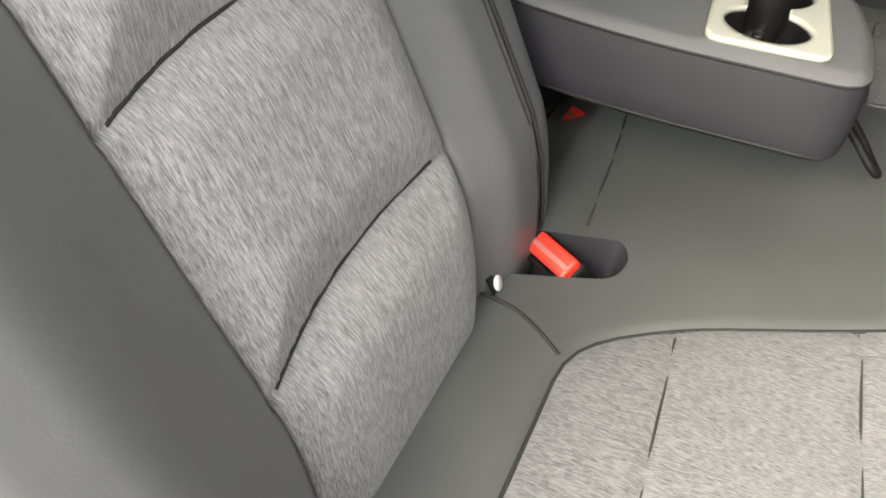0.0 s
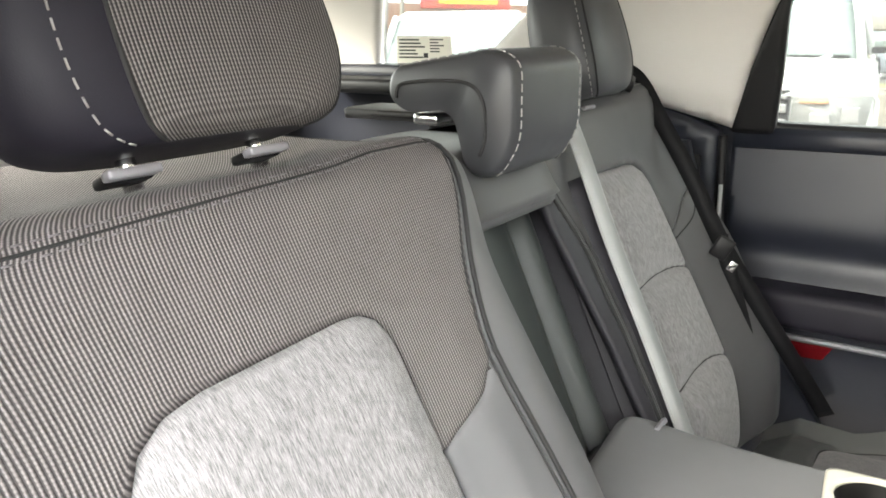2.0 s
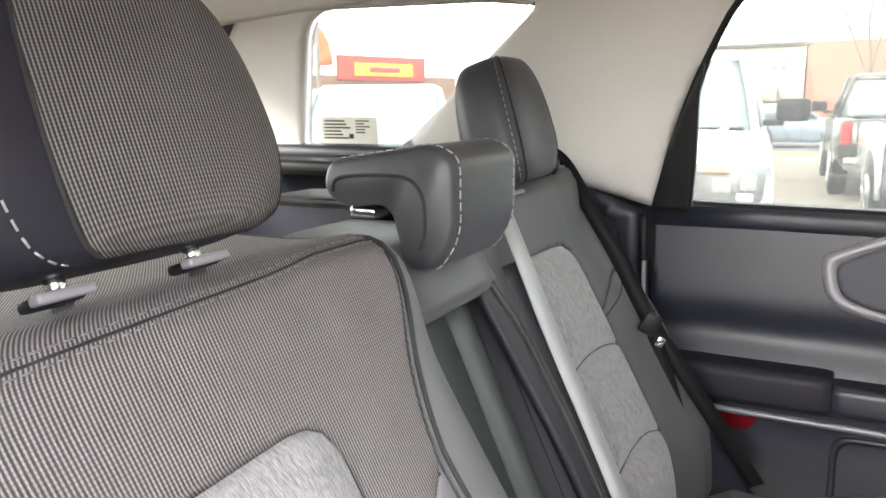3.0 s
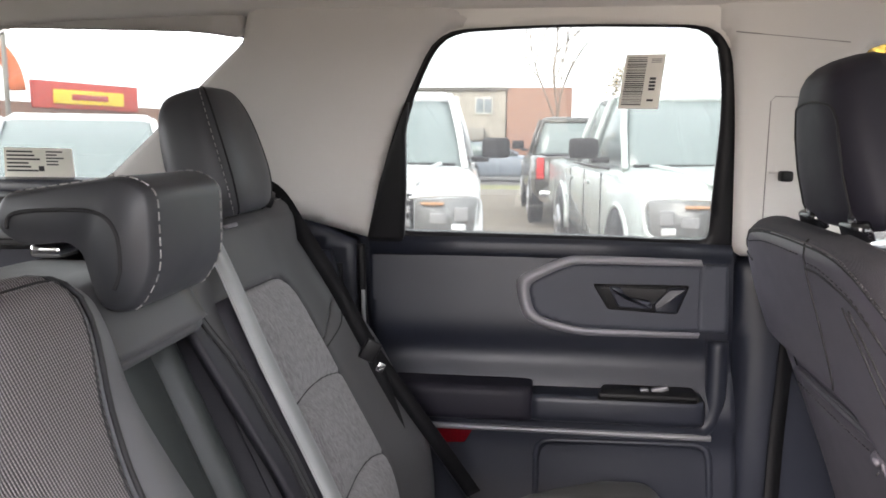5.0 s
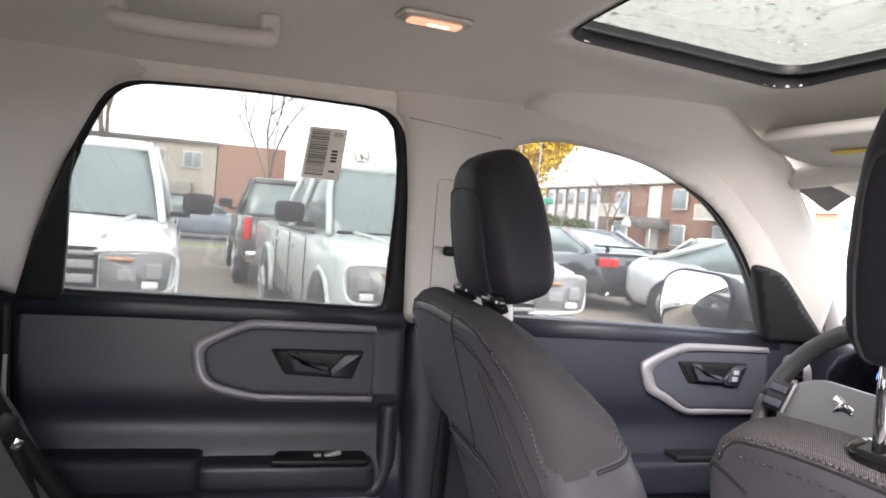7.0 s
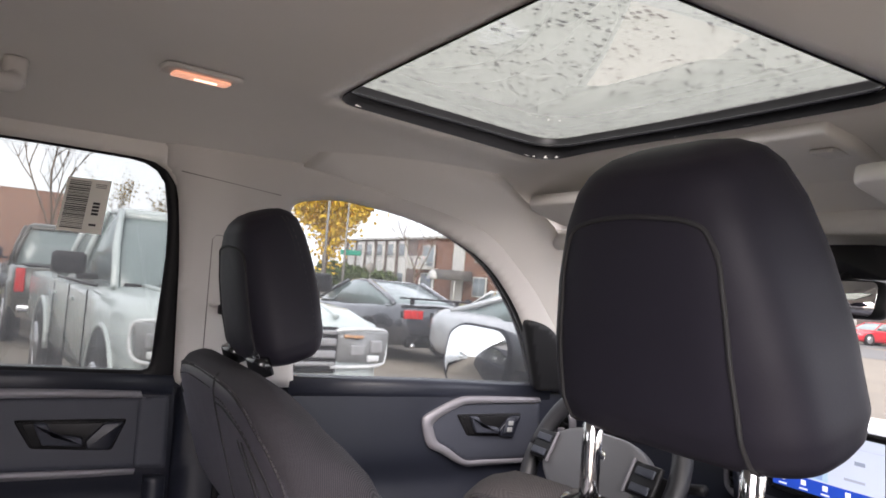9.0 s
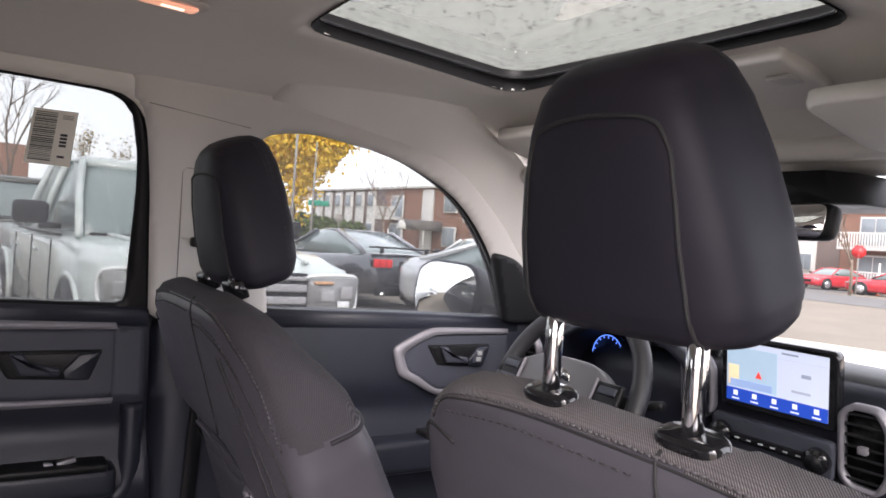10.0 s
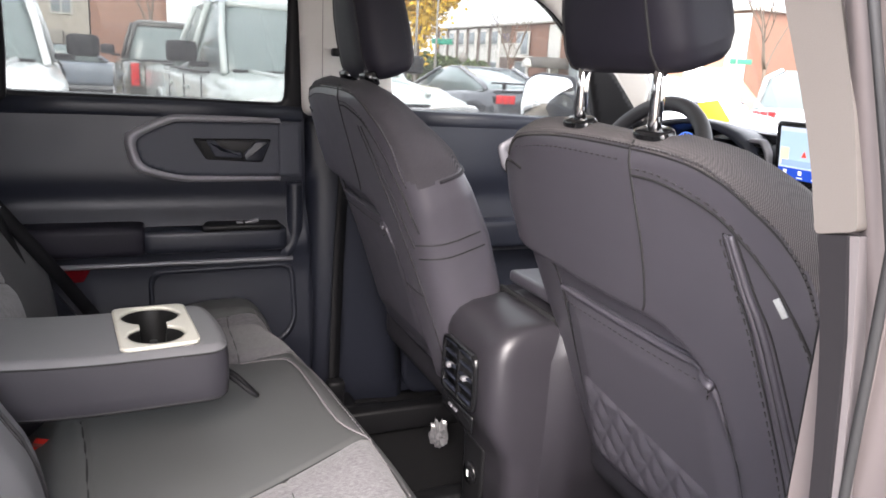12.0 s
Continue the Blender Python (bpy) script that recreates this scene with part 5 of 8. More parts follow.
for pl in (CP_R, CP_L):
    for xs in (0.054, 0.188):
        ys = np.linspace(pl[:, 1].min(), pl[:, 1].max(), 60)
        ln = np.stack([xs + 0.05 * np.sign(pl[:, 1].mean()) * (ys - pl[:, 1].mean()), ys], 1)
        ln = ln[sd_poly(ln[:, 0], ln[:, 1], pl) < -0.002]
        part("seam", tube(on(ln, 0.0008), 0.0012, 6), SEAM, cushion)
part("piping", tube(on(list(CP_L) + [CP_L[0]], 0.0005), 0.0016, 6), SEAM, cushion)
part("piping", tube(on(list(CP_R) + [CP_R[0]], 0.0005), 0.0016, 6), SEAM, cushion)
frontline = [(front_x(y) - 0.035, y) for y in np.linspace(-0.6, 0.62, 60)]
part("stitching", dashes(on(frontline, 0.001), 0.007, 0.004, 0.0009), STITCH_D, cushion)


def buckle(x, y, z, rz, tilt, label):
    b = thing("belt_buckle", label, "belt buckle", pose(x, y, z, 0, tilt, rz) @ Matrix.Scale(1.05, 4), group="belt buckles")
    part("housing", box(0.026, 0.050, 0.075, (0, 0, -0.036), 0.006), BLACK, b)
    r = part("button", box(0.020, 0.044, 0.012, (0.0, 0, 0.004), 0.003), RED, b, "red release button")
    part("slot", box(0.0045, 0.041, 0.004, (0.001, 0, 0.0098), 0.0006), mat("slot_grey_pink", (0.30, 0.10, 0.09), 0.5), r)
    part("plate", box(0.004, 0.050, 0.010, (0.014, 0, 0.0), 0.001), GLOSS, b)
    return b


buckle(-0.062, -0.180, 0.776, -120, 40, "black seat belt buckle with a red button in the seat crease")
buckle(-0.106, 0.058, 0.764, -120, 40, "black seat belt buckle with a red button under the armrest")


def ribbon(pts, width, across, t=0.0014):
    pts, w = np.array(pts, float), []
    for i, p in enumerate(pts):
        a = np.array(across[i] if np.ndim(across) > 1 else across, float)
        a = a / np.linalg.norm(a)
        d = pts[min(i + 1, len(pts) - 1)] - pts[max(i - 1, 0)]
        nrm = np.cross(d / np.linalg.norm(d), a)
        w.append([p - a * width / 2 - nrm * t, p + a * width / 2 - nrm * t, p + a * width / 2 + nrm * t, p - a * width / 2 + nrm * t])
    return loft(w)


# belts
cb = thing("centre_seat_belt", "grey centre seat belt webbing lying down the driver side backrest edge", "seat belt")
CB = spline([seat_frame(-0.138, 0.358, 0.785, TH) @ Vector(q) for q in ((-0.118, 0.62, -0.01), (-0.126, 0.57, 0.018), (-0.142, 0.50, 0.026), (-0.165, 0.37, 0.026), (-0.182, 0.21, 0.026), (-0.196, 0.06, 0.02), (-0.20, 0.0, 0.005))], 6)
part("webbing", ribbon(CB, 0.030, (0.12, 0.99, 0.06)), WEB_S, cb)
for q in (-1, 1):
    part("woven_edge", tube([np.array(p) + q * 0.0155 * np.array((0.12, 0.99, 0.06)) for p in CB], 0.0017, 6), WEB_S, cb)
lb = thing("rear_seat_belt", "black rear seat belt with a latch plate hanging beside the door", "seat belt")
part("webbing", ribbon(spline([(-0.47, 0.5, 1.335), (-0.414, 0.569, 1.31), (-0.345, 0.532, 1.232), (-0.291, 0.528, 1.149), (-0.238, 0.524, 1.056), (-0.181, 0.531, 0.969), (-0.129, 0.548, 0.887), (-0.064, 0.592, 0.769)], 8), 0.026, (0.86, 0.30, 0.36)), WEB, lb)
part("webbing", ribbon(spline([(-0.239, 0.529, 1.062), (-0.233, 0.524, 1.044), (-0.206, 0.521, 0.971), (-0.179, 0.521, 0.883), (-0.169, 0.538, 0.779)], 8), 0.022, (0.86, 0.30, 0.36)), WEB, lb)
part("cord", tube(spline([(-0.282, 0.680, 1.115), (-0.278, 0.670, 1.05), (-0.262, 0.64, 1.01), (-0.25, 0.615, 1.01)], 8), 0.004, 8), WEB_S, lb, "thin pale cord")
part("latch_plate", box(0.028, 0.008, 0.036, (-0.232, 0.514, 1.047), 0.004, m=pose(0, 0, 0, 0, 28, 15)), BLACK, lb)
part("latch_tongue", box(0.012, 0.003, 0.016, (-0.215, 0.514, 1.019), 0.001, m=pose(0, 0, 0, 0, 28, 15)), CHROME, lb, "chrome latch tongue")
part("belt_guide", box(0.05, 0.05, 0.022, (-0.415, 0.515, 1.300), 0.008, m=pose(0, 0, 0, 10, 20, 20)), BLACK, lb)
slot = thing("belt_slot", "small black belt slot in the side trim", "belt slot")
part("bezel", box(0.022, 0.008, 0.075, (-0.335, 0.695, 1.125), 0.003), BLACK, slot)
fpipe = thing("door_seal", "black rubber seal standing beside the door edge", "door seal")
part("seal", tube(spline([(-0.288, 0.690, 1.20), (-0.282, 0.688, 1.05), (-0.262, 0.684, 0.92), (-0.225, 0.68, 0.78), (-0.16, 0.675, 0.62), (-0.10, 0.67, 0.50)], 8), 0.008, 8), BLACK, fpipe)
scuff = thing("side_panel", "dark seat side panel beside the rear door", "side panel")
part("panel", loft([[(x0, 0.60, z), (x0 + 0.16 + w, 0.655, z), (x0 + 0.16 + w, 0.68, z), (x0, 0.68, z)] for x0, z, w in ((-0.50, 1.19, 0.0), (-0.47, 1.05, 0.01), (-0.40, 0.90, 0.03), (-0.33, 0.76, 0.06), (-0.24, 0.60, 0.08), (-0.20, 0.48, 0.10))]), TRIM_D, scuff)
cs = thing("latch_cover", "light grey rounded latch cover beside the rear seat", "latch cover", pose(-0.170, -0.606, 0.985, 0, -28, 0))
part("cover", box(0.03, 0.03, 0.05, (0, 0, 0), 0.012, 4), SILVER, cs)
shelf = thing("cargo_ledge", "ribbed black plastic ledge under the quarter window", "cargo ledge")
part("ledge", box(0.50, 0.14, 0.03, (-0.92, 0.62, 1.275), 0.01), BLACK, shelf)
for i in range(9):
    part("rib", box(0.006, 0.07, 0.006, (-0.86 + 0.016 * i, 0.615, 1.293), 0.002), TRIM_D, shelf)
part("bracket", box(0.10, 0.10, 0.06, (-0.70, 0.50, 1.235), 0.012), BLACK, shelf)
part("hook", tube(spline([(-0.66, 0.44, 1.27), (-0.65, 0.43, 1.235), (-0.665, 0.43, 1.21), (-0.68, 0.44, 1.23)], 5), 0.004, 6), GLOSS, shelf)


# ---- front seats ----
REC = fillet([(0.32, 0.298), (0.15, 0.298), (0.05, 0.290), (-0.085, 0.288), (-0.148, 0.245), (-0.166, 0.15), (-0.168, -0.12), (0.32, -0.12)], [.01, .2, .2, .05, .06, .1, .01, .01])


def front_seat(x, y, z0, label, hr0=0.548, hk=0.92, zip_side=True, hz=0.064, hx=0.0, pz=0.036):
    """A front seat seen from behind; local x to the driver's side, y up its back, z ahead."""
    e = thing("car_seat", label, "car seat", seat_frame(x, y, z0, 19.3), group="front seats")
    Hs = np.array([-0.06, 0.0, 0.10, 0.20, 0.29, 0.36, 0.415, 0.448, 0.469, 0.484, 0.490])
    Ws = np.array([0.225, 0.232, 0.250, 0.268, 0.280, 0.277, 0.260, 0.235, 0.205, 0.165, 0.10])
    Ds = np.array([0.075, 0.078, 0.080, 0.078, 0.070, 0.062, 0.054, 0.048, 0.042, 0.032, 0.015])
    Cs = np.array([0.078, 0.080, 0.082, 0.080, 0.072, 0.064, 0.058, 0.054, 0.051, 0.048, 0.047])
    EX = 4.4
    Ws = Ws * 1.06
    hh = np.concatenate([np.linspace(-0.06, 0.41, 90), np.linspace(0.416, 0.490, 20)])
    W, D, C = (np.interp(hh, Hs, a) for a in (Ws, Ds, Cs))
    n = 180

    def sunk(s, h):
        q = np.clip(-sd_poly(np.asarray(s, float), np.asarray(h, float), REC) / 0.022, 0, 1)
        return 0.020 * q * q * (3 - 2 * q)

    rings = [np.stack([r[:, 0], np.full(n, h), c + r[:, 1]], 1) for h, c, r in ((h, c, resample(sellipse(w, d, 720, EX), n)) for h, w, d, c in zip(hh, W, D, C))]
    v, f = loft(rings)
    v = np.array(v, float)
    cz = np.interp(v[:, 1], hh, C)
    dz = np.interp(v[:, 1], hh, D)
    v[:, 2] += sunk(v[:, 0], v[:, 1]) * np.clip((cz - v[:, 2]) / dz, 0, 1)
    bs, bh = np.array([(-0.29, 0.325), (-0.275, 0.345), (-0.262, 0.39), (-0.237, 0.427), (-0.185, 0.462), (-0.13, 0.476), (-0.043, 0.480), (0.10, 0.478), (0.20, 0.463), (0.235, 0.435), (0.27, 0.40), (0.29, 0.37)]).T
    isknit = np.where(v[:, 2] < cz, v[:, 1] > np.interp(v[:, 0], bs, bh), v[:, 1] > 0.327)
    knitf = [q for q in f if all(isknit[i] for i in q)]
    ks = set(map(tuple, knitf))
    v[:, 1] -= 0.95 * np.clip(v[:, 2] - 0.048, 0, 0.05) * np.clip((v[:, 1] - 0.36) / 0.10, 0, 1)
    part("shoulder_knit", (v, knitf), KNIT_D if zip_side else KNIT_SHADE, e, "ribbed grey knit shoulder cover")
    part("back_cover", (v, [q for q in f if tuple(q) not in ks]), LEATHER_B, e)
    hem = resample(sellipse(float(np.interp(0.327, hh, W)) + 0.0006, float(np.interp(0.327, hh, D)) + 0.0006, 720, EX), n)
    hem = hem[np.argsort(np.arctan2(hem[:, 1], hem[:, 0]))]
    part("piping", tube([(p[0], 0.3255, float(np.interp(0.327, hh, C)) + p[1]) for p in hem if p[1] >= -0.002], 0.0030, 6), LEATHER_D, e)

    def rear(s, h, lift=0.0):
        s, h = np.asarray(s, float), np.asarray(h, float)
        w, d, c = np.interp(h, Hs, Ws), np.interp(h, Hs, Ds), np.interp(h, Hs, Cs)
        q = np.clip(1 - np.abs(s / w) ** EX, 0, 1) ** (1 / EX)
        return np.stack([np.clip(s, -w, w), h, c - d * q + sunk(s, h) * q - lift], 1)

    def seam(pts, r=0.0015, lift=0.0002, material=SEAM, nm="piping", n=8):
        P = spline(pts, n)
        return part(nm, tube(rear(P[:, 0], P[:, 1], lift), r, 6), material, e)

    def stitch(pts, off=(0.0, 0.0), lift=0.0006, size=(0.006, 0.005, 0.0008), material=STITCH_K, lab=""):
        P = spline(pts, 10)
        part("stitching", dashes(rear(P[:, 0] + off[0], P[:, 1] + off[1], lift), *size), material, e, lab)

    # main seam beside the middle, curved side seams, braid under the knit
    seam([(-0.054, 0.486), (-0.060, 0.44), (-0.062, 0.37), (-0.052, 0.311), (-0.044, 0.292)])
    line = [(-0.060, 0.454), (-0.11, 0.452), (-0.18, 0.432), (-0.234, 0.383), (-0.262, 0.32), (-0.270, 0.25)]
    seam(line)
    stitch(line, (0.004, 0.007))
    braid = [(0.235, 0.435), (0.20, 0.463), (0.10, 0.478), (-0.043, 0.480), (-0.13, 0.476), (-0.185, 0.462), (-0.237, 0.427), (-0.262, 0.39), (-0.275, 0.33)]
    seam(braid, 0.0012)
    stitch(braid, (0.0, 0.004), 0.001, (0.004, 0.002, 0.0013), STITCH_B, "ribbed braid stitching")
    stitch([(0.20, 0.452), (0.10, 0.466), (-0.043, 0.468)])
    seam([(0.270, 0.40), (0.255, 0.422), (0.225, 0.428), (0.19, 0.424)], 0.0020)
    # inner field of the recess with a hemmed map pocket and a quilted base
    seam([(0.245, 0.290), (0.200, 0.280), (0.180, 0.25), (0.180, 0.13), (0.186, -0.02)])
    seam([(-0.152, 0.222), (-0.158, 0.12), (-0.152, -0.02)])
    po = fillet([(0.164, 0.254), (0.06, 0.250), (-0.04, 0.247), (-0.152, 0.246), (-0.155, -0.03), (0.182, -0.03)], [.015, .1, .1, .015, .02, .02])
    vv, ff = patch(-0.17, 0.20, -0.04, 0.27, 0.006, lambda U, V: tuple(rear(U, V, 0.004 + 0.008 * np.clip(-sd_poly(U, V, po) / 0.04, 0, 1)).T), lambda U, V: sd_poly(U, V, po))
    thick(part("map_pocket", (vv, ff[:, ::-1]), LEATHER_B, e), 0.004)
    hem = [(0.162, 0.250), (0.10, 0.247), (0.03, 0.244), (-0.05, 0.242), (-0.151, 0.243)]
    seam(hem, 0.0045, 0.007, LEATHER_B, "pocket_hem")
    stitch(hem, (0, -0.016), 0.0125)
    if zip_side:
        qo = fillet([(0.150, 0.118), (-0.105, 0.060), (-0.125, -0.028), (0.165, -0.028)], .015)

        def quilt(U, V):
            a, b = (U / 0.046 + V / 0.062) % 1, (U / 0.046 - V / 0.062) % 1
            puff = np.minimum(np.minimum(a, 1 - a), np.minimum(b, 1 - b))
            edge = np.clip(-sd_poly(U, V, qo) / 0.008, 0, 1)
            return tuple(rear(U, V, 0.0124 + 0.0050 * edge * np.sqrt(np.clip(puff / 0.5, 0, 1))).T)

        vq, fq = patch(-0.14, 0.18, -0.04, 0.13, 0.0035, quilt, lambda U, V: sd_poly(U, V, qo))
        part("quilted_panel", (vq, fq[:, ::-1]), LEATHER_B, e, "diamond quilted leatherette panel")
    if zip_side:
        for k, dd, r in ((-0.006, SEAM, 0.0010), (0.002, LEATHER_B, 0.0036), (0.009, LEATHER_B, 0.0036), (0.0055, SEAM, 0.0022), (0.017, SEAM, 0.0010)):
            seam([(-0.188 - k * 0.6, 0.419), (-0.200 - k * 0.8, 0.37), (-0.212 - k, 0.32), (-0.222 - k, 0.22), (-0.226 - k, 0.12), (-0.218 - k, 0.0)], r, 0.0008, dd, "zipper")
        stitch([(-0.180, 0.412), (-0.193, 0.365), (-0.203, 0.31), (-0.212, 0.2), (-0.214, 0.08)])
        tg = rear([-0.243], [0.363], 0.004)[0]
        part("side_tag", box(0.006, 0.018, 0.003, (0, 0, 0), 0.001, m=Matrix.Translation(tg) @ pose(0, 0, 0, 0, 35, -28)), WEB_S, e, "small pale woven tag")
    else:
        seam([(-0.150, 0.425), (-0.185, 0.36), (-0.208, 0.29), (-0.220, 0.20), (-0.222, 0.08), (-0.215, 0.0)])
        seam([(-0.165, 0.425), (-0.205, 0.36), (-0.232, 0.29), (-0.245, 0.22)])
        for h in (0.222, 0.196):
            w, d, c = np.interp(h, Hs, Ws), np.interp(h, Hs, Ds), np.interp(h, Hs, Cs)
            arc = [(w * -math.cos(a) ** (2 / EX) - 0.0005, h + 0.006 * math.sin(3 * a), c - d * math.sin(a) ** (2 / EX)) for a in np.linspace(0.001, 0.75, 16)] + []
            arc = [(-w - 0.0005, h, c + d * 0.5)] + arc
            part("piping", tube(arc, 0.0014, 6), SEAM, e)
        part("lower_seam", tube(rear(np.linspace(-0.22, -0.14, 8), np.linspace(0.125, 0.14, 8), 0.0004), 0.0013, 6), SEAM, e)
    # chrome posts in their sockets
    for q in (-0.067, 0.069):
        zb = pz
        part("post_socket", loft([[(q + r[0] * k, h, zb + r[1] * k) for r in sellipse(0.026, 0.013, 24, 3.0)] for h, k in ((0.470, 1.0), (0.4915, 1.0), (0.4945, 0.88), (0.495, 0.4))]), GLOSS, e)
        part("post", tube([(q, 0.478, zb - 0.004), (q, 0.53, zb + 0.013), (q, hr0 + 0.03, zb + 0.35 * (hr0 - 0.46))], 0.0072, 14), CHROME, e, "chrome headrest post")
    # headrest
    hs = [hk * q for q in (0.0, 0.004, 0.012, 0.03, 0.08, 0.13, 0.17, 0.195, 0.208, 0.216, 0.219)]
    ws = [0.87 * q for q in (0.100, 0.117, 0.124, 0.127, 0.119, 0.106, 0.092, 0.079, 0.067, 0.050, 0.03)]
    ds = [0.025, 0.038, 0.046, 0.052, 0.055, 0.054, 0.050, 0.044, 0.036, 0.024, 0.01]
    fh = hk * np.concatenate([np.linspace(0, 0.03, 8), np.linspace(0.04, 0.18, 14), np.linspace(0.185, 0.219, 12)])
    hr = []
    for h in fh:
        r = resample(sellipse(np.interp(h, hs, ws), np.interp(h, hs, ds), 480, 3.3), 96)
        hr.append(np.stack([r[:, 0] + hx, hr0 + np.full(96, h), hz + r[:, 1] + 0.12 * h], 1))
    hd = part("headrest", loft(hr), LEATHER_H, e, "black leatherette headrest")

    def hrear(s, h, lift=0.0006):
        w, d = np.interp(h, hs, ws), np.interp(h, hs, ds)
        q = np.clip(1 - np.abs(s / w) ** 3.3, 0, 1) ** (1 / 3.3)
        return np.stack([s + hx, hr0 + h, hz - d * q + 0.12 * h - lift], 1)

    P = spline([(-0.076, 0.003), (-0.075, 0.05), (-0.071, 0.11), (-0.065, 0.136), (-0.050, 0.151), (0.0, 0.156), (0.046, 0.150), (0.060, 0.134), (0.068, 0.10), (0.078, 0.05), (0.082, 0.003)], 10)
    P[:, 1] *= hk / 0.88
    part("piping", tube(hrear(P[:, 0], P[:, 1]), 0.0017, 6), SEAM, hd)
    for q in (-1, 1):
        P = np.linspace(0.004, 0.205 * hk, 24)
        wl, dl = np.interp(P, hs, ws), np.interp(P, hs, ds)
        line = np.stack([hx + q * (wl * (1 - 0.5 ** 3.3) ** (1 / 3.3) + 0.0004), hr0 + P, hz + 0.12 * P + dl * 0.5], 1)
        part("stitching", dashes(line + [-q * 0.0012, 0, 0], 0.006, 0.004, 0.0009), STITCH_K, hd)
        part("piping", tube(line + [0, 0, -0.006], 0.0013, 6), SEAM, hd)
    # cushion and base
    inv = e.matrix_world.inverted()
    c = box(0.46, 0.50, 0.125, (x + 0.285, y, 0.735), 0.05, 4)
    c.transform(inv)
    part("cushion", c, LEATHER_D, e)
    b = box(0.28, 0.36, 0.13, (x + 0.34, y, 0.61), 0.02, 2)
    b.transform(inv)
    part("base", b, BLACK, e)
    for q in (-0.19, 0.19):
        r = box(0.52, 0.045, 0.06, (x + 0.17, y + q, 0.492), 0.008)
        r.transform(inv)
        part("seat_rail", r, BLACK, e)
    return e


front_seat(0.630, -0.331, 0.786, "front passenger seat in black leatherette with a map pocket", 0.542, 0.885, hz=0.088, hx=0.004)
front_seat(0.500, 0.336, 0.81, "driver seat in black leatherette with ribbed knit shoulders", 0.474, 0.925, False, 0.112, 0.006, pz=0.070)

# stowed driver belt at the pillar foot, rail covers, wrapped plastic on the floor
db = thing("front_seat_belt", "black front seat belt strap running down the pillar to its anchor", "seat belt")
part("webbing", ribbon(spline([(0.462, 0.700, 1.255), (0.475, 0.668, 1.12), (0.465, 0.66, 0.85), (0.45, 0.62, 0.62), (0.445, 0.60, 0.55)], 6), 0.030, (0.9, 0.4, 0)), WEB, db)
part("anchor", box(0.045, 0.035, 0.07, (0.446, 0.592, 0.54), 0.012), BLACK, db)
part("upper_guide", box(0.030, 0.012, 0.075, (0.436, 0.674, 1.375), 0.006, m=None), PILLAR, db, "light grey upper belt guide")
part("guide_loop", box(0.02, 0.024, 0.018, (0.448, 0.655, 1.335), 0.005), BLACK, db)
for px, py, s in ((0.46, 0.64, 1.0), (0.53, 0.57, 0.8)):
    rc = thing("seat_rail_cover", "black plastic seat rail end cover on the floor", "rail cover", pose(px, py, 0.455), group="seat rail covers")
    part("cover", box(0.10 * s, 0.09, 0.045, (0, 0, 0.02), 0.014, 3), BLACK, rc)
wrap = thing("plastic_wrap", "crumpled clear plastic wrap lying on the seat rail", "plastic wrap", pose(0.64, 0.40, 0.465, 0, 0, 40) @ Matrix.Scale(0.58, 4))
rng = random.Random(5)
wb = bmesh.new()
bmesh.ops.create_icosphere(wb, subdivisions=3, radius=0.045)
for vt in wb.verts:
    k = 0.6 + 0.7 * rng.random()
    vt.co = Vector((vt.co.x * 0.5 * k, vt.co.y * 0.8 * k, 0.06 + vt.co.z * 1.3 * k))
# Opaque grey with pale speckles that stand in for glints on clear plastic.
WRAP = mat("wrap_painted_glints", (0.20, 0.20, 0.21), 0.15, vary=0.6, vscale=60, spec=0.9)
part("sheet", wb, WRAP, wrap, smooth=False)

# ---- centre console ----
con = thing("centre_console", "black centre console with rear air vents and a satin lid", "centre console")
CR = lambda x, w, z0, z1: [(x + dx, y, z) for dx, y, z in [(0, -w, z0), (0, -w, z1 - 0.06), (0.012, -w * 0.96, z1 - 0.02), (0.02, -w * 0.8, z1 - 0.003), (0.02, 0, z1), (0.02, w * 0.8, z1 - 0.003), (0.012, w * 0.96, z1 - 0.02), (0, w, z1 - 0.06), (0, w, z0)]]
MAT_CON = mat("satin_console", (0.026, 0.024, 0.029), 0.40, vary=0.08, grain=0.15, gscale=1100)
prof = [(0.60, 0.104, 0.50, 0.940), (0.66, 0.104, 0.50, 0.952), (0.72, 0.104, 0.50, 0.956), (0.95, 0.104, 0.50, 0.95), (1.10, 0.12, 0.50, 0.93), (1.28, 0.14, 0.50, 1.02)]


def pod_ring(x0, w, z):
    return [(x, y, z) for x, y in resample(fillet([(x0, -w), (x0, w), (0.68, w), (0.68, -w)], [.032, .032, .004, .004]), 64)]


part("end_pod", loft([pod_ring(*p) for p in ((0.548, 0.097, 0.46), (0.546, 0.097, 0.68), (0.535, 0.098, 0.72), (0.510, 0.0995, 0.76), (0.503, 0.100, 0.79), (0.502, 0.100, 0.885), (0.507, 0.0985, 0.905), (0.518, 0.095, 0.922), (0.540, 0.089, 0.934), (0.58, 0.083, 0.940))]), MAT_CON, con)
part("body", loft([CR(*p) for p in prof]), MAT_CON, con)
part("lid", box(0.30, 0.19, 0.022, (0.77, 0, 0.966), 0.009, 3), LEATHER_B, con)
part("lid_gap", box(0.006, 0.205, 0.012, (0.612, 0, 0.942), 0.002), SEAM, con)
back = thing("console_vent", "rear air vents with black slats in the console end", "air vent", Matrix.Translation((0.499, 0.008, 0.836)))
vo = resample(fillet([(-0.064, -0.052), (0.064, -0.052), (0.062, 0.046), (-0.062, 0.046)], .016), 48)
vi = vo * np.array([0.90, 0.88])
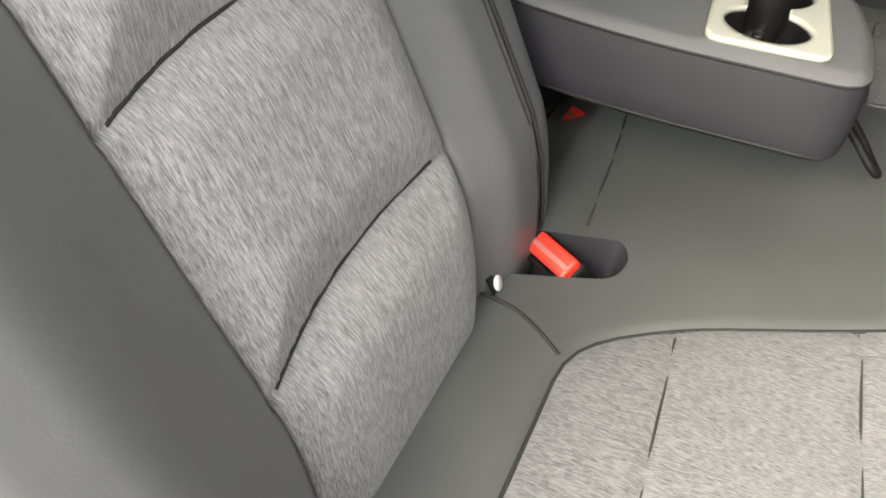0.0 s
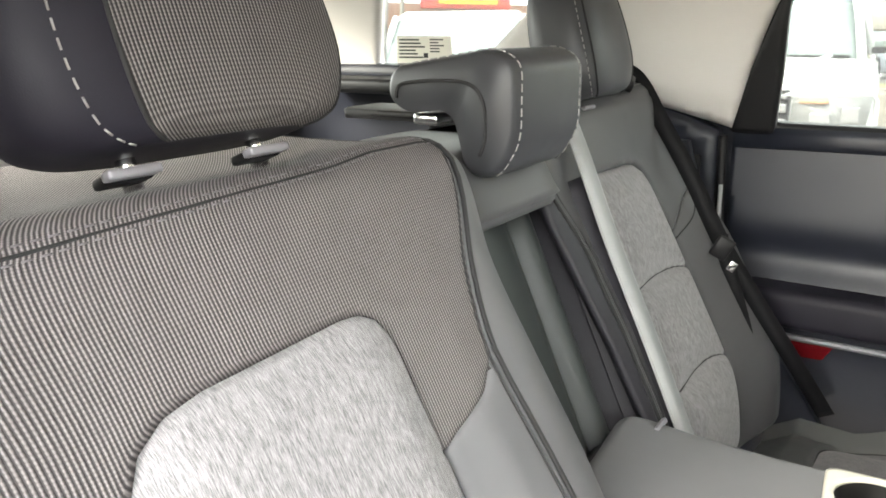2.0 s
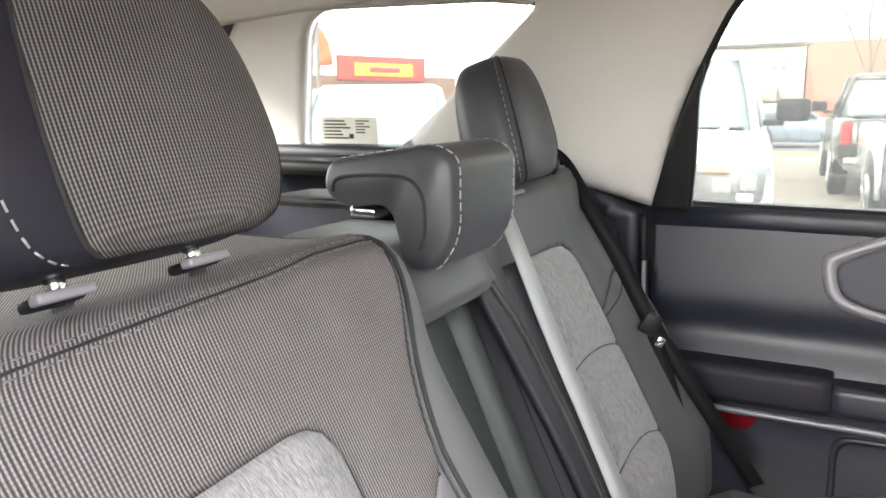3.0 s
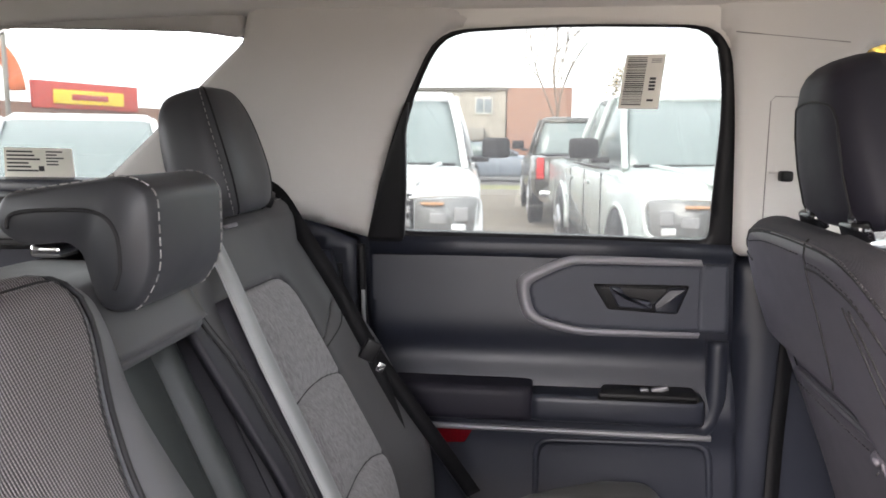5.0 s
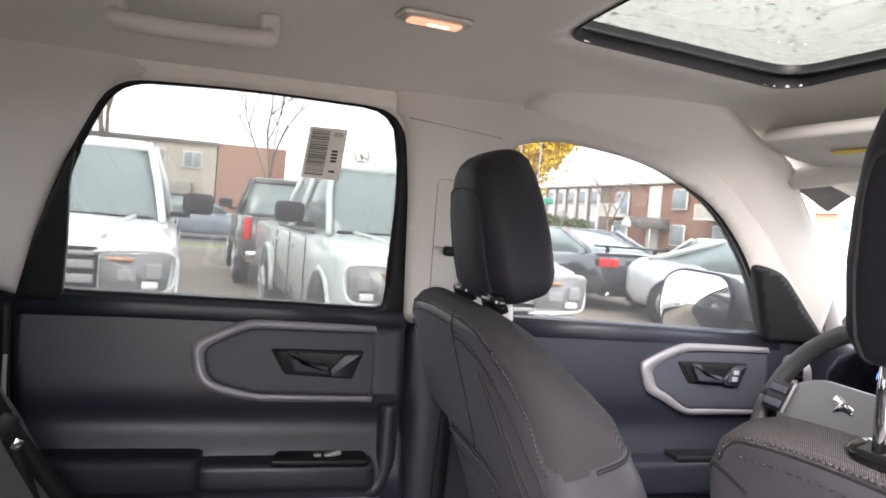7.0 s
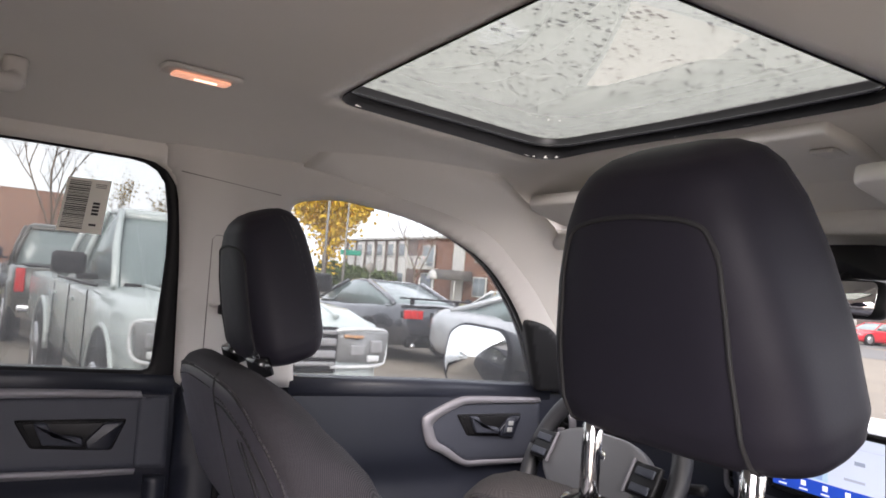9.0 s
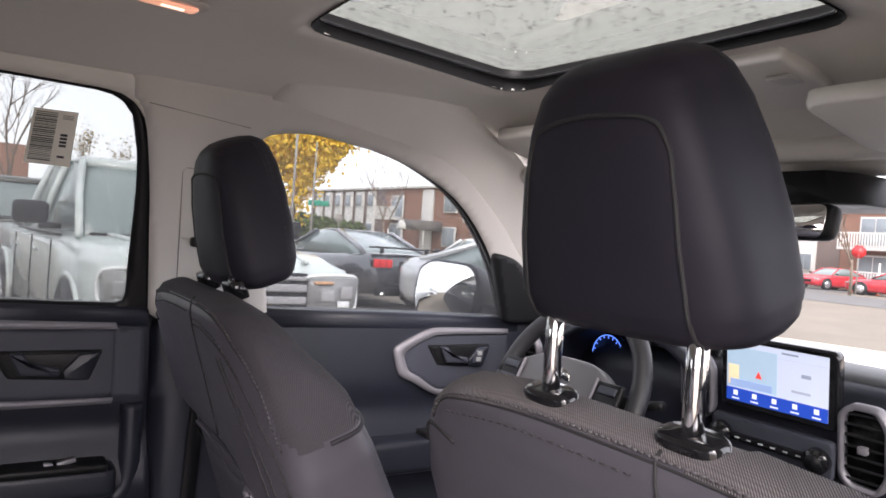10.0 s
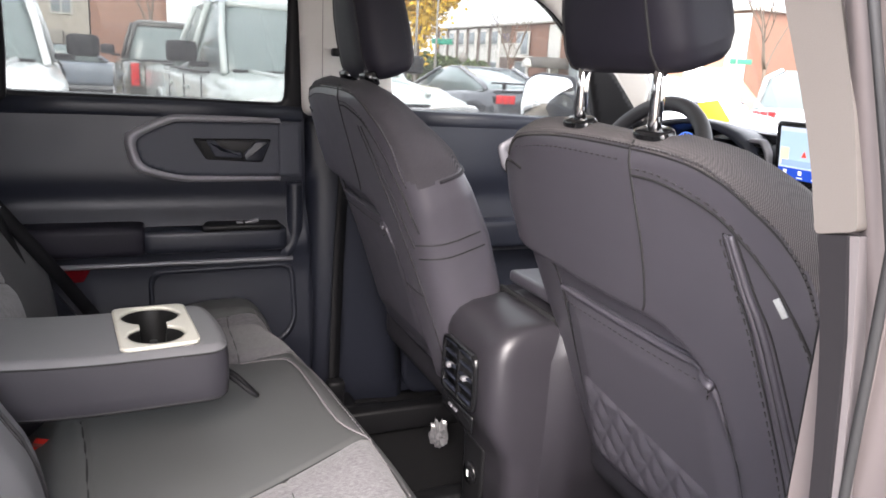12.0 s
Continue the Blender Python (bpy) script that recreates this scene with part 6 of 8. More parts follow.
part("bezel", ring_plate([(p[0], p[1]) for p in vo], [(p[0], p[1]) for p in vi], 0.008, ((0, 1, 0), ZU, (-1, 0, 0))), GLOSS, back)
part("backing", prism([tuple(p) for p in vi], 0.002, ((0, 1, 0), ZU, (-1, 0, 0)), (0.004, 0, 0)), BLACK, back)
part("divider", box(0.010, 0.010, 0.092, (-0.003, 0, -0.003), 0.002), GLOSS, back)
for s in (-1, 1):
    for k in range(5):
        part("slat", box(0.010, 0.050, 0.004, (-0.003, s * 0.0295, -0.040 + 0.019 * k), 0.001, m=pose(0, 0, 0, 0, 25, 0)), TRIM_D, back)
    part("slat_tab", box(0.012, 0.010, 0.008, (-0.008, s * 0.03, -0.002), 0.002), STRIP, back, "satin slat tab")
part("usb_panel", box(0.006, 0.12, 0.030, (-0.003, 0, -0.072), 0.003), GLOSS, back)
for s in (-1, 1):
    part("usb_port", box(0.003, 0.012, 0.005, (-0.0065, s * 0.010 + 0.01, -0.070), 0.0006), SILVER, back)
plug = thing("power_socket", "round black power socket low on the console end", "power socket", pose(0.540, 0.025, 0.632))
part("plate", box(0.008, 0.07, 0.12, (0.004, 0, 0), 0.010, 3), BLACK, plug)
part("ring", cyl(0.020, 0.010, (-0.003, 0, 0), 24, m=pose(0, 0, 0, 0, 90, 0), bev=0.002), GLOSS, plug)
part("mark", box(0.001, 0.006, 0.012, (-0.0085, 0, 0), 0.0003), WHITE, plug)


# ---- dashboard ----
dash = thing("dashboard", "dark grey dashboard with pale top pad and silver edged vents", "dashboard")
dp = [(1.36, 0.92), (1.27, 0.98), (1.245, 1.06), (1.245, 1.13), (1.262, 1.185), (1.30, 1.205), (1.45, 1.200), (1.75, 1.165), (1.93, 1.12), (1.93, 0.92)]
DASH_T = mat("dash_pad", (0.075, 0.078, 0.082), 0.6, vary=0.08, grain=0.4, gscale=900)
part("body", loft([[(p[0] + 0.05 * (y / 0.7) ** 2, y, p[1]) for p in dp] for y in np.linspace(-0.70, 0.70, 24)]), TRIM_D, dash)
part("top_pad", loft([[(p[0] + 0.05 * (y / 0.7) ** 2, y, p[1] + 0.006) for p in ((1.29, 1.195), (1.305, 1.206), (1.45, 1.202), (1.75, 1.167), (1.93, 1.12), (1.93, 1.10), (1.30, 1.17))] for y in np.linspace(-0.70, 0.70, 24)]), DASH_T, dash)
part("lower_panel", box(0.20, 1.36, 0.40, (1.46, 0, 0.80), 0.04, 3), TRIM_D, dash)
knee = box(0.10, 0.42, 0.16, (1.24, 0.40, 0.95), 0.03, 3)
part("knee_panel", knee, TRIM_D, dash)
# central screen
scr = thing("touchscreen", "lit touchscreen showing a map and a blue button bar", "touchscreen", Matrix.Translation((1.238, 0.010, 1.190)) @ pose(0, 0, 0, 0, -6, 0))
SAX = ((0, -1, 0), ZU, (-1, 0, 0))
part("bezel", prism(fillet([(-0.103, -0.062), (0.103, -0.062), (0.103, 0.062), (-0.103, 0.062)], .012), 0.018, SAX, (0.0, 0, 0), .004), GLOSS, scr)


def lit(name, x0, y0, x1, y1, k, color, strength, parent):
    return part(name, prism([(x0, y0), (x1, y0), (x1, y1), (x0, y1)], 0.0004, SAX, (-0.0182 - 0.0005 * k, 0, 0)), glow(name, color, strength), parent, smooth=False)


lit("display", -0.090, -0.050, 0.090, 0.052, 0, (0.60, 0.67, 0.80), 0.11, scr)
mp = lit("map_area", -0.089, -0.026, 0.004, 0.043, 1, (0.42, 0.58, 0.70), 0.11, scr)
lit("map_block", -0.086, -0.022, -0.066, 0.012, 2, (0.78, 0.60, 0.36), 0.17, mp)
lit("map_label", -0.082, -0.024, -0.004, -0.012, 3, (0.25, 0.35, 0.55), 0.17, mp)
part("map_arrow", prism([(-0.034, -0.004), (-0.022, -0.004), (-0.028, 0.008)], 0.0004, SAX, (-0.0205, 0, 0)), glow("map_red", (0.85, 0.06, 0.04), 0.17), mp, smooth=False)
bar = lit("button_bar", -0.090, -0.050, 0.090, -0.028, 1, (0.02, 0.07, 0.45), 0.12, scr)
for i in range(5):
    x = -0.072 + 0.036 * i
    lit("icon", x - 0.004, -0.040, x + 0.004, -0.032, 2, (0.8, 0.85, 0.95), 0.17, bar)
    lit("caption", x - 0.007, -0.047, x + 0.007, -0.0445, 2, (0.7, 0.76, 0.95), 0.15, bar)
lit("status_text", 0.012, 0.044, 0.040, 0.047, 2, (0.25, 0.3, 0.4), 0.1, scr)
lit("info_text", 0.046, 0.012, 0.062, 0.018, 2, (0.3, 0.35, 0.45), 0.1, scr)
lit("info_text", 0.030, -0.014, 0.062, -0.010, 2, (0.4, 0.45, 0.55), 0.1, scr)
lit("info_line", 0.006, 0.036, 0.088, 0.0368, 2, (0.5, 0.55, 0.65), 0.1, scr)
# control strip under the screen
ctl = thing("control_panel", "black control strip with two knobs under the touchscreen", "control panel", Matrix.Translation((1.236, 0.014, 1.085)) @ pose(0, 0, 0, 0, -14, 0))
part("fascia", prism(fillet([(-0.105, -0.034), (0.105, -0.034), (0.110, 0.030), (-0.110, 0.030)], .012), 0.014, SAX, (0, 0, 0), .004), TRIM_G, ctl)
part("button_row", box(0.006, 0.135, 0.014, (-0.016, 0, -0.002), 0.002), GLOSS, ctl)
for i in range(6):
    part("button_mark", box(0.001, 0.008, 0.002, (-0.0195, -0.055 + 0.022 * i, -0.002), 0.0002), WHITE, ctl)
for s in (-1, 1):
    k = part("knob", cyl(0.020, 0.020, (-0.020, s * 0.086, 0.0), 28, m=pose(0, 0, 0, 0, 90, 0), bev=0.003), GLOSS, ctl)
    part("knob_cap", cyl(0.013, 0.004, (-0.031, s * 0.086, 0.0), 24, m=pose(0, 0, 0, 0, 90, 0), bev=0.001), BLACK, k)


def dash_vent(y, z, w, h, label):
    e = thing("dash_vent", label, "air vent", Matrix.Translation((1.240, y, z)) @ pose(0, 0, 0, 0, -8, 0), group="dashboard vents")
    o = resample(fillet([(-w, -h * 0.75), (-w * 0.55, -h), (w * 0.55, -h), (w, -h * 0.6), (w, h * 0.6), (w * 0.55, h), (-w * 0.55, h), (-w, h * 0.75)], .008), 64)
    i = o * np.array([0.80, 0.88])
    part("surround", ring_plate([tuple(p) for p in o], [tuple(p) for p in i], 0.016, SAX), SILVER, e, "satin silver surround")
    part("backing", prism([tuple(p) for p in i], 0.002, SAX, (0, 0, 0)), BLACK, e)
    k = 7
    for j in range(k):
        part("slat", box(0.012, w * 1.5, 0.004, (-0.008, 0, -h * 0.75 + 1.5 * h * j / (k - 1)), 0.001, m=pose(0, 0, 0, 0, 22, 0)), BLACK, e)
    part("thumb", box(0.012, 0.014, 0.012, (-0.016, 0, 0), 0.003), SILVER, e)


dash_vent(-0.135, 1.115, 0.038, 0.066, "tall black dashboard vent with silver surround beside the screen")
dash_vent(0.165, 1.150, 0.034, 0.058, "tall black dashboard vent with silver surround beside the cluster")
dash_vent(0.640, 1.110, 0.034, 0.058, "tall black dashboard vent with silver surround by the door")
# instrument cluster
clu = thing("instrument_cluster", "hooded instrument cluster with blue lit dials", "instrument cluster", pose(1.23, 0.335, 1.17))
hood = [[(x, s * y, z) for s, y, z in zip([1] * 12, 0.185 * np.cos(np.linspace(0, math.pi, 12)), -0.07 + k * 0.125 * np.sin(np.linspace(0, math.pi, 12)) ** 0.6)] for x, k in ((0.12, 0.85), (0.0, 1.0), (-0.035, 0.98))]
thick(part("hood", loft(hood, closed=False), TRIM_D, clu), 0.012)
part("face", box(0.01, 0.34, 0.13, (0.06, 0, -0.02), 0.004), GLOSS, clu)
for s in (-1, 1):
    dial = part("dial", cyl(0.046, 0.004, (0.050, s * 0.105, -0.02), 40, m=pose(0, 0, 0, 0, 90, 0)), BLACK, clu)
    tks = [tube([(0.046, s * 0.105 + 0.038 * math.cos(a), -0.02 + 0.038 * math.sin(a)), (0.046, s * 0.105 + 0.043 * math.cos(a), -0.02 + 0.043 * math.sin(a))], 0.0009, 5) for a in np.linspace(-0.7, math.pi + 0.7, 15)]
    part("dial_marks", merge(*tks), glow("dial_blue", (0.10, 0.22, 1.0), 0.35), dial, "blue lit dial marks")
    part("dial_ring", tube([(0.0465, s * 0.105 + 0.045 * math.cos(a), -0.02 + 0.045 * math.sin(a)) for a in np.linspace(-0.7, math.pi + 0.7, 30)], 0.0009, 5), glow("ring_blue", (0.12, 0.28, 1.0), 0.3), dial)
# steering wheel
wheel = thing("steering_wheel", "dark grey leather steering wheel with a plain hub badge", "steering wheel", Matrix.Translation((1.055, 0.330, 1.108)) @ pose(0, 0, 0, 0, -64, 0))
ang = np.linspace(0, 2 * math.pi, 65)
part("rim", tube([(0.176 * math.sin(a), 0.178 * math.cos(a), 0) for a in ang], 0.017, 14), mat("wheel_leather", (0.020, 0.020, 0.023), 0.5, grain=0.3, gscale=700), wheel)
HUB = mat("hub_cover", (0.092, 0.092, 0.098), 0.5, vary=0.06, grain=0.3, gscale=1000)
hb = fillet([(0.062, -0.055), (0.062, 0.055), (0.035, 0.098), (-0.030, 0.100), (-0.070, 0.055), (-0.082, 0.0), (-0.070, -0.055), (-0.030, -0.100), (0.035, -0.098)], .03)
part("hub", prism([(p[0], p[1] * 1.28) for p in hb], 0.030, (XF, YL, ZU), (0, 0, -0.005), .012, 4), HUB, wheel)
for s in (-1, 1):
    sp = part("spoke", box(0.050, 0.095, 0.016, (0.0, s * 0.130, -0.004), 0.006), BLACK, wheel)
    part("switch_pad", box(0.056, 0.060, 0.012, (0.006, s * 0.130, 0.022), 0.006, 3), BLACK, sp)
    part("pad_edge", box(0.060, 0.004, 0.006, (0.006, s * 0.101, 0.029), 0.002), SILVER, sp, "silver pad edge")
    for k in (-1, 1):
        part("switch", box(0.014, 0.040, 0.005, (0.004 + 0.014 * k, s * 0.132, 0.0295), 0.002), TRIM_G, sp)
part("spoke", box(0.105, 0.05, 0.014, (-0.125, 0, -0.004), 0.006), BLACK, wheel)
bd = fillet([(-0.010, -0.024), (0.004, -0.020), (0.012, -0.002), (0.016, 0.022), (0.006, 0.026), (-0.004, 0.010), (-0.014, 0.016), (-0.006, -0.004)], .003)
part("badge", prism([tuple(p) for p in bd], 0.002, (XF, YL, ZU), (0.024, -0.010, 0.0255)), CHROME, wheel, "plain silver badge")
part("column", cyl(0.045, 0.20, (0, 0, -0.10), 24), TRIM_D, wheel)
for s in (-1, 1):
    part("stalk", tube([(0.01, s * 0.04, -0.055), (0.03, s * 0.16, -0.05), (0.035, s * 0.19, -0.045)], 0.009, 10), BLACK, wheel)
note = thing("yellow_note", "yellow paper note standing behind the steering wheel", "paper note", Matrix.Translation((1.384, 0.475, 1.244)) @ Matrix(((0.071, 0.985, -0.154, 0), (-0.697, -0.062, -0.715, 0), (-0.714, 0.159, 0.682, 0), (0, 0, 0, 1))))
part("sheet", box(0.072, 0.062, 0.0015, (0, 0, 0), 0.0005), mat("yellow_paper", (0.85, 0.62, 0.02), 0.8), note)
part("print", merge(*[tube([(0.024 - 0.012 * i, -0.024, -0.0012), (0.024 - 0.012 * i, 0.012 + 0.003 * i, -0.0012)], 0.0016, 5) for i in range(5)]), INK, note)
# inside mirror
im = thing("rear_view_mirror", "inside mirror in a black frame on a black stalk", "mirror", Matrix.Translation((1.17, -0.008, 1.443)) @ pose(0, 0, 0, 0, 6, -12))
MIR = mat("mirror", (0.9, 0.9, 0.9), 0.02, metal=1.0, vary=0.0)
fr = fillet([(-0.090, -0.027), (0.090, -0.027), (0.094, 0.027), (-0.094, 0.027)], .016)
part("housing", prism([tuple(p) for p in fr], 0.03, ((0, 1, 0), ZU, (1, 0, 0)), (0, 0, 0), .012, 3), BLACK, im)
part("glass", prism([tuple(p * 0.93) for p in fr], 0.002, ((0, 1, 0), ZU, (-1, 0, 0)), (0.0, 0, 0)), MIR, im, "mirror glass")
part("stalk", tube(spline([(0.02, 0, 0.01), (0.05, 0, 0.05), (0.10, 0, 0.075)], 5), 0.014, 10), BLACK, im)
pod = thing("sensor_pod", "black sensor pod at the head of the windscreen", "sensor pod")
part("pod", loft([[(1.20 + x, y * w, 1.475 + z) for y, z in fillet([(-1, 0), (1, 0), (0.8, 0.05), (-0.8, 0.05)], .02)] for x, w, z in ((0.0, 0.07, 0.025), (0.05, 0.10, 0.005), (0.15, 0.11, -0.045), (0.22, 0.08, -0.07))]), BLACK, pod)
oh = thing("overhead_console", "pale grey overhead console with lamp switches", "overhead console")
part("body", box(0.20, 0.17, 0.026, (1.08, -0.03, 1.640), 0.010, 3, m=pose(0, 0, 0, 0, 10, 0)), LINER, oh)
for s in (-1, 1):
    part("lamp_lens", box(0.05, 0.035, 0.006, (1.05, -0.03 + s * 0.05, 1.632), 0.003), PILLAR, oh)
# outside mirror on the driver's door
wm = thing("door_mirror", "dark door mirror with bright mirror glass", "door mirror", Matrix.Translation((1.18, 0.95, 1.237)) @ pose(0, 0, 0, 0, 9, 20))
mo = fillet([(-0.105, -0.075), (0.085, -0.085), (0.110, -0.03), (0.105, 0.06), (0.06, 0.085), (-0.08, 0.078), (-0.112, 0.03)], [.03, .03, .03, .04, .04, .04, .04])
part("housing", loft([[(x, p[0] * k, p[1] * k) for p in mo] for x, k in ((-0.004, 0.97), (0.002, 1.0), (0.05, 0.99), (0.10, 0.90), (0.125, 0.70), (0.13, 0.4))]), TRIM_D, wm)
part("glass", prism([tuple(p * 0.90) for p in mo], 0.003, ((0, 1, 0), ZU, (-1, 0, 0)), (-0.0045, 0, 0)), MIR, wm, "bright mirror glass")
part("arm", box(0.06, 0.16, 0.05, (0.05, -0.14, -0.045), 0.02, 3), BLACK, wm)
# bonnet of the car
CARW = mat("white_paint", (0.78, 0.79, 0.80), 0.25, vary=0.02, coat=0.5)
v, f = patch(1.93, 2.75, -0.85, 0.85, 0.06, lambda x, y: (x, y, 1.135 - 0.05 * ((x - 1.93) / 0.8) ** 2 - 0.06 * (y / 0.85) ** 4 + 0.015 * np.exp(-((np.abs(y) - 0.6) / 0.08) ** 2)))
bonnet = thing("bonnet", "white painted bonnet beyond the windscreen", "bonnet")
thick(part("panel", (v, f), CARW, bonnet), 0.01)
part("cowl", box(0.10, 1.4, 0.05, (1.95, 0, 1.10), 0.02), BLACK, bonnet)

# ---- outside: a car lot, a street and low buildings ----
ASPHALT = mat("lot_surface", (0.155, 0.13, 0.10), 0.95, vary=0.3, vscale=0.6, grain=0.8, gscale=60, gdist=0.01)
ROADM = mat("road_surface", (0.10, 0.097, 0.093), 0.9, vary=0.2, vscale=0.5, grain=0.8, gscale=50, gdist=0.01)
GRASS = mat("dry_grass", (0.16, 0.16, 0.06), 1.0, vary=0.4, vscale=3.0)
CONC = mat("concrete", (0.26, 0.245, 0.225), 0.9, vary=0.15, vscale=2.0)
v, f = patch(-400, 400, -400, 400, 40, lambda x, y: (x, y, 0 * x))
tagged(part("ground", (v, f), ASPHALT), "pale sandy asphalt lot reaching to the distance", "ground", kind="structure")


def strip(name, a, b, w, z, material, label, h=0.0):
    a, b = np.array(a, float), np.array(b, float)
    d = (b - a) / np.linalg.norm(b - a)
    n = np.array([-d[1], d[0]]) * w / 2
    c = [a - n, b - n, b + n, a + n]
    bm = bmesh.new()
    vs = [bm.verts.new((p[0], p[1], z)) for p in c]
    fc = bm.faces.new(vs)
    if h:
        ex = bmesh.ops.extrude_face_region(bm, geom=[fc])
        bmesh.ops.translate(bm, vec=(0, 0, -h), verts=[g for g in ex["geom"] if isinstance(g, bmesh.types.BMVert)])
    bmesh.ops.recalc_face_normals(bm, faces=bm.faces)
    return tagged(part(name, bm, material, smooth=False), label, name.split("_")[0], kind="structure")


strip("road", (-120, 27), (47, 27), 9, 0.01, ROADM, "grey street beyond the lot")
strip("road_side", (34, -80), (34, 22), 10, 0.014, ROADM, "grey side street beyond the lot")
strip("grass_verge", (-120, 20.5), (26, 20.5), 2.4, 0.10, GRASS, "dry grass verge along the street", 0.1)
strip("kerb", (-120, 19.1), (26, 19.1), 0.18, 0.14, CONC, "pale concrete kerb", 0.14)
strip("pavement", (-120, 33.5), (31, 33.5), 2.5, 0.12, CONC, "pale concrete pavement", 0.12)
strip("lawn", (-120, 44), (31, 44), 16, 0.06, GRASS, "dry lawn before the houses", 0.06)
TYRE = mat("tyre_rubber", (0.02, 0.02, 0.02), 0.85, vary=0.2)
RIM = mat("alloy", (0.45, 0.45, 0.47), 0.3, metal=0.8)
SILVERL = mat("lamp_silver", (0.62, 0.63, 0.64), 0.3, vary=0.05)
GRILLE = mat("grille_grey", (0.26, 0.26, 0.27), 0.4, vary=0.1)
DARKGLASS = mat("car_glass", (0.16, 0.20, 0.20), 0.08, vary=0.1, coat=0.4)
LAMP = mat("lamp_lens", (0.24, 0.245, 0.25), 0.12, vary=0.3, vscale=30)
AMBER = mat("amber_lens", (0.50, 0.27, 0.14), 0.2, vary=0.1)
TAIL = mat("tail_lens", (0.55, 0.02, 0.02), 0.2, vary=0.2, vscale=20)


def wheel_at(parent, x, y, r, w=0.24):
    t = part("wheel", cyl(r, w, (x, y, r), 28, m=pose(0, 0, 0, 90, 0, 0), bev=0.03), TYRE, parent)
    s = 1 if y > 0 else -1
    part("rim", cyl(r * 0.66, 0.03, (x, y + s * w / 2, r), 24, m=pose(0, 0, 0, 90, 0, 0), bev=0.01), RIM, t)
    for i in range(5):
        a = i * 2 * math.pi / 5
        b = box(0.05, 0.02, r * 0.6, (0, 0, r * 0.33), 0.005)
        b.transform(Matrix.Translation((x, y + s * (w / 2 + 0.016), r)) @ Matrix.Rotation(a, 4, "Y"))
        part("spoke", b, RIM, t)


def body_loft(stations, n=20):
    """Stations along x: (x, half width, bottom, shoulder, top): rounded car sections."""
    rings = []
    for x, w, z0, zs, z1 in stations:
        pr = [(-w * 0.92, z0), (-w, z0 + 0.12), (-w, zs - 0.05), (-w * 0.97, zs), (-w * 0.80, z1 - 0.01), (-w * 0.5, z1), (0, z1 + 0.01), (w * 0.5, z1), (w * 0.80, z1 - 0.01), (w * 0.97, zs), (w, zs - 0.05), (w, z0 + 0.12), (w * 0.92, z0)]
        rings.append([(x, y, z) for y, z in pr])
    return loft(rings)


def cabin_loft(base, parent, glassm, paint, pillars=True):
    """Glasshouse: stations (x, half width low, z low, half width top, z top)."""
    rings = [[(x, -wl, zl), (x, -wt, zt - 0.03), (x, -wt * 0.85, zt), (x, wt * 0.85, zt), (x, wt, zt - 0.03), (x, wl, zl)] for x, wl, zl, wt, zt in base]
    part("glasshouse", loft(rings), glassm, parent, "glazed cabin")


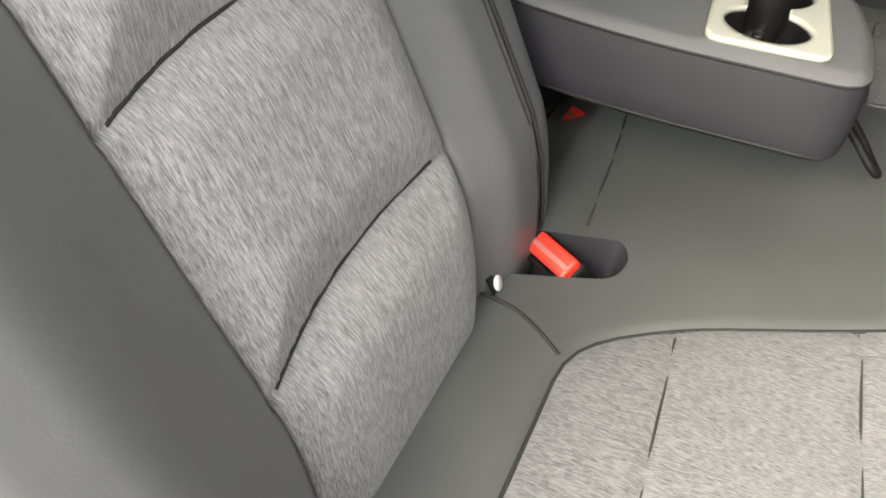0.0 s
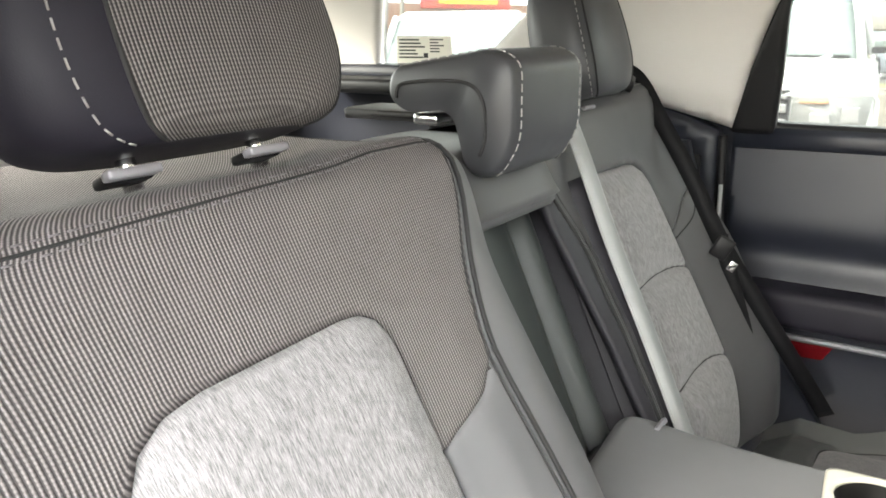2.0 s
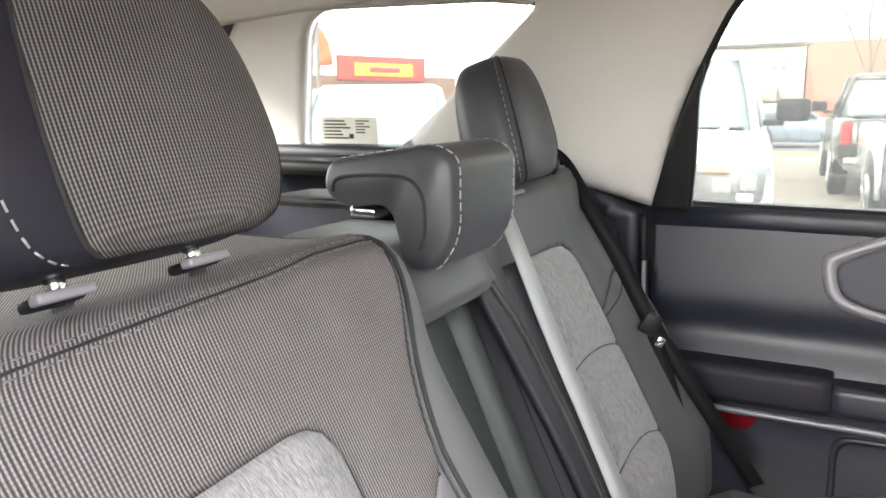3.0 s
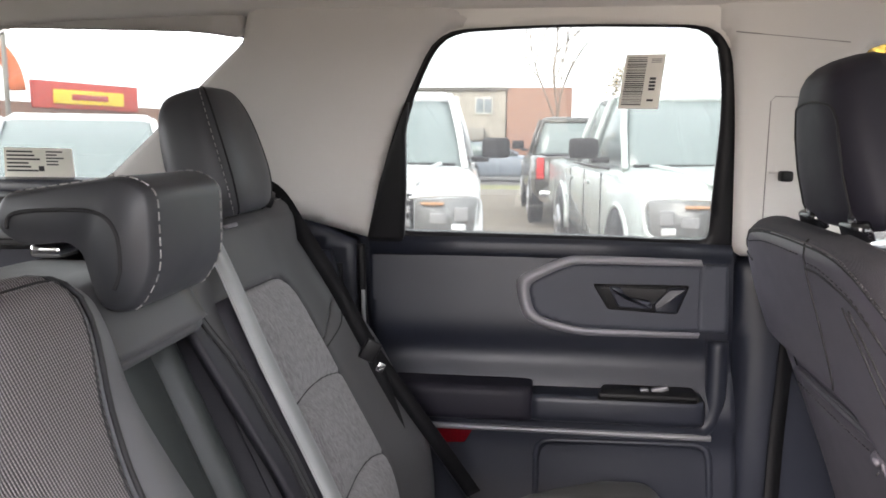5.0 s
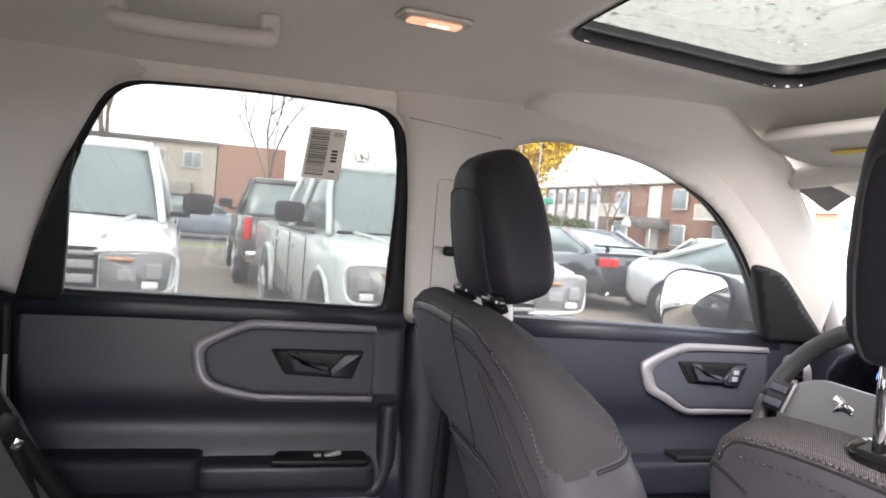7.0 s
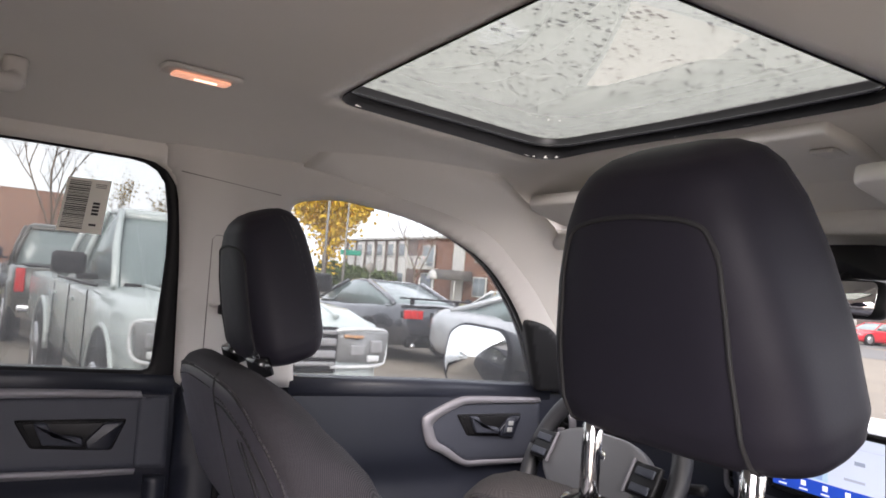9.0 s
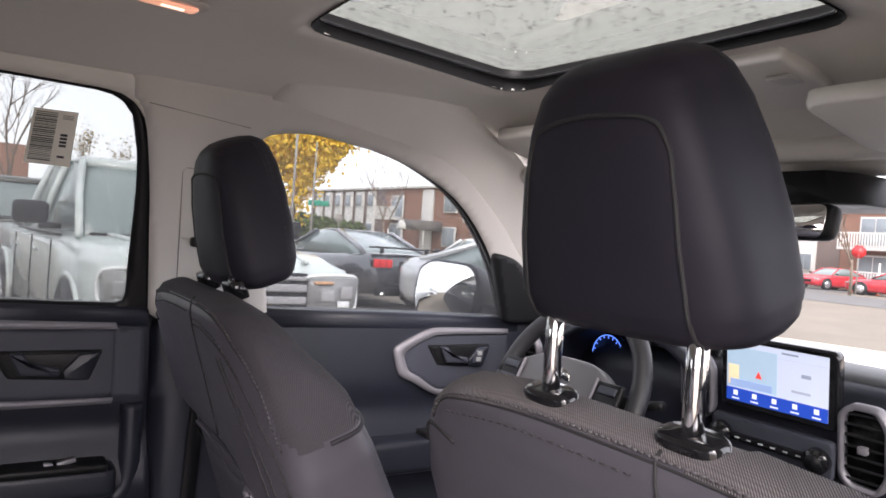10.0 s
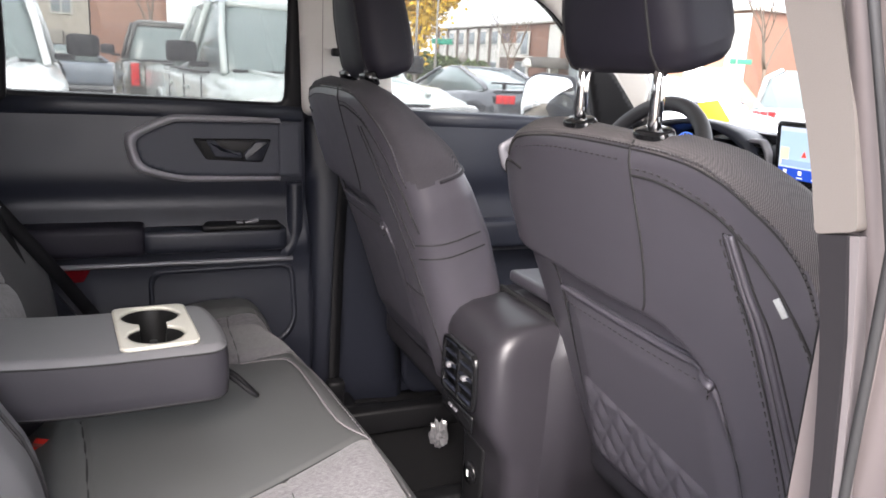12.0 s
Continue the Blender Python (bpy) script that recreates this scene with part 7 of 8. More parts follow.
def pickup(m, paint, label, hood=True, tail=False):
    """A double-cab pickup; local +x ahead, origin on the ground under its nose."""
    e = thing("pickup_truck", label, "pickup truck", m, group="parked pickups")
    part("body", body_loft([(0.02, 0.78, 0.45, 0.95, 1.02), (-0.08, 0.90, 0.40, 1.06, 1.12), (-0.35, 0.95, 0.40, 1.08, 1.17), (-1.25, 0.96, 0.42, 1.10, 1.20), (-1.45, 0.95, 0.42, 1.12, 1.22), (-3.35, 0.95, 0.42, 1.13, 1.20), (-3.40, 0.95, 0.45, 1.13, 1.18), (-5.30, 0.95, 0.50, 1.15, 1.18), (-5.36, 0.92, 0.52, 1.13, 1.16)]), paint, e)
    cab = [(-1.20, 0.82, 1.16, 0.80, 1.19), (-1.95, 0.86, 1.16, 0.66, 1.80), (-2.20, 0.88, 1.16, 0.68, 1.845), (-3.10, 0.88, 1.16, 0.68, 1.845), (-3.28, 0.88, 1.16, 0.66, 1.79), (-3.42, 0.86, 1.16, 0.70, 1.20)]
    cabin_loft(cab, e, DARKGLASS, paint)
    part("roof_panel", loft([[(x, -w, z - 0.04), (x, -w * 0.9, z + 0.012), (x, w * 0.9, z + 0.012), (x, w, z - 0.04)] for x, w, z in ((-1.90, 0.66, 1.80), (-2.15, 0.69, 1.85), (-3.12, 0.69, 1.85), (-3.30, 0.67, 1.79))]), paint, e)
    for s in (-1, 1):
        for a, b in (((-1.18, 0.83, 1.18), (-1.97, 0.675, 1.82)), ((-2.45, 0.885, 1.18), (-2.42, 0.70, 1.83)), ((-3.42, 0.87, 1.18), (-3.27, 0.68, 1.82))):
            part("cab_pillar", tube([(a[0], s * a[1], a[2]), ((a[0] + b[0]) / 2, s * (a[1] + b[1]) / 2 * 1.02, (a[2] + b[2]) / 2), (b[0], s * b[1], b[2])], 0.032, 8), paint, e)
        part("window_sill_trim", box(2.0, 0.02, 0.02, (-2.35, s * 0.925, 1.175), 0.005), BLACK, e)
        for x in (-1.95, -2.95):
            part("door_handle", box(0.20, 0.03, 0.035, (x - 0.3, s * 0.96, 1.02), 0.01), paint, e)
        mir = part("door_mirror", box(0.14, 0.25, 0.18, (-1.62, s * 1.10, 1.34), 0.05, 3), BLACK, e)
        part("mirror_arm", box(0.08, 0.16, 0.05, (-1.60, s * 0.96, 1.24), 0.02), BLACK, mir)
        hl = part("headlight", loft([[(0.045 - dx, s * y, z) for y, z in fillet([(0.50, 0.78), (0.90, 0.78), (0.93, 1.02), (0.50, 0.99)], .03)] for dx in (0.12, 0.05, 0.0)]), LAMP, e, "clear headlight")
        rim_line = spline([(0.052, s * 0.44, 0.745), (0.050, s * 0.70, 0.748), (0.030, s * 0.88, 0.765), (0.0, s * 0.935, 0.82), (-0.02, s * 0.945, 0.93), (0.0, s * 0.925, 1.01), (0.035, s * 0.82, 1.03), (0.05, s * 0.60, 1.025), (0.052, s * 0.46, 1.01)], 4)
        part("lamp_rim", tube(rim_line, 0.014, 8), SILVERL, hl, "bright lamp rim")
        for y, z, w, h, lm in ((0.82, 0.90, 0.10, 0.10, GRILLE), (0.66, 0.87, 0.12, 0.08, GRILLE), (0.80, 0.81, 0.10, 0.05, SILVERL)):
            part("lamp_unit", box(0.03, w, h, (0.052, s * y, z), 0.02, 3), lm, hl)
        part("indicator", box(0.03, 0.16, 0.022, (0.056, s * 0.62, 0.972), 0.008), AMBER, hl, "amber indicator")
        part("fog_lamp", box(0.03, 0.12, 0.07, (0.04, s * 0.70, 0.56), 0.02), BLACK, e)
        for x in (-0.85, -4.10):
            part("wheel_arch", cyl(0.47, 0.06, (x, s * 0.935, 0.42), 28, m=pose(0, 0, 0, 90, 0, 0)), BLACK, e)
            wheel_at(e, x, s * 0.86, 0.39)
        part("tail_light", box(0.06, 0.12, 0.34, (-5.36, s * 0.86, 0.98), 0.02), TAIL, e, "red tail light")
    part("grille", box(0.04, 0.98, 0.34, (0.040, 0, 0.87), 0.03, 3), BLACK, e)
    for z, h in ((0.77, 0.03), (0.84, 0.055), (0.93, 0.055), (1.0, 0.03)):
        part("grille_bar", box(0.04, 0.94, h, (0.062, 0, z), 0.012, 3), GRILLE, e)
    part("grille_badge", box(0.02, 0.22, 0.09, (0.088, 0, 0.89), 0.03, 3), BLACK, e)
    part("cowl", box(0.10, 1.5, 0.04, (-1.22, 0, 1.195), 0.015), BLACK, e)
    for s in (-1, 1):
        part("hood_crease", tube(spline([(-0.02, s * 0.50, 1.115), (-0.5, s * 0.56, 1.178), (-1.15, s * 0.62, 1.205)], 5), 0.022, 8), paint, e)
        for x in (-0.85, -4.10):
            part("arch_flare", tube([(x + 0.49 * math.cos(a), s * 0.945, 0.42 + 0.49 * math.sin(a)) for a in np.linspace(0, math.pi, 18)], 0.030, 8), paint, e)
        for x in (-1.55, -2.44, -3.34):
            part("door_gap", box(0.008, 0.012, 0.66, (x, s * 0.952, 0.80), 0.002), BLACK, e)
    part("bumper", box(0.10, 1.75, 0.20, (0.04, 0, 0.55), 0.05, 3), paint, e)
    part("lower_grille", box(0.03, 1.1, 0.10, (0.09, 0, 0.56), 0.02), BLACK, e)
    part("plate_bar", box(0.02, 0.30, 0.10, (0.105, 0, 0.62), 0.01), WHITE, e)
    part("rear_bumper", box(0.12, 1.75, 0.18, (-5.42, 0, 0.55), 0.04), CHROME, e)
    part("tailgate", box(0.04, 1.46, 0.44, (-5.375, 0, 0.95), 0.02), paint, e)
    part("bed_opening", box(1.75, 1.55, 0.02, (-4.40, 0, 1.19), 0.01), BLACK, e)
    return e


def place(x, y, heading):
    """A pose on the ground, its local +x turned to heading (degrees from +x)."""
    return pose(x, y, 0, 0, 0, heading)


SILVERP = mat("silver_paint", (0.42, 0.435, 0.45), 0.22, metal=0.3, vary=0.03, coat=0.5)
GREYP = mat("grey_paint", (0.065, 0.07, 0.08), 0.2, metal=0.6, vary=0.05, coat=1.0)
REDP = mat("red_paint", (0.42, 0.02, 0.03), 0.25, vary=0.05, coat=0.5)
BLUEP = mat("blue_grey_paint", (0.16, 0.19, 0.23), 0.3, vary=0.05, coat=0.4)
pickup(place(-1.27, 4.32, -85.3), CARW, "white double-cab pickup parked facing the car")
pickup(place(1.71, 4.42, -84.5), mat("pale_silver_paint", (0.44, 0.485, 0.475), 0.25, vary=0.03, coat=0.5), "pale silver double-cab pickup parked facing the car")
pickup(place(0.72, 16.6, 93), mat("dark_olive_paint", (0.035, 0.036, 0.028), 0.25, vary=0.05, coat=0.5), "dark olive pickup parked with its tail towards the car")


def saloon(m, paint, label, low=0.0, kind="saloon", spoiler=False, lamps=None):
    """A passenger car; local +x ahead, origin on the ground under its middle."""
    e = thing("parked_car", label, "car", m, group="parked cars")
    part("body", body_loft([(2.30, 0.60, 0.32, 0.60, 0.66), (2.18, 0.80, 0.25, 0.66, 0.74), (1.60, 0.90, 0.22, 0.76, 0.86), (0.85, 0.92, 0.20, 0.84, 0.95), (-0.4, 0.93, 0.20, 0.88, 0.97), (-1.45, 0.93, 0.22, 0.92, 1.01), (-2.10, 0.88, 0.30, 0.92, 1.03), (-2.28, 0.80, 0.38, 0.88, 0.98), (-2.34, 0.72, 0.42, 0.80, 0.86)]), paint, e)
    roof = 1.40 - low
    if kind == "suv":
        cab = [(1.05, 0.80, 0.94, 0.78, 0.97), (0.35, 0.84, 0.94, 0.66, 1.58), (0.0, 0.86, 0.94, 0.68, 1.64), (-1.6, 0.86, 0.94, 0.68, 1.62), (-2.10, 0.84, 0.94, 0.64, 1.50), (-2.25, 0.82, 0.94, 0.78, 1.0)]
    else:
        cab = [(0.90, 0.78, 0.93, 0.76, 0.96), (0.10, 0.82, 0.93, 0.58, roof - 0.04), (-0.25, 0.84, 0.93, 0.60, roof), (-0.80, 0.84, 0.93, 0.60, roof - 0.02), (-1.70, 0.82, 0.95, 0.58, 1.10), (-1.95, 0.80, 0.97, 0.70, 1.02)]
    cabin_loft(cab, e, DARKGLASS, paint)
    tops = [(c[0], c[3], c[4]) for c in cab[1:4]]
    part("roof_panel", loft([[(x, -w, z - 0.035), (x, -w * 0.88, z + 0.012), (x, w * 0.88, z + 0.012), (x, w, z - 0.035)] for x, w, z in tops]), paint, e)
    for s in (-1, 1):
        part("front_pillar", tube([(cab[0][0], s * 0.79, 0.96), (cab[1][0], s * cab[1][3], cab[1][4])], 0.035, 8), paint, e)
        part("rear_pillar", tube([(cab[3][0], s * cab[3][3], cab[3][4]), (cab[4][0], s * cab[4][3] * 1.1, cab[4][4] - 0.02), (cab[5][0], s * 0.74, 1.0)], 0.05, 8), paint, e)
        part("door_mirror", box(0.10, 0.18, 0.11, (0.72, s * 0.98, 1.02), 0.03, 3), BLACK, e)
        part("headlight", box(0.25, 0.32, 0.10, (2.12, s * 0.66, 0.66), 0.04, 3), LAMP, e)
        tl = part("tail_light", box(0.10, 0.46, 0.13, (-2.27, s * 0.56, 0.84), 0.03), BLACK, e)
        for k in range(3):
            part("tail_bar", box(0.03, 0.125, 0.15, (-2.335, s * (0.42 + 0.135 * k), 0.85), 0.01), lamps or TAIL, tl, "" if lamps else "red tail light bar")
        for x in (1.42, -1.40):
            part("wheel_arch", cyl(0.40, 0.05, (x, s * 0.905, 0.34), 28, m=pose(0, 0, 0, 90, 0, 0)), BLACK, e)
            wheel_at(e, x, s * 0.83, 0.34)
    part("rear_diffuser", box(0.12, 1.35, 0.18, (-2.30, 0, 0.36), 0.04), BLACK, e)
    part("plate_bar", box(0.02, 0.42, 0.10, (-2.39, 0, 0.62), 0.005), CONC, e)
    part("grille", box(0.06, 1.0, 0.16, (2.28, 0, 0.52), 0.04), BLACK, e)
    if spoiler:
        part("spoiler", box(0.22, 1.45, 0.03, (-2.20, 0, 1.13), 0.01), BLACK, e)
        for s in (-1, 1):
            part("spoiler_leg", box(0.10, 0.03, 0.10, (-2.18, s * 0.5, 1.07), 0.01), BLACK, e)
            part("exhaust", cyl(0.045, 0.06, (-2.36, s * 0.55, 0.30), 16, m=pose(0, 0, 0, 0, 90, 0)), CHROME, e)
    return e


saloon(place(6.5, 13.2, 96), GREYP, "dark grey fastback coupe with red tail lights and a rear spoiler", spoiler=True)
saloon(place(7.95, 8.5, -62), SILVERP, "silver fastback coupe parked beside a dark one", lamps=BLACK)
saloon(place(5.6, 20.5, 80), CARW, "white saloon parked further back in the lot")
saloon(place(11.6, 15.5, 80), CARW, "white saloon parked in a row of cars")
saloon(place(12.5, 9.0, 20), SILVERP, "silver hatchback parked ahead of the car", kind="suv")
saloon(place(-4.5, 6.4, -61), CARW, "white sport utility car parked behind", kind="suv")
saloon(place(-8.6, 9.0, -52), SILVERP, "silver sport utility car parked behind", kind="suv")
saloon(place(-1.4, 26.0, 0), BLUEP, "blue grey saloon on the street")
saloon(place(3.0, 28.5, 180), CARW, "white saloon on the street")
saloon(place(46.0, 25.5, 170), REDP, "red saloon on the street corner")
saloon(place(43.5, 20.5, 100), REDP, "red saloon further down the street")


# ---- buildings, trees and street furniture ----
BRICK = mat("brown_brick", (0.26, 0.135, 0.095), 0.9, vary=0.15, vscale=2.0)
BRICK_R = mat("red_brick", (0.24, 0.125, 0.085), 0.9, vary=0.15, vscale=2.0)
STUCCO = mat("pale_stucco", (0.36, 0.33, 0.29), 0.9, vary=0.08, vscale=1.0)
CREAM = mat("white_panel", (0.56, 0.55, 0.52), 0.8, vary=0.05)
ORANGE = mat("orange_paint", (0.75, 0.16, 0.03), 0.6, vary=0.08)
YELLOW = mat("yellow_paint", (0.85, 0.60, 0.03), 0.6, vary=0.05)
ROOFM = mat("roof_felt", (0.12, 0.11, 0.10), 0.9, vary=0.2)
WINM = mat("window_glass", (0.20, 0.23, 0.25), 0.1, vary=0.3, vscale=0.7)


def apartment(m, label):
    """A flat-roofed brick block: white window panels between brown strips, then brick bays with balconies; front along local +x, facing -y."""
    e = thing("apartment_building", label, "apartment building", m)
    part("wall", box(17.0, 12, 5.5, (8.5, 6, 2.75), 0.02), BROWN, e)
    part("wall", box(22.5, 12, 5.5, (28.25, 6.05, 2.75), 0.02), BRICK_R, e)
    part("end_wall", box(5.5, 12, 5.5, (42.25, 6.0, 2.75), 0.02), BRICK_R, e)
    for x in (40.9, 44.2):
        part("panel", box(1.5, 0.14, 5.3, (x, -0.08, 2.7), 0.01), CREAM, e)
    part("roof", box(45.6, 12.6, 0.22, (22.5, 6, 5.60), 0.03), CREAM, e)

    def window(x, z, w, h):
        w0 = part("window", box(w, 0.10, h, (x, -0.17, z), 0.01), CREAM, e)
        for k in (-1, 1):
            part("pane", box(w * 0.42, 0.04, h * 0.88, (x + k * w * 0.23, -0.23, z), 0.005), WINM, w0)

    def balcony(x):
        for z in (2.75, 0.25):
            b = part("balcony", box(3.6, 1.3, 0.16, (x, -0.75, z), 0.02), CREAM, e)
            part("railing", box(3.6, 0.04, 0.10, (x, -1.38, z + 1.02), 0.01), CREAM, b)
            for k in range(19):
                part("baluster", box(0.10, 0.03, 0.95, (x - 1.74 + 0.193 * k, -1.38, z + 0.52), 0.004), CREAM, b)
            window(x, z + 1.15, 2.2, 2.0)

    for i in range(6):
        part("panel", box(1.55, 0.14, 5.3, (2.2 + 2.45 * i, -0.06, 2.7), 0.01), CREAM, e)
        for z in (4.45, 1.70):
            window(2.2 + 2.45 * i, z, 1.25, 1.25)
    for x in (19.6, 33.6):
        balcony(x)
    for x in (24.6, 37.6):
        part("panel", box(1.7, 0.14, 5.3, (x, -0.06, 2.7), 0.01), CREAM, e)
    for x in (28.2, 42.6):
        for z in (4.25, 1.50):
            window(x, z, 1.9, 1.6)
    part("entrance_canopy", prism([(-2, 0), (2, 0), (1.6, 0.8), (-1.6, 0.8)], 1.8, (XF, ZU, (0, -1, 0)), (25.2, -0.1, 1.9)), ROOFM, e)
    part("canopy_arch", prism([(0.75 * math.cos(a), 0.75 * math.sin(a)) for a in np.linspace(0, math.pi, 13)], 0.12, (XF, ZU, (0, -1, 0)), (23.6, -1.85, 1.9)), CREAM, e, "white arched canopy front")
    for x in (21.2, 23.6, 27.0):
        part("canopy_post", cyl(0.06, 1.9, (x, -1.8, 0.95), 8), CREAM, e)
    return e


BROWN = mat("dark_brown_cladding", (0.15, 0.115, 0.10), 0.9, vary=0.15, vscale=2.0)
apartment(Matrix.Translation((31.6, 77, 0)) @ pose(0, 0, 0, 0, 0, -89), "brick apartment block with white panels and railed balconies")
apartment(Matrix.Translation((52.0, 44, 0)) @ pose(0, 0, 0, 0, 0, -98), "brick apartment block across the side street")
tower = thing("far_tower", "pale glass tower far beyond the apartment roofs", "tower", place(233, 438, 20))
part("shaft", box(7.5, 7.5, 30, (0, 0, 15), 0.1), mat("tower_glass", (0.42, 0.47, 0.50), 0.4, vary=0.1), tower)
for k in range(9):
    part("floor_band", box(7.7, 7.7, 0.8, (0, 0, 3 + 3 * k), 0.05), CONC, tower)
low = thing("low_building", "low pale building with small windows and a brown brick end", "building", Matrix.Translation((-10.5, 58, 0)))
part("wall", box(12.6, 12, 5.4, (2.0, 6, 2.7), 0.02), STUCCO, low)
part("brick_wing", box(5.0, 10, 5.6, (10.9, 5, 2.8), 0.02), BRICK, low)
part("roof", box(13.0, 12.4, 0.25, (2.0, 6, 5.5), 0.02), ROOFM, low)
for x in (-2.0, 1.5, 4.0, 6.6):
    w = part("window", box(1.4, 0.12, 1.3, (x, -0.05, 4.2), 0.02), CREAM, low)
    part("pane", box(0.55, 0.04, 1.05, (x - 0.32, -0.13, 4.2), 0.01), WINM, w)
    part("pane", box(0.55, 0.04, 1.05, (x + 0.32, -0.13, 4.2), 0.01), WINM, w)
part("awning", box(3.4, 1.6, 0.9, (5.0, -0.8, 2.0), 0.05), CONC, low)
shop = thing("corner_shop", "orange and red shop front with a yellow sign", "shop", Matrix.Translation((-29.5, 40, 0)) @ pose(0, 0, 0, 0, 0, 70))
part("wall", box(16, 10, 3.6, (3, 5, 1.8), 0.02), BRICK_R, shop)
part("fascia", box(7.5, 0.3, 1.6, (4.0, -0.1, 4.1), 0.03), mat("shop_red", (0.55, 0.05, 0.03), 0.6), shop)
sg = part("sign", box(5.0, 0.12, 0.85, (4.0, -0.32, 4.0), 0.02), YELLOW, shop, "yellow shop sign")
part("sign_print", box(2.6, 0.05, 0.35, (4.0, -0.40, 4.0), 0.02), REDP, sg)
part("arch", tube([(-2.6 + 2.0 * math.cos(a), -0.1, 4.2 + 2.6 * math.sin(a)) for a in np.linspace(0, math.pi, 20)], 0.45, 10), ORANGE, shop, "orange arch")


def tree(m, height, label, leaves=0, leafm=None, seed=1, fork=0.26):
    """A forked trunk with tapering limbs; leaves: number of small leaf clumps."""
    e = thing("tree", label, "tree", m, group="street trees")
    rg = random.Random(seed)
    limbs, tips = [], []

    def grow_limb(p, d, length, r, depth):
        pts, q, dd = [np.array(p)], np.array(p), np.array(d) / np.linalg.norm(d)
        for i in range(5):
            dd = dd + np.array([rg.uniform(-.16, .16), rg.uniform(-.16, .16), rg.uniform(-.04, .12)])
            dd /= np.linalg.norm(dd)
            q = q + dd * length / 5
            pts.append(q)
        limbs.append(tube(pts, list(np.linspace(r, r * 0.5, 6)), 6))
        tips.extend(pts[2:])
        if depth:
            for _ in range(4 if depth < 3 and not leaves else 3):
                k = rg.randint(2, 5)
                nd = dd + np.array([rg.uniform(-.9, .9), rg.uniform(-.9, .9), rg.uniform(-.1, .6)])
                grow_limb(pts[k], nd, length * rg.uniform(0.5, 0.75), r * 0.5, depth - 1)

    BARK = mat("bark", (0.16, 0.12, 0.09), 0.95, vary=0.3, vscale=3.0)
    trunk = tube([(0, 0, 0), (0.03, 0, height * 0.15), (0, 0.04, height * 0.32)], [height * 0.017, height * 0.013, height * 0.011], 10)
    for k in range(3):
        grow_limb((0, 0.04, height * (fork + 0.03 * k)), (rg.uniform(-.5, .5), rg.uniform(-.5, .5), 1.0), height * 0.42, height * 0.008, 3)
    part("trunk", trunk, BARK, e)
    part("limbs", merge(*limbs), BARK, e)
    if leaves:
        vs, fs = [], []
        for _ in range(leaves):
            c = tips[rg.randrange(len(tips))] + np.array([rg.gauss(0, .04), rg.gauss(0, .04), rg.gauss(-.015, .05)]) * height
            a, b = [np.array([rg.gauss(0, 1) for _ in range(3)]) for _ in range(2)]
            a, b = a / np.linalg.norm(a) * height * 0.012, b / np.linalg.norm(b) * height * 0.012
            k = len(vs)
            vs += [c - a, c + b, c + a, c - b]
            fs.append((k, k + 1, k + 2, k + 3))
        tagged(part("crown", (vs, fs), leafm, e, "crown of small leaves", smooth=False), kind="stuff")
    return e


GOLD = mat("golden_leaf", (0.70, 0.46, 0.03), 0.8, vary=0.3, vscale=2.0)
DRYL = mat("dry_leaf", (0.24, 0.17, 0.06), 0.8, vary=0.3, vscale=2.0)
GREENL = mat("hedge_leaf", (0.07, 0.10, 0.03), 0.8, vary=0.3, vscale=2.0)
tree(place(1.2, 38, 0), 8.0, "bare street tree with thin branches", seed=3)
tree(place(13.9, 36, 20), 9.6, "golden autumn tree in full leaf", 40000, GOLD, seed=6, fork=0.12)
tree(place(6.2, 50, 0), 6.0, "half-bare autumn tree with dry leaves", 900, DRYL, seed=9)
tree(place(-4.0, 23.0, 0), 8.5, "bare street tree with thin branches", seed=12)
tree(place(22.2, 41.5, 0), 6.6, "bare street tree with thin branches", seed=15)
tree(place(45.5, 34.5, 0), 7.0, "bare street tree with thin branches", seed=18)
tree(place(24.0, 22.4, 0), 6.4, "bare street tree with thin branches", seed=27)
tree(place(40.0, 21, 0), 6.0, "bare young tree by the street corner", seed=21)
hedge = thing("hedge", "dark green hedge before the apartment block", "hedge", Matrix.Translation((29.4, 77, 0)) @ pose(0, 0, 0, 0, 0, -88))
rg = random.Random(2)
vs, fs = [], []
for _ in range(6000):
    x = rg.uniform(0, 15)
    c = np.array([x, rg.uniform(-1, 1), rg.uniform(0, 2.7 + 0.35 * math.sin(1.9 * x) - 0.06 * x)])
    a, b = [np.array([rg.gauss(0, .18) for _ in range(3)]) for _ in range(2)]
    k = len(vs)
    vs += [c - a, c + b, c + a, c - b]
    fs.append((k, k + 1, k + 2, k + 3))
tagged(part("leaves", (vs, fs), GREENL, hedge, smooth=False), kind="stuff")


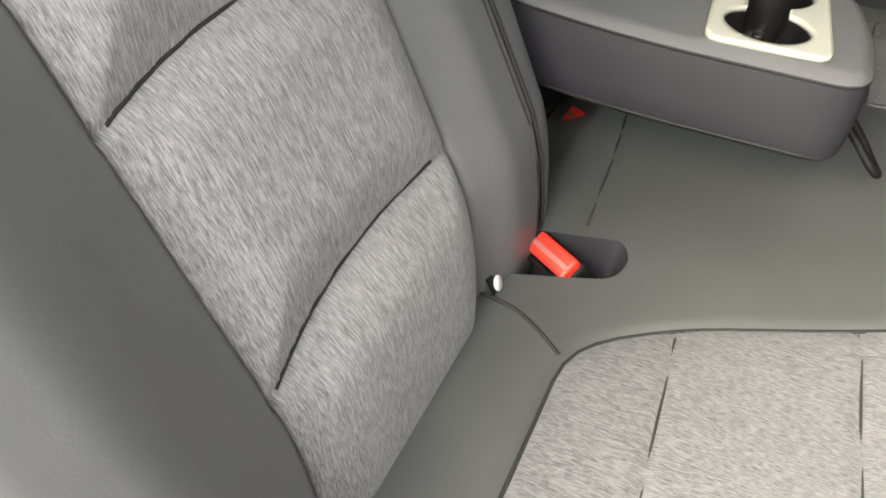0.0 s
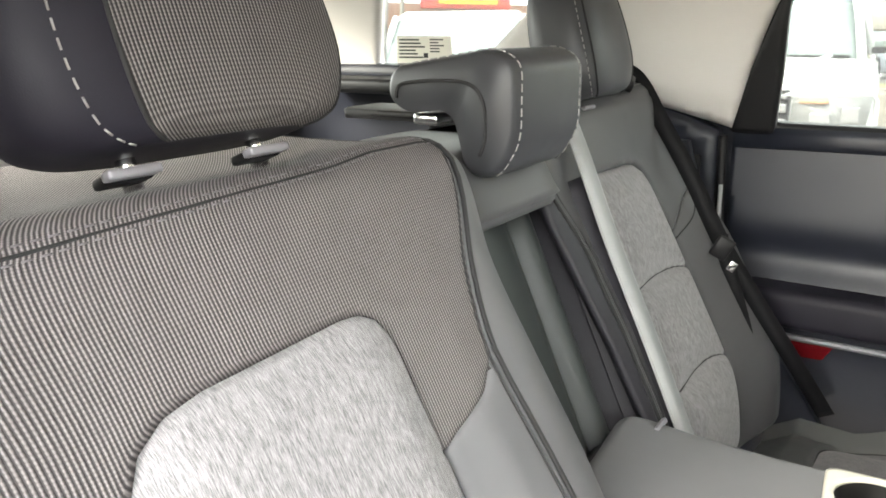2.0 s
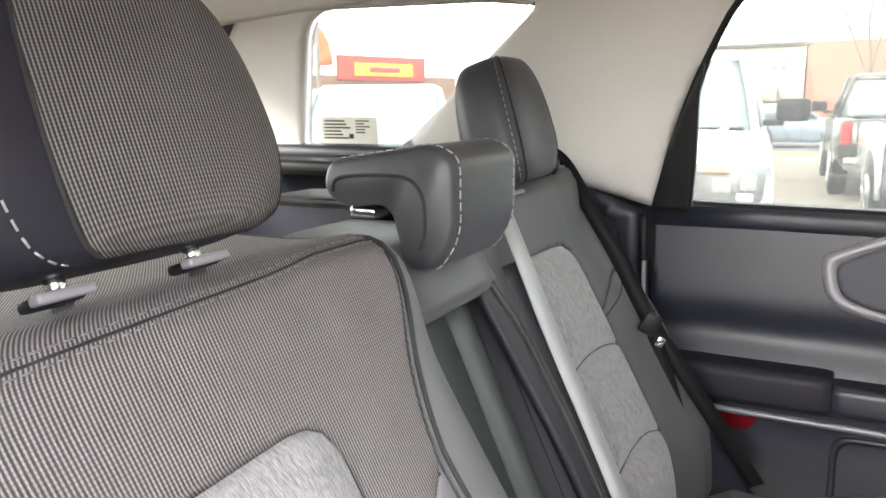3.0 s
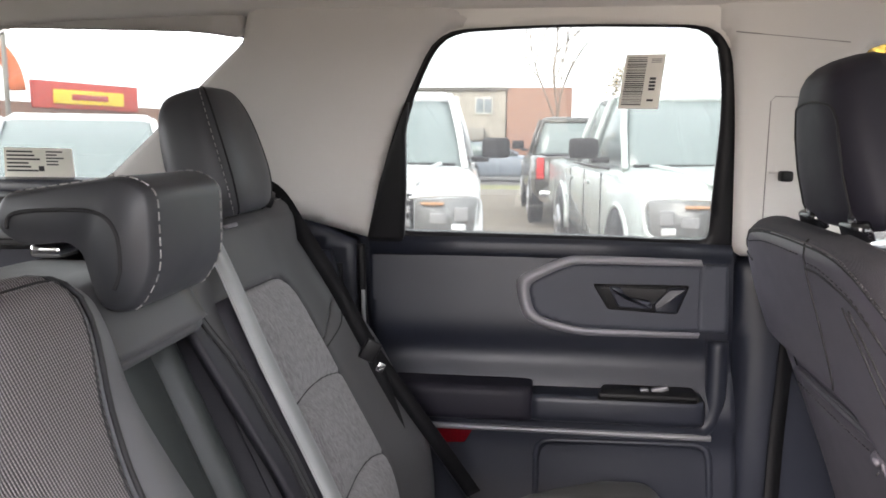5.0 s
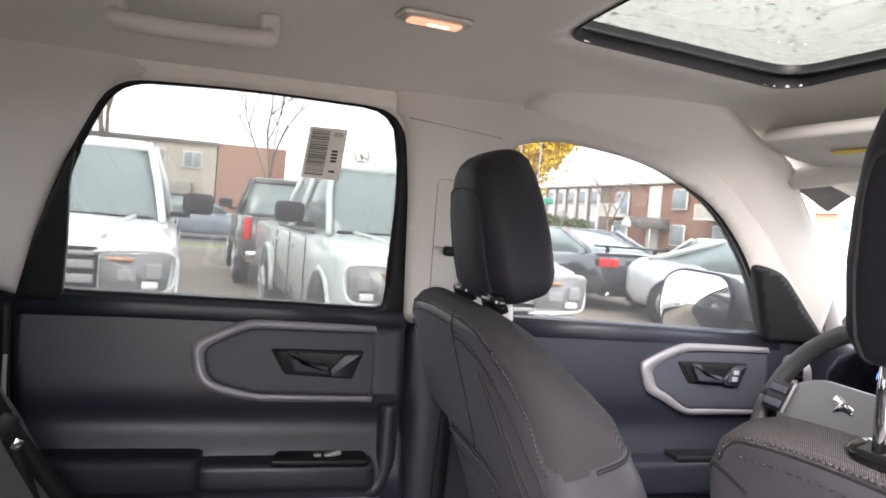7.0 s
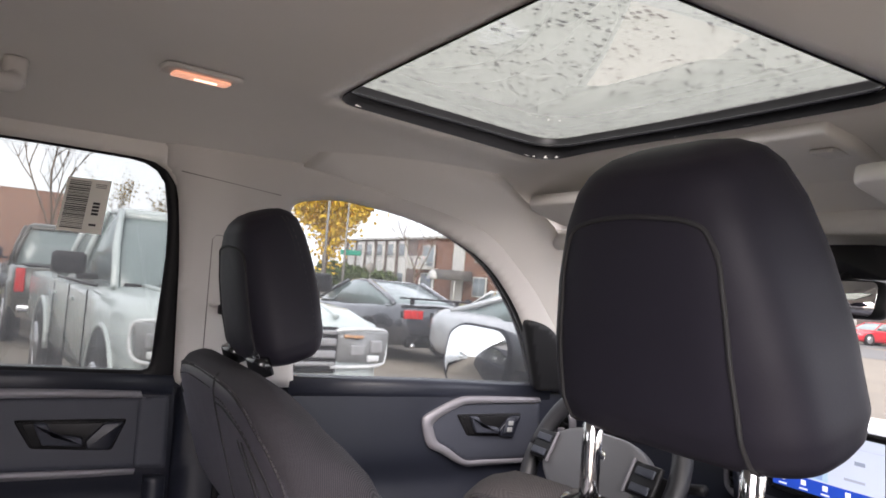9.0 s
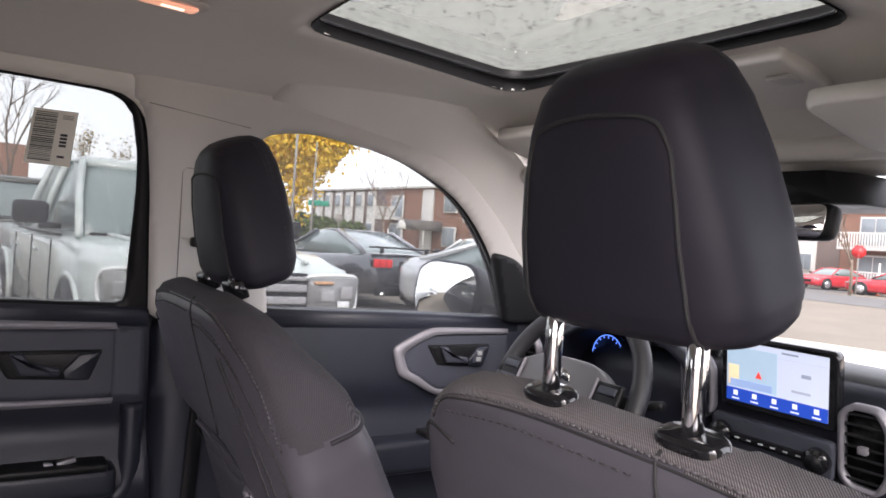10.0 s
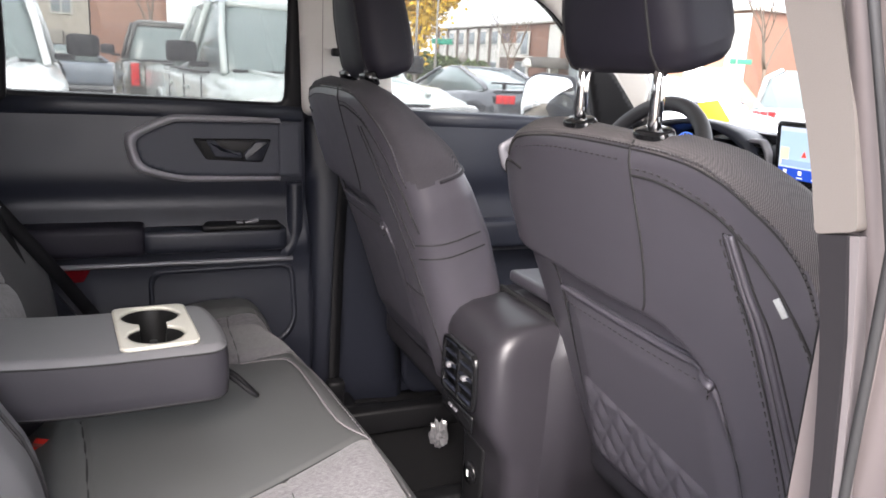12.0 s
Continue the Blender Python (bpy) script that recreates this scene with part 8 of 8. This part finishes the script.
def pole(x, y, h, label, r=0.08, sign=None):
    e = thing("street_pole", label, "pole", place(x, y, 0), group="street poles")
    part("shaft", cyl(r, h, (0, 0, h / 2), 12, r2=r * 0.7), CONC, e)
    if sign == "stop":
        pl = [(0.38 * math.cos(a), 0.38 * math.sin(a)) for a in np.linspace(math.pi / 8, 2 * math.pi + math.pi / 8, 9)[:-1]]
        part("stop_sign", prism(pl, 0.03, ((0.5, -0.86, 0), ZU, (-0.86, -0.5, 0)), (0, 0, 2.4)), TAIL, e, "red octagonal stop sign")
    if sign == "grey":
        pl = [(0.42 * math.cos(a), 0.42 * math.sin(a)) for a in np.linspace(math.pi / 8, 2 * math.pi + math.pi / 8, 9)[:-1]]
        part("sign_back", prism(pl, 0.03, (XF, ZU, (0, -1, 0)), (0, 0, 2.4)), CONC, e, "grey back of an octagonal sign")
    if sign == "street":
        part("street_sign", box(1.1, 0.04, 0.26, (0.3, 0, 2.62), 0.01, m=pose(0, 0, 0, 0, 0, -50)), mat("sign_green", (0.02, 0.25, 0.16), 0.5), e, "green street name sign")
    return e


pole(12.4, 32.0, 7.5, "tall pale street light pole", 0.07)
pole(25.8, 56.5, 3.0, "sign post by the street", 0.04, "grey")
pole(13.8, 33.0, 5.6, "street name sign post", 0.06, "street")
pole(41.5, 21.5, 3.0, "stop sign post at the corner", 0.04, "stop")
pole(-19.0, 24.5, 9.5, "tall street light pole behind", 0.10)
pole(30.3, 30.6, 3.4, "green street name sign post at the corner", 0.05, "street")
truck = thing("work_truck", "white work truck parked by the far corner", "truck", place(44.6, 30.6, 160))
part("cab", box(2.0, 2.1, 1.7, (2.4, 0, 1.55), 0.25, 3), CARW, truck)
part("bed", box(4.0, 2.1, 0.9, (-0.8, 0, 1.2), 0.1, 2), CARW, truck)
part("windscreen", box(0.1, 1.8, 0.7, (3.38, 0, 1.95), 0.03), DARKGLASS, truck)
for x in (2.2, -1.6):
    for s in (-1, 1):
        wheel_at(truck, x, s * 0.95, 0.45)
for x, y in ((2.6, 19.6), (9.3, 25.0), (44.5, 22.0), (46, 24)):
    c = thing("traffic_cone", "orange traffic cone on the kerb", "traffic cone", place(x, y, 0), group="traffic cones")
    part("cone", cyl(0.16, 0.68, (0, 0, 0.38), 16, r2=0.03), ORANGE, c)
    part("base", box(0.38, 0.38, 0.04, (0, 0, 0.02), 0.01), ORANGE, c)
